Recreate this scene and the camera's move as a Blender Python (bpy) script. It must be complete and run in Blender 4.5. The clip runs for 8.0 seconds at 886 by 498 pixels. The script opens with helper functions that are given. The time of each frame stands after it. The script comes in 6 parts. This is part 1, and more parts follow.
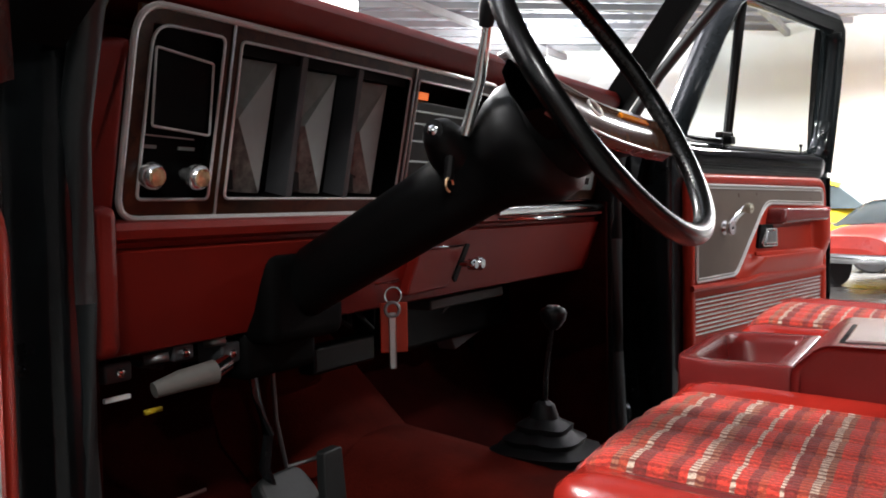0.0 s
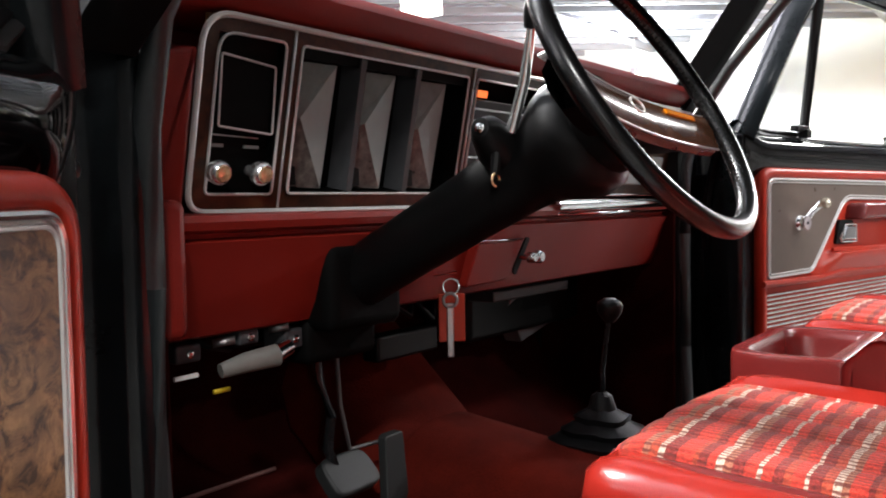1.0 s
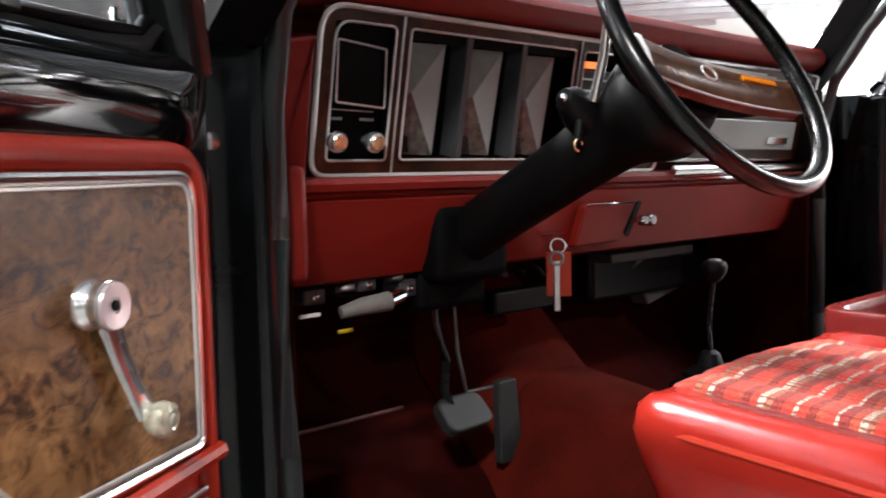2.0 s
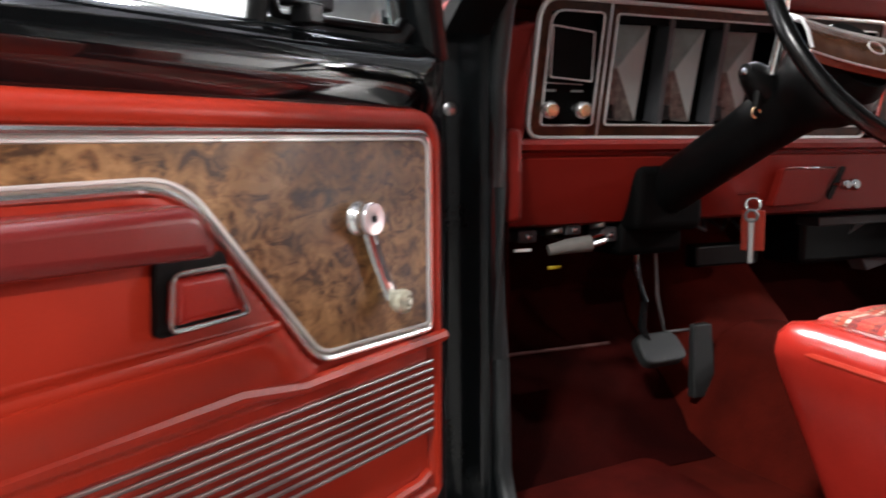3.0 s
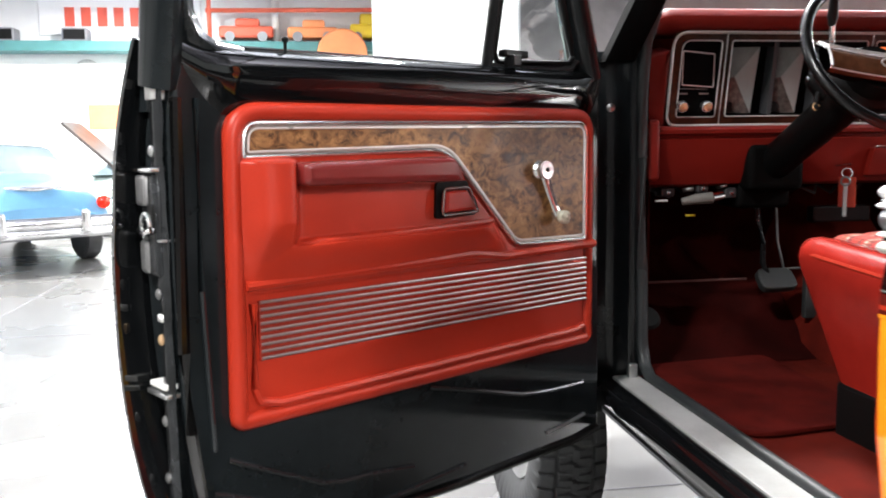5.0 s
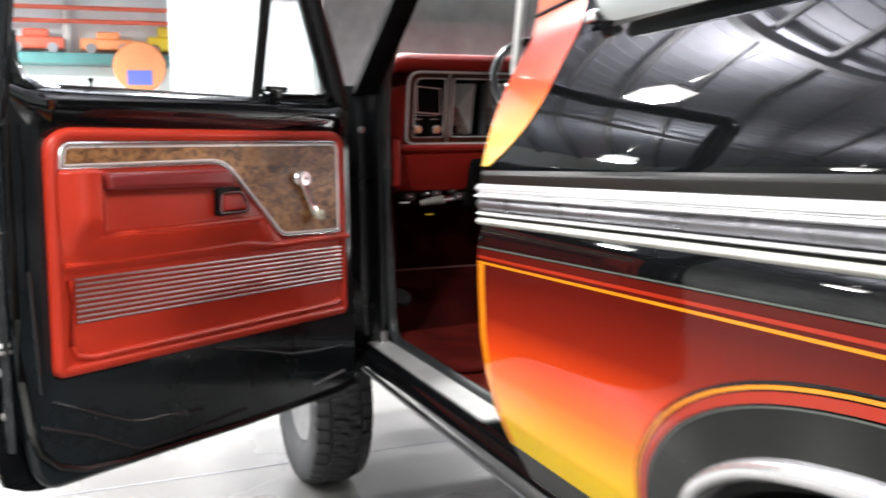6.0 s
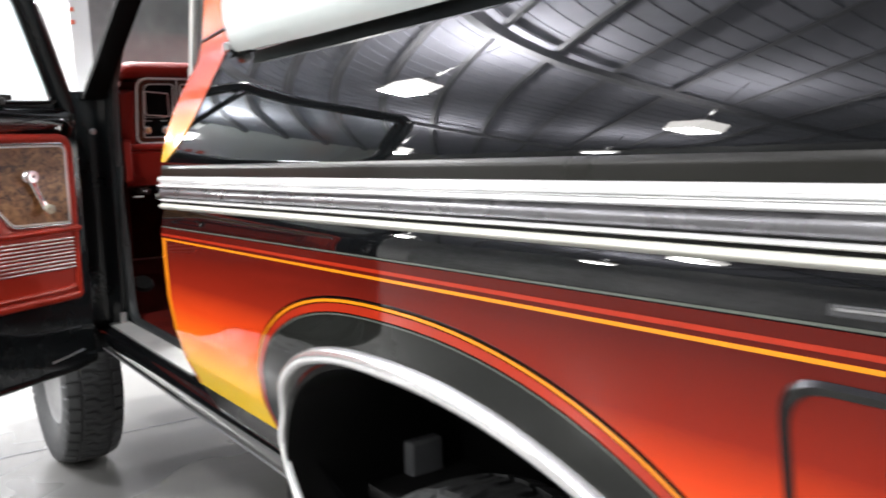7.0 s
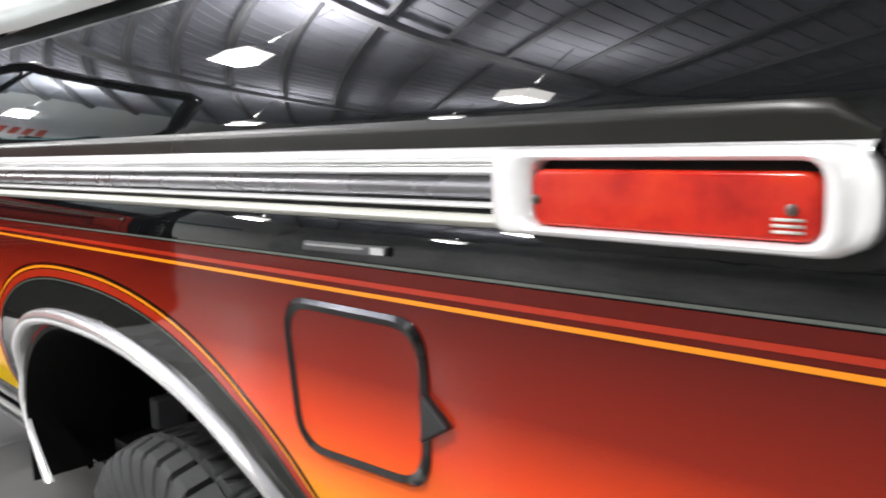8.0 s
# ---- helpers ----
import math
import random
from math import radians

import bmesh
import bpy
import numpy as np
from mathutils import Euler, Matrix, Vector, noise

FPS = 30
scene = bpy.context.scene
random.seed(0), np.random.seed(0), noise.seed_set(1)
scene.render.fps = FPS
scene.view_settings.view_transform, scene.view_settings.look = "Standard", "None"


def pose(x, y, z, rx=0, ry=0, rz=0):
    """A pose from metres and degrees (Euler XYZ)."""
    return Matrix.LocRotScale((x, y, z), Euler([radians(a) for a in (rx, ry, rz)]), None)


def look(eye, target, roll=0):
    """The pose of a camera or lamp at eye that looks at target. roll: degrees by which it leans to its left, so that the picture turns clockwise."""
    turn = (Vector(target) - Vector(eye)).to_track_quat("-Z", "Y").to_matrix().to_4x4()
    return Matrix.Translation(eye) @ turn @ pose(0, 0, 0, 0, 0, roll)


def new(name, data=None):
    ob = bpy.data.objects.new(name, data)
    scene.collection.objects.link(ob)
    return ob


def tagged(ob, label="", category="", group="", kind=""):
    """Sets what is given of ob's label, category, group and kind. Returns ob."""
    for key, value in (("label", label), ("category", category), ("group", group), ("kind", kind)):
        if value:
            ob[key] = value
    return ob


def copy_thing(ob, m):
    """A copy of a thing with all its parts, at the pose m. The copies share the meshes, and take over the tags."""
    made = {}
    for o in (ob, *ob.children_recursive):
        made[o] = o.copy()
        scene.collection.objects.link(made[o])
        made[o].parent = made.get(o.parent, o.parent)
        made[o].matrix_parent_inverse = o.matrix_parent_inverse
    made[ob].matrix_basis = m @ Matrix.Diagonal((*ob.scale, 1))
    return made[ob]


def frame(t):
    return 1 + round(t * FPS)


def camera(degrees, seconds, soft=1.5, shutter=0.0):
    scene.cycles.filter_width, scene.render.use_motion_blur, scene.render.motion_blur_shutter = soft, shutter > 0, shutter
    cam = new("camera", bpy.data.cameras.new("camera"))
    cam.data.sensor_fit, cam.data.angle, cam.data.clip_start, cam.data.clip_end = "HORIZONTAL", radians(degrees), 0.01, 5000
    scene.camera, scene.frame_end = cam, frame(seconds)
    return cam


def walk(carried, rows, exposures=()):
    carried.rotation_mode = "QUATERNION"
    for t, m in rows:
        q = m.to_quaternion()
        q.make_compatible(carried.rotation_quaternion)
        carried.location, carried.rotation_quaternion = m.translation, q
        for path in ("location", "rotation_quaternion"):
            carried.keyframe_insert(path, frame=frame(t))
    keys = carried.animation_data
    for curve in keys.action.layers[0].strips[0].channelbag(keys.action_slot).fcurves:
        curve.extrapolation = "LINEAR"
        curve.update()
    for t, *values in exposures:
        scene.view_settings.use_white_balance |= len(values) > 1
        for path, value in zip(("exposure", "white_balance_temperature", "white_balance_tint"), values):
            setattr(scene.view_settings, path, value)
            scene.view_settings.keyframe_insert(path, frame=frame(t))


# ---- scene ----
cam = camera(54.5, 8.0, soft=1.8, shutter=0.4)
EXPOSURES = [(0, -0.75), (1.2, -0.08), (2.5, 0.15), (3.5, 0.08), (4, 0.2), (5.5, 0.05), (6.5, 0.10), (7, 0.0), (8, -0.20)]
PATH = [
    (0, (0.569, -0.326, 1.394), (-0.45, 1.391, 1.294), -0.9),
    (0.5, (0.589, -0.332, 1.393), (-0.494, 1.346, 1.286), -0.9),
    (1, (0.638, -0.342, 1.392), (-0.548, 1.265, 1.284), -0.9),
    (2.5, (0.942, -0.414, 1.371), (-0.704, 0.704, 1.167), -1.1),
    (3, (1.101, -0.477, 1.364), (-0.697, 0.369, 1.135), -0.5),
    (3.5, (1.293, -0.553, 1.353), (-0.611, 0.017, 1.13), -0.4),
    (4, (1.495, -0.633, 1.343), (-0.452, -0.239, 1.117), -0.1),
    (5.3, (2.168, -0.634, 1.333), (0.204, -0.336, 1.099), -0.9),
    (5.5, (2.29, -0.629, 1.334), (0.347, -0.21, 1.106), -0.7),
    (6, (2.603, -0.649, 1.333), (0.749, 0.072, 1.123), -0.95),
    (6.5, (2.896, -0.628, 1.332), (1.164, 0.346, 1.108), -1.58),
    (7, (3.167, -0.594, 1.328), (1.525, 0.524, 1.092), -2.16),
    (7.5, (3.389, -0.551, 1.321), (1.877, 0.728, 1.044), -2.6),
    (8, (3.539, -0.482, 1.309), (2.08, 0.857, 1.027), -2.42),
]
walk(cam, [(t, look(eye, target, roll)) for t, eye, target, roll in PATH], EXPOSURES)

# ---- light ----
world = bpy.data.worlds.new("hall_air")
scene.world = world
world.use_nodes = True
world.node_tree.nodes["Background"].inputs["Color"].default_value = (0.9, 0.95, 1.0, 1)
world.node_tree.nodes["Background"].inputs["Strength"].default_value = 0.05

LAMP_POWER = 640


def area_lamp(x, y, z, sx, sy, power, up=False, colour=(1.0, 0.985, 0.975)):
    data = bpy.data.lights.new("lamp_or_fill_light", "AREA")
    data.shape, data.size, data.size_y, data.energy, data.color = "RECTANGLE", sx, sy, power, colour
    ob = new("light", data)
    ob.matrix_world = pose(x, y, z, 180 if up else 0)
    return ob


# hung lamps shine down; an up-light is added over each to brighten the ceiling
LAMP_Z = 3.9
# most after the first four are added, unseen, to brighten cab and walls
LAMP_SPOTS = [(-3.05, -2.1, 0.32, 480), (-1.9, -4.9, 0.15, 170), (-5.8, -7.8, 0.3, 140), (-8.3, -5.75, 0.8, 220), (-11.6, -3.2, 1.3, 300), (-6.5, 4.3, 0.75, 1700), (-6.4, 8.8, 0.9, 2600), (1.6, 17.4, 4.0, 1600), (-7.2, 17.4, 4.0, 1600), (-1.7, 0.52, 0.50, 340), (-3.3, 4.2, 0.90, 700), (2.0, -2.1, 0.29, 15), (2.0, -7.6, 0.32, 10), (1.75, 3.3, 0.10, 220), (1.9, 6.6, 0.42, 400), (7.6, 1.25, 1.55, 60), (8.5, -7.6, 0.28, 14), (5.0, 4.6, 0.22, 70)]
for lx, ly, k, up in LAMP_SPOTS:
    area_lamp(lx, ly, LAMP_Z - 0.03, 0.34, 0.40, LAMP_POWER * k)
    area_lamp(lx, ly, LAMP_Z + 0.46, 0.38, 0.58, up, True)


# ---- materials ----
def nodes_of(name):
    m = bpy.data.materials.new(name)
    m.use_nodes = True
    nt = m.node_tree
    return m, nt, nt.nodes["Principled BSDF"]


def noise_node(nt, scale, detail=4.0, rough=0.6, stretch=None):
    co = nt.nodes.new("ShaderNodeTexCoord")
    n = nt.nodes.new("ShaderNodeTexNoise")
    n.inputs["Scale"].default_value, n.inputs["Detail"].default_value, n.inputs["Roughness"].default_value = scale, detail, rough
    if stretch:
        mp = nt.nodes.new("ShaderNodeMapping")
        mp.inputs["Scale"].default_value = stretch
        nt.links.new(co.outputs["Object"], mp.inputs["Vector"])
        nt.links.new(mp.outputs["Vector"], n.inputs["Vector"])
    else:
        nt.links.new(co.outputs["Object"], n.inputs["Vector"])
    return n


def ramp_node(nt, fac, stops, mode="LINEAR"):
    r = nt.nodes.new("ShaderNodeValToRGB")
    r.color_ramp.interpolation = mode
    while len(r.color_ramp.elements) < len(stops):
        r.color_ramp.elements.new(0.5)
    for e, (p, c) in zip(r.color_ramp.elements, stops):
        e.position, e.color = p, (*c, 1)
    nt.links.new(fac, r.inputs["Fac"])
    return r


def mixed(nt, kind, a, b, fac):
    m = nt.nodes.new("ShaderNodeMix")
    m.data_type, m.blend_type = "RGBA", kind
    for sock, v in ((m.inputs[6], a), (m.inputs[7], b)):
        if isinstance(v, tuple):
            sock.default_value = (*v, 1)
        else:
            nt.links.new(v, sock)
    if isinstance(fac, float):
        m.inputs[0].default_value = fac
    else:
        nt.links.new(fac, m.inputs[0])
    return m.outputs[2]


def bumped(nt, bsdf, height, strength, distance=0.002):
    b = nt.nodes.new("ShaderNodeBump")
    b.inputs["Strength"].default_value, b.inputs["Distance"].default_value = strength, distance
    nt.links.new(height, b.inputs["Height"])
    nt.links.new(b.outputs["Normal"], bsdf.inputs["Normal"])


def material(name, colour, rough=0.5, metal=0.0, vary=0.12, grain=60.0, coarse=3.0, bump=0.0, coat=0.0, coat_rough=0.03, rough_vary=0.08, spec=0.5):
    """A surface with variation at two scales, fine relief and uneven gloss."""
    m, nt, b = nodes_of(name)
    fine, wide = noise_node(nt, grain), noise_node(nt, coarse, 3.0)
    dark = tuple(c * (1 - vary) for c in colour)
    light = tuple(min(1, c * (1 + vary)) for c in colour)
    base = ramp_node(nt, wide.outputs["Fac"], [(0.3, dark), (0.7, light)])
    col = mixed(nt, "MULTIPLY", base.outputs["Color"], ramp_node(nt, fine.outputs["Fac"], [(0.3, (1 - vary,) * 3), (0.7, (1, 1, 1))]).outputs["Color"], 0.7)
    nt.links.new(col, b.inputs["Base Color"])
    rr = nt.nodes.new("ShaderNodeMapRange")
    rr.inputs["To Min"].default_value, rr.inputs["To Max"].default_value = max(0.01, rough - rough_vary), min(1, rough + rough_vary)
    nt.links.new(wide.outputs["Fac"], rr.inputs["Value"])
    nt.links.new(rr.outputs["Result"], b.inputs["Roughness"])
    b.inputs["Metallic"].default_value = metal
    b.inputs["Specular IOR Level"].default_value = spec
    if coat:
        b.inputs["Coat Weight"].default_value, b.inputs["Coat Roughness"].default_value = coat, coat_rough
    if bump:
        bumped(nt, b, fine.outputs["Fac"], bump)
    return m


RED_VINYL = material("red_vinyl", (0.40, 0.027, 0.011), 0.36, grain=420, bump=0.12, vary=0.12, spec=0.28)
MAROON_VINYL = material("maroon_vinyl", (0.16, 0.017, 0.0155), 0.24, grain=420, bump=0.10, vary=0.12)
RED_DASH = material("red_dash", (0.185, 0.0105, 0.0060), 0.46, grain=380, bump=0.15, vary=0.12, spec=0.25)
RED_CARPET = material("red_carpet", (0.096, 0.0075, 0.0036), 0.95, grain=260, bump=0.9, vary=0.35, coarse=6, spec=0.1)
BLACK_PAINT = material("black_paint", (0.004, 0.0045, 0.005), 0.5, vary=0.05, coat=1.0, coat_rough=0.022, spec=0.0)
JAMB_BLACK = material("jamb_black", (0.011, 0.014, 0.0155), 0.5, vary=0.2, coat=0.8, coat_rough=0.12, spec=0.0)
SILL_BLACK = material("sill_black", (0.004, 0.0045, 0.005), 0.5, vary=0.1, coat=1.0, coat_rough=0.06, spec=0.0)
CHROME = material("chrome", (0.82, 0.83, 0.84), 0.10, 1.0, vary=0.05, rough_vary=0.04)
TRIM_SATIN = material("satin_bright_trim", (0.66, 0.65, 0.63), 0.30, 0.45, vary=0.04, coarse=9)
EDGE_BAND = material("edge_band", (0.36, 0.33, 0.30), 0.34, 0.75, vary=0.15, coarse=20)
PIT_BLACK = material("pit_black", (0.0022, 0.0022, 0.0022), 0.65, vary=0.1, spec=0.06)
COLUMN_BLACK = material("column_black", (0.0035, 0.0035, 0.0036), 0.40, vary=0.2, grain=300, bump=0.06, spec=0.13)
RIM_BLACK = material("rim_black", (0.004, 0.004, 0.0042), 0.26, vary=0.2, spec=0.5, rough_vary=0.04)
BRIGHT_TRIM = material("bright_trim", (0.92, 0.93, 0.92), 0.20, 0.92, vary=0.05)
BRUSHED = material("brushed_aluminium", (0.62, 0.63, 0.63), 0.34, 1.0, vary=0.08, grain=200)
SILL_ALLOY = material("sill_alloy", (0.62, 0.635, 0.62), 0.36, 0.4, vary=0.12, grain=150, coarse=9)
SEAT_VINYL = material("seat_vinyl", (0.34, 0.019, 0.012), 0.22, grain=380, bump=0.10, vary=0.10, coarse=12)
GRILLE_BACK = material("grille_back", (0.46, 0.055, 0.035), 0.22, 0.55, vary=0.08, coarse=14, rough_vary=0.04)
CRANK_CAP = material("crank_cap", (0.80, 0.72, 0.74), 0.25, 0.6, vary=0.1)
CLEAR_KNOB = material("clear_knob", (0.62, 0.60, 0.47), 0.12, 0.25, vary=0.35, coarse=90, coat=0.8)
RIB_STEEL = material("rib_steel", (0.44, 0.41, 0.40), 0.36, 0.9, vary=0.05, coarse=9)
DULL_STEEL = material("dull_steel", (0.35, 0.35, 0.35), 0.45, 1.0, vary=0.25)
BLACK_PLASTIC = material("black_plastic", (0.005, 0.005, 0.0055), 0.40, vary=0.2, grain=300, bump=0.08, spec=0.22)
DEEP_BLACK = material("deep_black", (0.003, 0.003, 0.003), 0.6, vary=0.1, spec=0.2)
SATIN_BLACK = material("satin_black", (0.008, 0.008, 0.006), 0.30, vary=0.15, spec=0.25)
LATCH_STEEL = material("latch_steel", (0.040, 0.043, 0.046), 0.26, 0.6, vary=0.5, grain=40, coarse=12)
RUBBER = material("rubber", (0.017, 0.019, 0.019), 0.55, vary=0.25, grain=120, bump=0.1)
STRIP_RUBBER = material("strip_rubber", (0.024, 0.028, 0.029), 0.45, vary=0.25, grain=120, bump=0.1)
GLOSS_RUBBER = material("gloss_rubber", (0.004, 0.004, 0.004), 0.14, vary=0.2, spec=0.6)
TYRE_RUBBER = material("tyre_rubber", (0.056, 0.058, 0.060), 0.75, vary=0.25, grain=90, bump=0.3)
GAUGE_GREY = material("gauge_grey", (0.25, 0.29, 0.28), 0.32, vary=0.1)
LID_GREY = material("lid_grey", (0.20, 0.13, 0.13), 0.22, vary=0.08)
# darker copy of the carpet red, with footwell shade put into the colour
TOE_SHADED = material("toe_shaded", (0.030, 0.0027, 0.0020), 0.95, grain=200, bump=0.8, vary=0.4, coarse=5, spec=0.05)
MAT_RED = material("mat_red", (0.080, 0.0065, 0.0045), 0.9, vary=0.4, grain=180, coarse=7, bump=0.6, spec=0.06)
MAT_EDGE = material("mat_edge", (0.22, 0.09, 0.08), 0.6)
AMBER_CAP = material("amber_cap", (0.85, 0.50, 0.28), 0.22, 0.5, vary=0.4, coarse=90)
# duller tone of the reflection painted into the gauge chambers
GLARE_DULL = material("glare_dull", (0.18, 0.215, 0.205), 0.35, vary=0.12, coarse=30)
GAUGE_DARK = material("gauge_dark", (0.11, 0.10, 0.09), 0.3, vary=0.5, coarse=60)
DUCT_GREY = material("duct_grey", (0.16, 0.165, 0.175), 0.5, vary=0.15)
DIM_GREY = material("dim_grey", (0.040, 0.041, 0.044), 0.5, vary=0.15)
SILVER_PAINT = material("silver_paint", (0.42, 0.46, 0.45), 0.35, vary=0.05, coat=0.5)
WHITE_PLASTIC = material("white_plastic", (0.75, 0.75, 0.73), 0.4, vary=0.06)
SATIN_ALLOY = material("satin_alloy", (0.95, 0.955, 0.96), 0.22, 0.35, vary=0.06, coarse=5)
LIP_ALLOY = material("lip_alloy", (0.92, 0.92, 0.92), 0.24, 0.78, vary=0.06, coarse=5)
INSERT_GREY = material("insert_grey", (0.19, 0.19, 0.20), 0.28, 0.6, vary=0.12, coarse=8)
CREAM_MOULDING = material("cream_moulding", (0.62, 0.62, 0.56), 0.3, vary=0.06)
RELEASE_GREY = material("release_grey", (0.17, 0.165, 0.15), 0.35, vary=0.2)
STICKER = material("sticker", (0.78, 0.78, 0.76), 0.5, vary=0.08)
ORANGE_TAPE = material("orange_tape", (0.90, 0.28, 0.012), 0.3, vary=0.05, coat=0.8, spec=0.0)
RED_TAPE = material("red_tape", (0.40, 0.028, 0.010), 0.3, vary=0.06, coat=0.8, spec=0.0)
GREY_TAPE = material("grey_tape", (0.11, 0.12, 0.105), 0.35, vary=0.05, coat=0.6, spec=0.0)
CHARCOAL_TAPE = material("charcoal_tape", (0.016, 0.017, 0.0155), 0.3, vary=0.1, coat=0.5, spec=0.0)
YELLOW_PAINT = material("yellow_paint", (0.70, 0.50, 0.02), 0.5)
RED_TAG = material("red_tag", (0.75, 0.07, 0.025), 0.5, vary=0.1)


def burl_wood(name="burl_wood", tint=(1, 1, 1), rough=0.33, spec=0.35):
    m, nt, b = nodes_of(name)
    warp = noise_node(nt, 14.0, 5.0, 0.7)
    vor = nt.nodes.new("ShaderNodeTexVoronoi")
    vor.inputs["Scale"].default_value = 25
    co = nt.nodes.new("ShaderNodeTexCoord")
    add = nt.nodes.new("ShaderNodeVectorMath")
    add.operation = "MULTIPLY_ADD"
    nt.links.new(warp.outputs["Color"], add.inputs[0])
    add.inputs[1].default_value = (0.10, 0.10, 0.10)
    nt.links.new(co.outputs["Object"], add.inputs[2])
    nt.links.new(add.outputs[0], vor.inputs["Vector"])
    cells = ramp_node(nt, vor.outputs["Distance"], [(0.0, (0.060, 0.026, 0.011)), (0.16, (0.165, 0.078, 0.028)), (0.34, (0.330, 0.180, 0.078)), (0.62, (0.220, 0.115, 0.048))])
    wide = noise_node(nt, 25.0, 6.0, 0.66, (1.0, 1.0, 1.5))
    wide.inputs["Distortion"].default_value = 1.4
    spots = noise_node(nt, 7.0, 3.0, 0.6)
    col = mixed(nt, "MULTIPLY", cells.outputs["Color"], ramp_node(nt, wide.outputs["Fac"], [(0.38, (0.16, 0.12, 0.10)), (0.45, (0.70, 0.64, 0.58)), (0.58, (1.25, 1.22, 1.15))]).outputs["Color"], 0.95)
    col = mixed(nt, "MULTIPLY", col, ramp_node(nt, spots.outputs["Fac"], [(0.35, (0.55, 0.50, 0.48)), (0.6, (1.1, 1.1, 1.1))]).outputs["Color"], 0.8)
    col = mixed(nt, "MULTIPLY", col, tint, 1.0)
    nt.links.new(col, b.inputs["Base Color"])
    b.inputs["Roughness"].default_value = rough
    b.inputs["Specular IOR Level"].default_value = spec
    return m


def flame_paint():
    """Tape that runs from dark maroon above through red and orange to yellow below."""
    m, nt, b = nodes_of("flame_tape")
    co = nt.nodes.new("ShaderNodeTexCoord")
    sep = nt.nodes.new("ShaderNodeSeparateXYZ")
    nt.links.new(co.outputs["Object"], sep.inputs[0])
    rng = nt.nodes.new("ShaderNodeMapRange")
    rng.inputs["From Min"].default_value, rng.inputs["From Max"].default_value = 0.76, 1.18
    sl = nt.nodes.new("ShaderNodeMath")
    sl.operation = "MULTIPLY_ADD"
    nt.links.new(sep.outputs["X"], sl.inputs[0])
    sl.inputs[1].default_value = -0.020
    nt.links.new(sep.outputs["Z"], sl.inputs[2])
    ad = nt.nodes.new("ShaderNodeMath")
    ad.inputs[1].default_value = -0.011
    nt.links.new(sl.outputs[0], ad.inputs[0])
    nt.links.new(ad.outputs[0], rng.inputs["Value"])
    speck = noise_node(nt, 500, 2.0)
    mm = nt.nodes.new("ShaderNodeMath")
    mm.operation = "MULTIPLY_ADD"
    nt.links.new(speck.outputs["Fac"], mm.inputs[0])
    mm.inputs[1].default_value = 0.03
    nt.links.new(rng.outputs["Result"], mm.inputs[2])
    b.inputs["Specular IOR Level"].default_value = 0.0
    col = ramp_node(nt, mm.outputs[0], [(0.06, (0.95, 0.62, 0.015)), (0.19, (0.94, 0.42, 0.012)), (0.34, (0.90, 0.145, 0.012)), (0.46, (0.72, 0.060, 0.010)), (0.60, (0.24, 0.017, 0.007)), (0.78, (0.10, 0.008, 0.005)), (1.0, (0.07, 0.006, 0.004))])
    nt.links.new(col.outputs["Color"], b.inputs["Base Color"])
    b.inputs["Roughness"].default_value = 0.28
    b.inputs["Coat Weight"].default_value, b.inputs["Coat Roughness"].default_value = 0.50, 0.05
    return m


def pillar_flame():
    m, nt, b = nodes_of("pillar_flame_tape")
    co = nt.nodes.new("ShaderNodeTexCoord")
    sep = nt.nodes.new("ShaderNodeSeparateXYZ")
    nt.links.new(co.outputs["Object"], sep.inputs[0])
    rng = nt.nodes.new("ShaderNodeMapRange")
    rng.inputs["From Min"].default_value, rng.inputs["From Max"].default_value = 1.30, 1.66
    nt.links.new(sep.outputs["Z"], rng.inputs["Value"])
    col = ramp_node(nt, rng.outputs["Result"], [(0.0, (0.90, 0.52, 0.02)), (0.22, (0.90, 0.36, 0.02)), (0.42, (0.80, 0.10, 0.02)), (0.7, (0.50, 0.035, 0.012)), (1.0, (0.75, 0.14, 0.02))])
    nt.links.new(col.outputs["Color"], b.inputs["Base Color"])
    b.inputs["Roughness"].default_value = 0.25
    b.inputs["Coat Weight"].default_value, b.inputs["Coat Roughness"].default_value = 0.6, 0.05
    return m


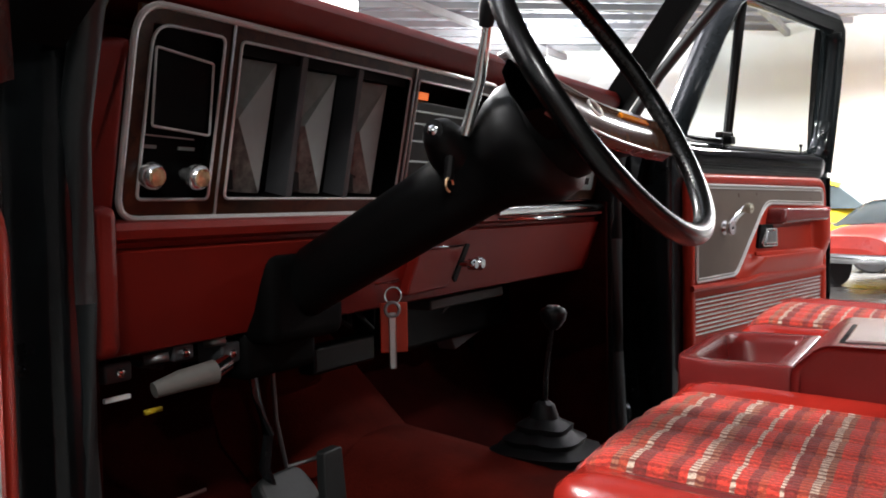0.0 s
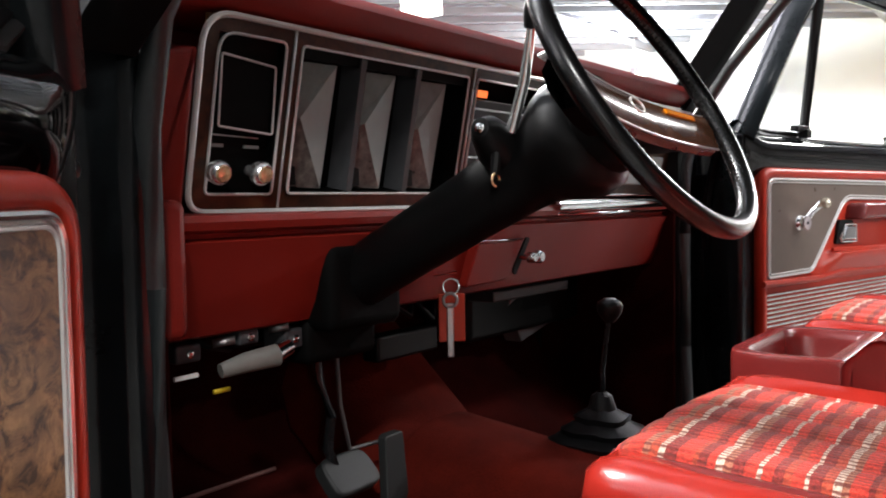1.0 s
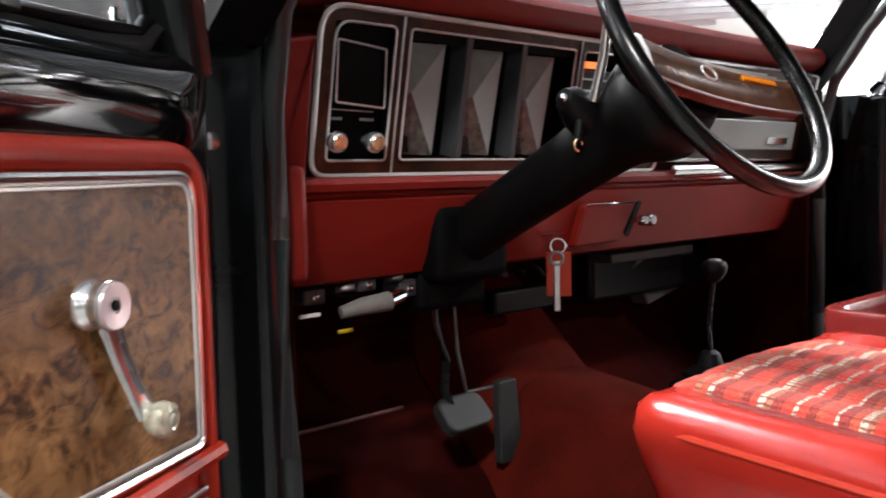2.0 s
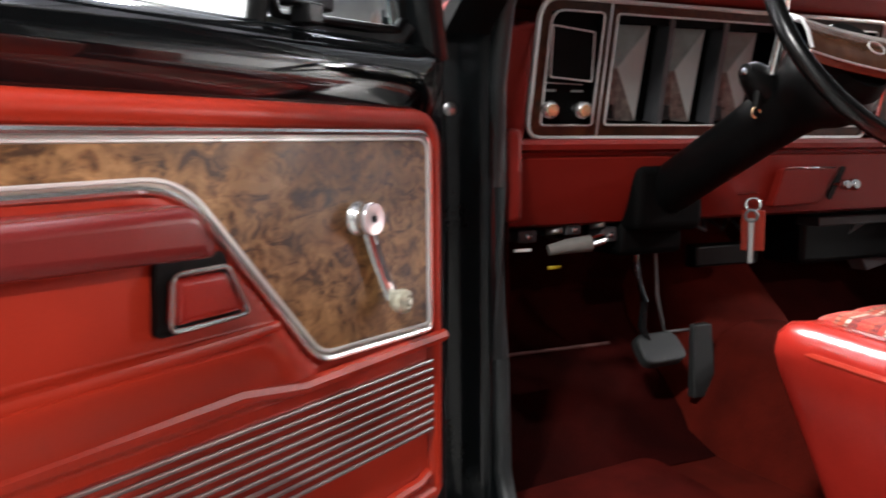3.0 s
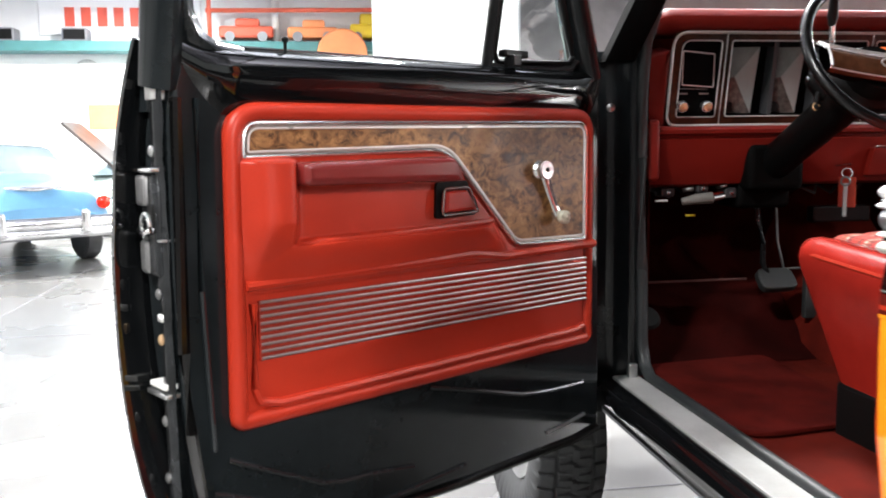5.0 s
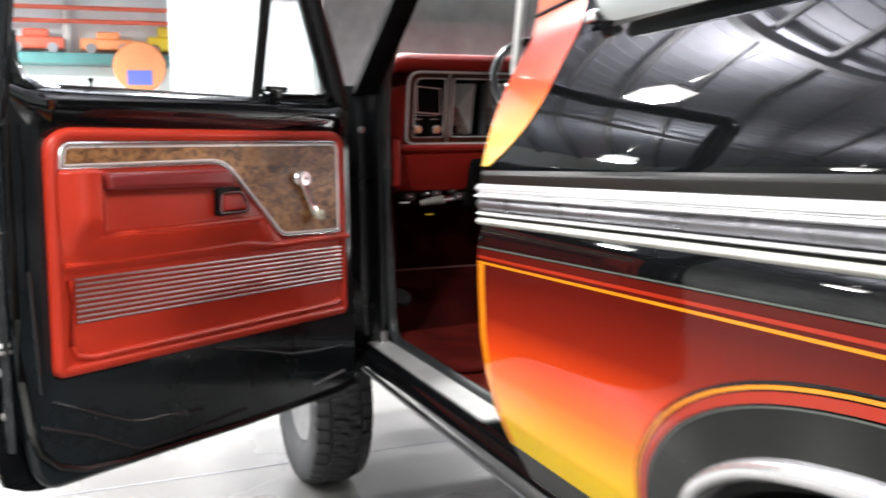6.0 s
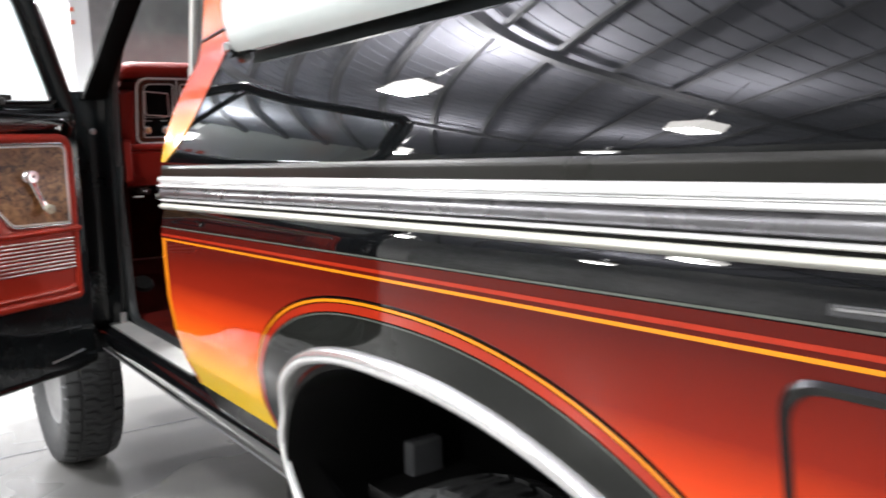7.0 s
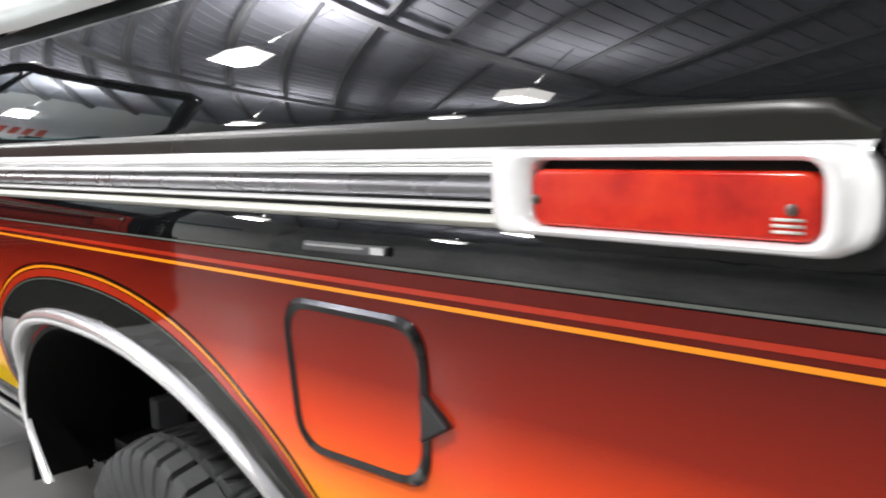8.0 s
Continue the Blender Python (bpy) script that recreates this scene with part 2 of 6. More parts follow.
def striped_fabric():
    """Woven seat cloth: bands of rust, cream and maroon that run across the seat."""
    m, nt, b = nodes_of("striped_seat_cloth")
    co = nt.nodes.new("ShaderNodeTexCoord")
    sep = nt.nodes.new("ShaderNodeSeparateXYZ")
    nt.links.new(co.outputs["Object"], sep.inputs[0])
    wob = noise_node(nt, 160, 2.0)
    ma = nt.nodes.new("ShaderNodeMath")
    ma.operation = "MULTIPLY_ADD"
    nt.links.new(wob.outputs["Fac"], ma.inputs[0])
    ma.inputs[1].default_value = 0.0022
    nt.links.new(sep.outputs["X"], ma.inputs[2])
    fr = nt.nodes.new("ShaderNodeMath")
    fr.operation = "WRAP"
    nt.links.new(ma.outputs[0], fr.inputs[0])
    fr.inputs[1].default_value, fr.inputs[2].default_value = 0.25, 0.0
    mr = nt.nodes.new("ShaderNodeMapRange")
    mr.inputs["From Max"].default_value = 0.25
    nt.links.new(fr.outputs[0], mr.inputs["Value"])
    red, rust, mar, cream, tan = (0.60, 0.040, 0.020), (0.46, 0.062, 0.026), (0.25, 0.022, 0.016), (0.62, 0.48, 0.38), (0.36, 0.13, 0.075)
    seq = [(0.0, red), (0.07, tan), (0.10, rust), (0.14, cream), (0.165, mar), (0.22, red), (0.29, rust), (0.31, mar), (0.35, red), (0.385, cream), (0.415, tan), (0.45, mar), (0.50, red), (0.55, cream), (0.567, red), (0.61, mar), (0.65, rust), (0.68, red), (0.73, cream), (0.745, mar), (0.79, rust), (0.83, cream), (0.86, tan), (0.89, red), (0.95, mar), (0.975, rust)]
    band = ramp_node(nt, mr.outputs["Result"], seq, "CONSTANT")
    weave = nt.nodes.new("ShaderNodeTexWave")
    weave.bands_direction = "Y"
    weave.inputs["Scale"].default_value, weave.inputs["Distortion"].default_value, weave.inputs["Detail Scale"].default_value = 42, 2.5, 3.0
    nt.links.new(co.outputs["Object"], weave.inputs["Vector"])
    fuzz = noise_node(nt, 300, 4.0)
    col = mixed(nt, "MULTIPLY", band.outputs["Color"], ramp_node(nt, weave.outputs["Fac"], [(0.25, (0.42, 0.30, 0.26)), (0.6, (1.15, 1.15, 1.15))]).outputs["Color"], 0.62)
    col = mixed(nt, "MULTIPLY", col, ramp_node(nt, fuzz.outputs["Fac"], [(0.34, (0.42, 0.38, 0.38)), (0.64, (1.35, 1.32, 1.3))]).outputs["Color"], 0.75)
    # pale threads surface only every few millimetres
    pale = ramp_node(nt, mr.outputs["Result"], [(x, (1, 1, 1) if c in (cream, tan) else (0, 0, 0)) for x, c in seq], "CONSTANT")
    gap = ramp_node(nt, weave.outputs["Fac"], [(0.16, (0.8, 0.8, 0.8)), (0.36, (0, 0, 0))])
    under = mixed(nt, "MULTIPLY", pale.outputs["Color"], gap.outputs["Color"], 1.0)
    col = mixed(nt, "MIX", col, (0.13, 0.014, 0.010), under)
    nt.links.new(col, b.inputs["Base Color"])
    b.inputs["Roughness"].default_value = 0.9
    b.inputs["Sheen Weight"].default_value = 0.08
    bumped(nt, b, fuzz.outputs["Fac"], 0.7, 0.003)
    return m


def glass(name, tint=(0.9, 0.95, 0.94), mix=0.06):
    m, nt, b = nodes_of(name)
    nt.nodes.remove(b)
    out = nt.nodes["Material Output"]
    tr, gl, mx = nt.nodes.new("ShaderNodeBsdfTransparent"), nt.nodes.new("ShaderNodeBsdfGlossy"), nt.nodes.new("ShaderNodeMixShader")
    fr = nt.nodes.new("ShaderNodeLayerWeight")
    pw = nt.nodes.new("ShaderNodeMath")
    pw.operation = "POWER"
    pw.inputs[1].default_value = 4.0
    sc = nt.nodes.new("ShaderNodeMath")
    sc.operation = "MULTIPLY_ADD"
    sc.inputs[1].default_value, sc.inputs[2].default_value = 0.7, mix
    nt.links.new(fr.outputs["Facing"], pw.inputs[0])
    nt.links.new(pw.outputs[0], sc.inputs[0])
    tr.inputs["Color"].default_value = (*tint, 1)
    gl.inputs["Roughness"].default_value = 0.02
    nt.links.new(sc.outputs[0], mx.inputs[0])
    nt.links.new(tr.outputs[0], mx.inputs[1])
    nt.links.new(gl.outputs[0], mx.inputs[2])
    nt.links.new(mx.outputs[0], out.inputs["Surface"])
    return m


def emission(name, colour, strength):
    m, nt, b = nodes_of(name)
    b.inputs["Base Color"].default_value = (*colour, 1)
    b.inputs["Emission Color"].default_value, b.inputs["Emission Strength"].default_value = (*colour, 1), strength
    return m


def red_lens():
    m, nt, b = nodes_of("red_lens")
    n = noise_node(nt, 25, 4.0)
    c = ramp_node(nt, n.outputs["Fac"], [(0.3, (0.36, 0.008, 0.004)), (0.5, (0.58, 0.020, 0.007)), (0.7, (0.66, 0.040, 0.010))])
    nt.links.new(c.outputs["Color"], b.inputs["Base Color"])
    b.inputs["Roughness"].default_value = 0.15
    b.inputs["Coat Weight"].default_value = 0.25
    b.inputs["Specular IOR Level"].default_value = 0.25
    b.inputs["Subsurface Weight"].default_value = 0.15
    return m


PAD_WOOD = material("pad_wood", (0.085, 0.034, 0.016), 0.17, vary=0.35, grain=70, coarse=14, spec=0.5)
PASS_WOOD = material("grey_wood_insert", (0.135, 0.105, 0.085), 0.30, vary=0.10, grain=60, coarse=9)
DASH_WOOD = burl_wood("dash_wood", (0.13, 0.09, 0.075), 0.30, 0.35)
BURL, FLAME, PILLAR_FLAME, CLOTH = burl_wood(), flame_paint(), pillar_flame(), striped_fabric()
VENT_GLASS = glass("vent_glass", (0.80, 0.86, 0.86), 0.10)
GLASS, TINTED = glass("window_glass"), glass("windscreen_glass", (0.75, 0.80, 0.79))
MARKER_LENS = red_lens()
LAMP_GLOW = emission("lamp_diffuser", (1.0, 0.97, 0.93), 14.0)
DIAL_GLOW = emission("dial_glow", (1.0, 0.22, 0.05), 1.2)
FLOOR_CONCRETE = material("polished_concrete", (0.17, 0.17, 0.163), 0.28, vary=0.10, grain=8, coarse=0.7, rough_vary=0.12)
WALL_WHITE = material("white_wall", (0.82, 0.83, 0.83), 0.7, vary=0.04, coarse=0.5, grain=4)
WALL_GREY = material("grey_wall", (0.20, 0.19, 0.19), 0.7, vary=0.25, coarse=0.8, grain=4)
WALL_MID = material("mid_wall", (0.74, 0.74, 0.72), 0.7, vary=0.12, coarse=0.6, grain=4)
WALL_DIM = material("dim_wall", (0.50, 0.50, 0.49), 0.7, vary=0.35, coarse=0.5, grain=4)
CEILING_GREY = material("grey_ceiling", (0.44, 0.445, 0.515), 0.8, vary=0.15, coarse=0.6, grain=3)
BEAM_GREY = material("beam_grey", (0.26, 0.26, 0.28), 0.7, vary=0.2, coarse=1.0)
EMBLEM_GREY = material("emblem_grey", (0.50, 0.51, 0.50), 0.5, vary=0.25, coarse=9)
TEAL = material("teal_paint", (0.06, 0.20, 0.20), 0.5)
SHELF_RED = material("shelf_red", (0.65, 0.10, 0.05), 0.5)
BLUE_CAR = material("sky_blue_paint", (0.10, 0.25, 0.40), 0.3, coat=0.8)
RED_CAR = material("red_car_paint", (0.60, 0.035, 0.02), 0.3, coat=0.9)
MINT_CAR = material("mint_paint", (0.62, 0.74, 0.68), 0.3, coat=0.8)
BONNET_BROWN = material("bonnet_brown", (0.022, 0.017, 0.015), 0.4, vary=0.3, coarse=6)
PATCH_BLUE = material("patch_blue", (0.10, 0.16, 0.55), 0.5)
DARK_CAR = material("dark_car_paint", (0.06, 0.05, 0.05), 0.3, coat=0.8)
CAR_GLASS = material("car_glass", (0.10, 0.13, 0.14), 0.1)
ORANGE_PAINT = material("orange_paint", (0.85, 0.30, 0.12), 0.5)
WHITE_BOARD = material("white_board", (0.85, 0.85, 0.86), 0.6, vary=0.03)
SIGN_RED = material("sign_red", (0.70, 0.10, 0.06), 0.5)


# ---- mesh helpers ----
def mark_sharp(bm, angle=44):
    lim = radians(angle)
    for e in bm.edges:
        e.smooth = len(e.link_faces) == 2 and e.calc_face_angle(0.0) < lim


def link_mesh(name, bm, mat, smooth=True):
    bmesh.ops.recalc_face_normals(bm, faces=bm.faces)
    if smooth:
        mark_sharp(bm)
    me = bpy.data.meshes.new(name)
    bm.to_mesh(me)
    bm.free()
    me.materials.append(mat)
    if smooth:
        for p in me.polygons:
            p.use_smooth = True
    return new(name, me)


def part(name, bm, mat, parent, label="", smooth=True):
    ob = link_mesh(name, bm, mat, smooth)
    ob.parent = parent
    if label:
        tagged(ob, label)
    return ob


def thing(name, label, category, m=None, group="", kind=""):
    ob = new(name)
    ob.matrix_world = m or Matrix()
    return tagged(ob, label, category, group, kind)


def solid(name, bm, mat, label, category, group="", kind="", m=None, smooth=True):
    ob = link_mesh(name, bm, mat, smooth)
    if m:
        ob.matrix_world = m
    return tagged(ob, label, category, group, kind)


def box(bm, lo, hi, bevel=0.0, seg=3):
    g = bmesh.ops.create_cube(bm, size=1.0)
    lo, hi = Vector(lo), Vector(hi)
    for v in g["verts"]:
        v.co = Vector((lo[i] + (hi[i] - lo[i]) * (v.co[i] + 0.5) for i in range(3)))
    if bevel:
        es = {e for v in g["verts"] for e in v.link_edges}
        made = set(bmesh.ops.bevel(bm, geom=list(es), offset=bevel, segments=seg, affect="EDGES", profile=0.5)["faces"])
        around = {f for v in (v for f in made for v in f.verts) for f in v.link_faces}
        flat = [f for f in around if max(abs(c) for c in f.normal) > 0.9999 and f.calc_area() > bevel * bevel * 2]
        if flat:
            bmesh.ops.inset_individual(bm, faces=flat, thickness=min(0.0012, bevel * 0.25), depth=0.0)
    return bm


def boxed(lo, hi, bevel=0.0, seg=3):
    return box(bmesh.new(), lo, hi, bevel, seg)


def rounded(pts, r, seg=5):
    """A closed outline with its corners rounded by r, or by one radius a corner."""
    out, n = [], len(pts)
    for i, p in enumerate(pts):
        ri = r[i] if isinstance(r, (list, tuple)) else r
        p, a, c = Vector(p), Vector(pts[i - 1]), Vector(pts[(i + 1) % n])
        da, dc = (a - p), (c - p)
        ri = min(ri, da.length * 0.49, dc.length * 0.49)
        if ri <= 1e-5:
            out.append(tuple(p))
            continue
        s, e = p + da.normalized() * ri, p + dc.normalized() * ri
        for k in range(seg + 1):
            t = k / seg
            out.append(tuple(s * (1 - t) ** 2 + p * (2 * t * (1 - t)) + e * t * t))
    return out


def dense(outline, step=0.04):
    """The same closed outline with its long sides divided."""
    out = []
    for i, p in enumerate(outline):
        q = outline[(i + 1) % len(outline)]
        n = max(1, math.ceil(math.dist(p, q) / step))
        out += [(p[0] + (q[0] - p[0]) * k / n, p[1] + (q[1] - p[1]) * k / n) for k in range(n)]
    return out


def plate(outline, place, t0, t1, bevel=0.0, holes=(), bm=None):
    """A plate with a closed outline (u, v), from depth t0 to t1; place(u, v, w) gives the point. Bevel on the t1 side."""
    bm = bm or bmesh.new()
    c = sum((Vector(p) for p in outline), Vector((0, 0))) / len(outline)
    rings = [[bm.verts.new(place(u, v, t0)) for u, v in outline]]
    if bevel:
        k = len(outline)
        area = sum(outline[j - 1][0] * outline[j][1] - outline[j][0] * outline[j - 1][1] for j in range(k))
        norms = []
        for i in range(k):
            a, p, b = Vector(outline[i - 1]), Vector(outline[i]), Vector(outline[(i + 1) % k])
            tng = (b - a)
            nrm = Vector((-tng.y, tng.x))
            nrm = nrm.normalized() if nrm.length > 1e-9 else (c - p).normalized()
            norms.append(nrm if area > 0 else -nrm)
        for turn in (0, 22, 45, 67, 90):
            back, rise_by = bevel * (1 - math.cos(radians(turn))), bevel * math.sin(radians(turn))
            rings.append([bm.verts.new(place(p[0] + n.x * back, p[1] + n.y * back, t1 - bevel + rise_by)) for p, n in zip(outline, norms)])
        rings.append([bm.verts.new(place(p[0] + n.x * (bevel + 0.0012), p[1] + n.y * (bevel + 0.0012), t1)) for p, n in zip(outline, norms)])
    else:
        rings.append([bm.verts.new(place(u, v, t1)) for u, v in outline])
    for r0, r1 in zip(rings, rings[1:]):
        for i in range(len(r0)):
            bm.faces.new((r0[i - 1], r0[i], r1[i], r1[i - 1]))
    for r in (rings[0], rings[-1]):
        f = bm.faces.new(r)
        bmesh.ops.triangulate(bm, faces=[f], ngon_method="EAR_CLIP")
    return bm


def swept_plate(outline, place, t0, t1):
    """A plate whose outline has one lower and one upper edge at each u: a section swept along u."""
    k = len(outline)
    lo_u, hi_u = min(p[0] for p in outline) + 1e-5, max(p[0] for p in outline) - 1e-5
    us = sorted({round(min(max(p[0], lo_u), hi_u), 6) for p in outline})
    rows = []
    for u in us:
        vs = []
        for i in range(k):
            (ua, va), (ub, vb) = outline[i - 1], outline[i]
            if min(ua, ub) <= u <= max(ua, ub) and abs(ub - ua) > 1e-9:
                vs.append(va + (vb - va) * (u - ua) / (ub - ua))
        if vs:
            rows.append([place(u, v, w) for v, w in ((min(vs), t0), (min(vs), t1), (max(vs), t1), (max(vs), t0))])
    return grid(rows)


def tube(pts, r, seg=8, closed=False, bm=None, squash=(1, 1), up=(0, 0, 1)):
    """A rod along points; r may be one radius or one for each point."""
    bm = bm or bmesh.new()
    pts = [Vector(p) for p in pts]
    n, rings = len(pts), []
    ref = Vector(up)
    if closed and tuple(up) == (0, 0, 1):
        mid = sum(pts, Vector()) / n
        whole = sum(((pts[i - 1] - mid).cross(pts[i] - mid) for i in range(n)), Vector())
        ref = whole.normalized() if whole.length > 1e-9 else ref
    for i, p in enumerate(pts):
        if closed:
            t = pts[(i + 1) % n] - pts[i - 1]
        else:
            t = pts[min(i + 1, n - 1)] - pts[max(i - 1, 0)]
        t.normalize()
        s = t.cross(ref)
        s = s.normalized() if s.length > 1e-4 else t.orthogonal().normalized()
        b = s.cross(t)
        ri = r[i] if isinstance(r, (list, tuple)) else r
        rings.append([bm.verts.new(p + ri * (squash[0] * math.cos(a) * s + squash[1] * math.sin(a) * b)) for a in (2 * math.pi * k / seg for k in range(seg))])
    pairs = list(zip(rings, rings[1:])) + ([(rings[-1], rings[0])] if closed else [])
    for r0, r1 in pairs:
        for k in range(seg):
            bm.faces.new((r0[k - 1], r0[k], r1[k], r1[k - 1]))
    if not closed:
        bm.faces.new(rings[0])
        bm.faces.new(rings[-1])
    return bm


def lathe(profile, seg=24, bm=None, m=Matrix()):
    """Turned about z from (radius, z) pairs."""
    bm = bm or bmesh.new()
    rings = [[bm.verts.new(m @ Vector((r * math.cos(a), r * math.sin(a), z))) for a in (2 * math.pi * k / seg for k in range(seg))] for r, z in profile]
    for r0, r1 in zip(rings, rings[1:]):
        for k in range(seg):
            bm.faces.new((r0[k - 1], r0[k], r1[k], r1[k - 1]))
    bm.faces.new(rings[0])
    bm.faces.new(rings[-1])
    return bm


def grid(rows, bm=None, thick=None):
    """A sheet through rows of points."""
    bm = bm or bmesh.new()
    vs = [[bm.verts.new(p) for p in row] for row in rows]
    for a, b in zip(vs, vs[1:]):
        for i in range(len(a) - 1):
            try:
                bm.faces.new((a[i], a[i + 1], b[i + 1], b[i]))
            except ValueError:
                pass
    return bm


def thicken(ob, t, offset=-1.0):
    """Gives a sheet real thickness on one side, in its own mesh."""
    me = ob.data
    bm = bmesh.new()
    bm.from_mesh(me)
    bm.normal_update()
    side = -t if offset < 0 else t
    old = list(bm.verts)
    faces = list(bm.faces)
    rim = [e for e in bm.edges if len(e.link_faces) == 1]
    twin = {v: bm.verts.new(v.co + v.normal * side) for v in old}
    for f in faces:
        bm.faces.new([twin[v] for v in reversed(f.verts)])
    for e in rim:
        a, b = e.verts
        bm.faces.new((a, b, twin[b], twin[a]))
    bmesh.ops.recalc_face_normals(bm, faces=bm.faces)
    mark_sharp(bm)
    for f in bm.faces:
        f.smooth = True
    bm.to_mesh(me)
    bm.free()
    return ob


def axis_to(p, q):
    """A matrix at p whose z points to q."""
    v = Vector(q) - Vector(p)
    return Matrix.Translation(p) @ v.to_track_quat("Z", "Y").to_matrix().to_4x4()


# ---- the hall ----
X0, X1, Y0, Y1, CEIL = -14.5, 13.0, -10.6, 20.6, 5.4
floor = solid("floor", boxed((X0, Y0, -0.12), (X1, Y1, 0)), FLOOR_CONCRETE, "polished pale grey concrete floor with saw-cut joints", "floor", kind="structure", smooth=False)
for k, (lo, hi) in enumerate([((X0, -3.2, 0), (X1, -3.19, 0.002)), ((X0, 1.9, 0), (X1, 1.91, 0.002)), ((-4.6, Y0, 0), (-4.59, Y1, 0.002)), ((-1.1, Y0, 0), (-1.09, Y1, 0.002)), ((4.4, Y0, 0), (4.41, Y1, 0.002))]):
    part("joint", boxed(lo, hi), BEAM_GREY, floor, smooth=False)
T = 0.2
solid("wall_north", boxed((X0, Y1, 0), (X1, Y1 + T, CEIL)), WALL_WHITE, "plain white painted hall wall", "wall", kind="structure", smooth=False)
solid("wall_south", boxed((X0, Y0 - T, 0), (X1, Y0, CEIL)), WALL_DIM, "plain grey hall wall", "wall", kind="structure", smooth=False)
solid("wall_southwest", boxed((X0 - T, Y0 - T, 0), (X0, -7.93, CEIL)), WALL_MID, "plain pale hall wall", "wall", kind="structure", smooth=False)
solid("wall_west", boxed((X0 - T, -7.93, 0), (X0, 3.46, CEIL)), WALL_WHITE, "plain white painted hall wall", "wall", kind="structure", smooth=False)
solid("wall_west_shutter", boxed((X0 - T, 3.46, 0), (X0, Y1 + T, CEIL)), WALL_GREY, "mottled grey shutter wall", "wall", kind="structure", smooth=False)
solid("wall_east", boxed((X1, Y0 - T, 0), (X1 + T, Y1 + T, CEIL)), WALL_GREY, "plain dim grey hall wall", "wall", kind="structure", smooth=False)
bm = boxed((X0 - T, Y0 - T, CEIL), (X1 + T, Y1 + T, CEIL + 0.15))
for i in range(94):
    x = X0 + 0.1 + i * 0.29
    box(bm, (x, Y0, CEIL - 0.012), (x + 0.10, Y1, CEIL + 0.01))
solid("ceiling", bm, CEILING_GREY, "grey ribbed metal hall ceiling", "ceiling", kind="structure", smooth=False)
# beams run aslant over the hall: the truck is parked at an angle to it
BD, BN = Vector((0.79, 0.61)), Vector((-0.61, 0.79))
for i in range(-16, 32):
    c = BN * (0.88 * i) + Vector((1.0, -2.0))
    s0 = max(min((X0 - c.x) / BD.x, (X1 - c.x) / BD.x), min((Y0 - c.y) / BD.y, (Y1 - c.y) / BD.y)) + 0.06
    s1 = min(max((X0 - c.x) / BD.x, (X1 - c.x) / BD.x), max((Y0 - c.y) / BD.y, (Y1 - c.y) / BD.y)) - 0.06
    if s1 - s0 > 0.6:
        solid("beam", boxed((s0, -0.035, CEIL - 0.16), (s1, 0.035, CEIL - 0.032)), BEAM_GREY, "dark steel roof beam under the ribbed ceiling", "beam", group="roof beams", m=pose(c.x, c.y, 0, 0, 0, math.degrees(math.atan2(BD.y, BD.x))), smooth=False)
girder = solid("girder", boxed((-0.06, Y0, CEIL - 0.30), (0.06, Y1, CEIL - 0.162)), BEAM_GREY, "dark steel girder running under the roof beams", "beam", group="roof girders", m=pose(-2.7, 0, 0), smooth=False)
copy_thing(girder, pose(-8.1, 0, 0))
copy_thing(girder, pose(2.7, 0, 0))
copy_thing(girder, pose(8.1, 0, 0))


def lamp_fixture():
    t = thing("ceiling_lamp", "glowing white high-bay lamp, inferred or added, hung from the ceiling", "lamp", pose(0, 0, 0), "hall lamps")
    part("diffuser", plate(rounded([(-0.20, -0.20), (0.20, -0.20), (0.20, 0.20), (-0.20, 0.20)], 0.03), lambda u, v, w: (u, v, w), LAMP_Z + 0.20, LAMP_Z - 0.02), LAMP_GLOW, t, "glowing prismatic diffuser")
    part("housing", boxed((-0.07, -0.07, LAMP_Z + 0.202), (0.07, 0.07, LAMP_Z + 0.36), 0.02), BEAM_GREY, t)
    part("hanger", tube([(0, 0, LAMP_Z + 0.35), (0, 0, CEIL - 0.02)], 0.008, 6), DULL_STEEL, t)
    return t


fixture = lamp_fixture()
fixture.matrix_world = pose(*LAMP_SPOTS[0][:2], 0)
# the added light spots get the same fixture
for s in LAMP_SPOTS[1:]:
    copy_thing(fixture, pose(*s[:2], 0))

# ---- the truck: body ----
W = 2.11          # outer width
MID = W / 2
SLOPE = 0.0105    # rise of the body lines towards the tail


def lift(x):
    return SLOPE * (x - 1.1)


SIDE = [(0.60, 0.150), (0.66, 0.125), (0.72, 0.098), (0.775, 0.066), (0.84, 0.036), (0.92, 0.014), (1.00, 0.003), (1.10, 0.0), (1.15, 0.0003), (1.17, 0.0012), (1.18, 0.0025), (1.19, 0.0045), (1.20, 0.0074), (1.21, 0.0110), (1.276, 0.0114), (1.300, 0.0120), (1.315, 0.013)]


def upper_y(z):
    """The panel over the shoulder leans in more the higher it goes."""
    k = min(z, 1.60) - 1.315
    return 0.013 + 0.20 * k + 1.05 * k * k - (0.0 if z < 1.54 else 0.9 * (min(z, 1.60) - 1.54) ** 1.3)


def side_y(z):
    """How far the flank is set in at height z (level with the door post)."""
    for (z0, y0), (z1, y1) in zip(SIDE, SIDE[1:]):
        if z <= z1:
            return y0 + (y1 - y0) * max(0, (z - z0) / (z1 - z0))
    return upper_y(z)


ARCH_X, ARCH_Z, ARCH_B = 2.164, 0.72, 0.30
ARCH_FRONT, ARCH_REAR = (0.485, 2.6), (0.595, 2.19)     # half width and fullness on either side of the axle


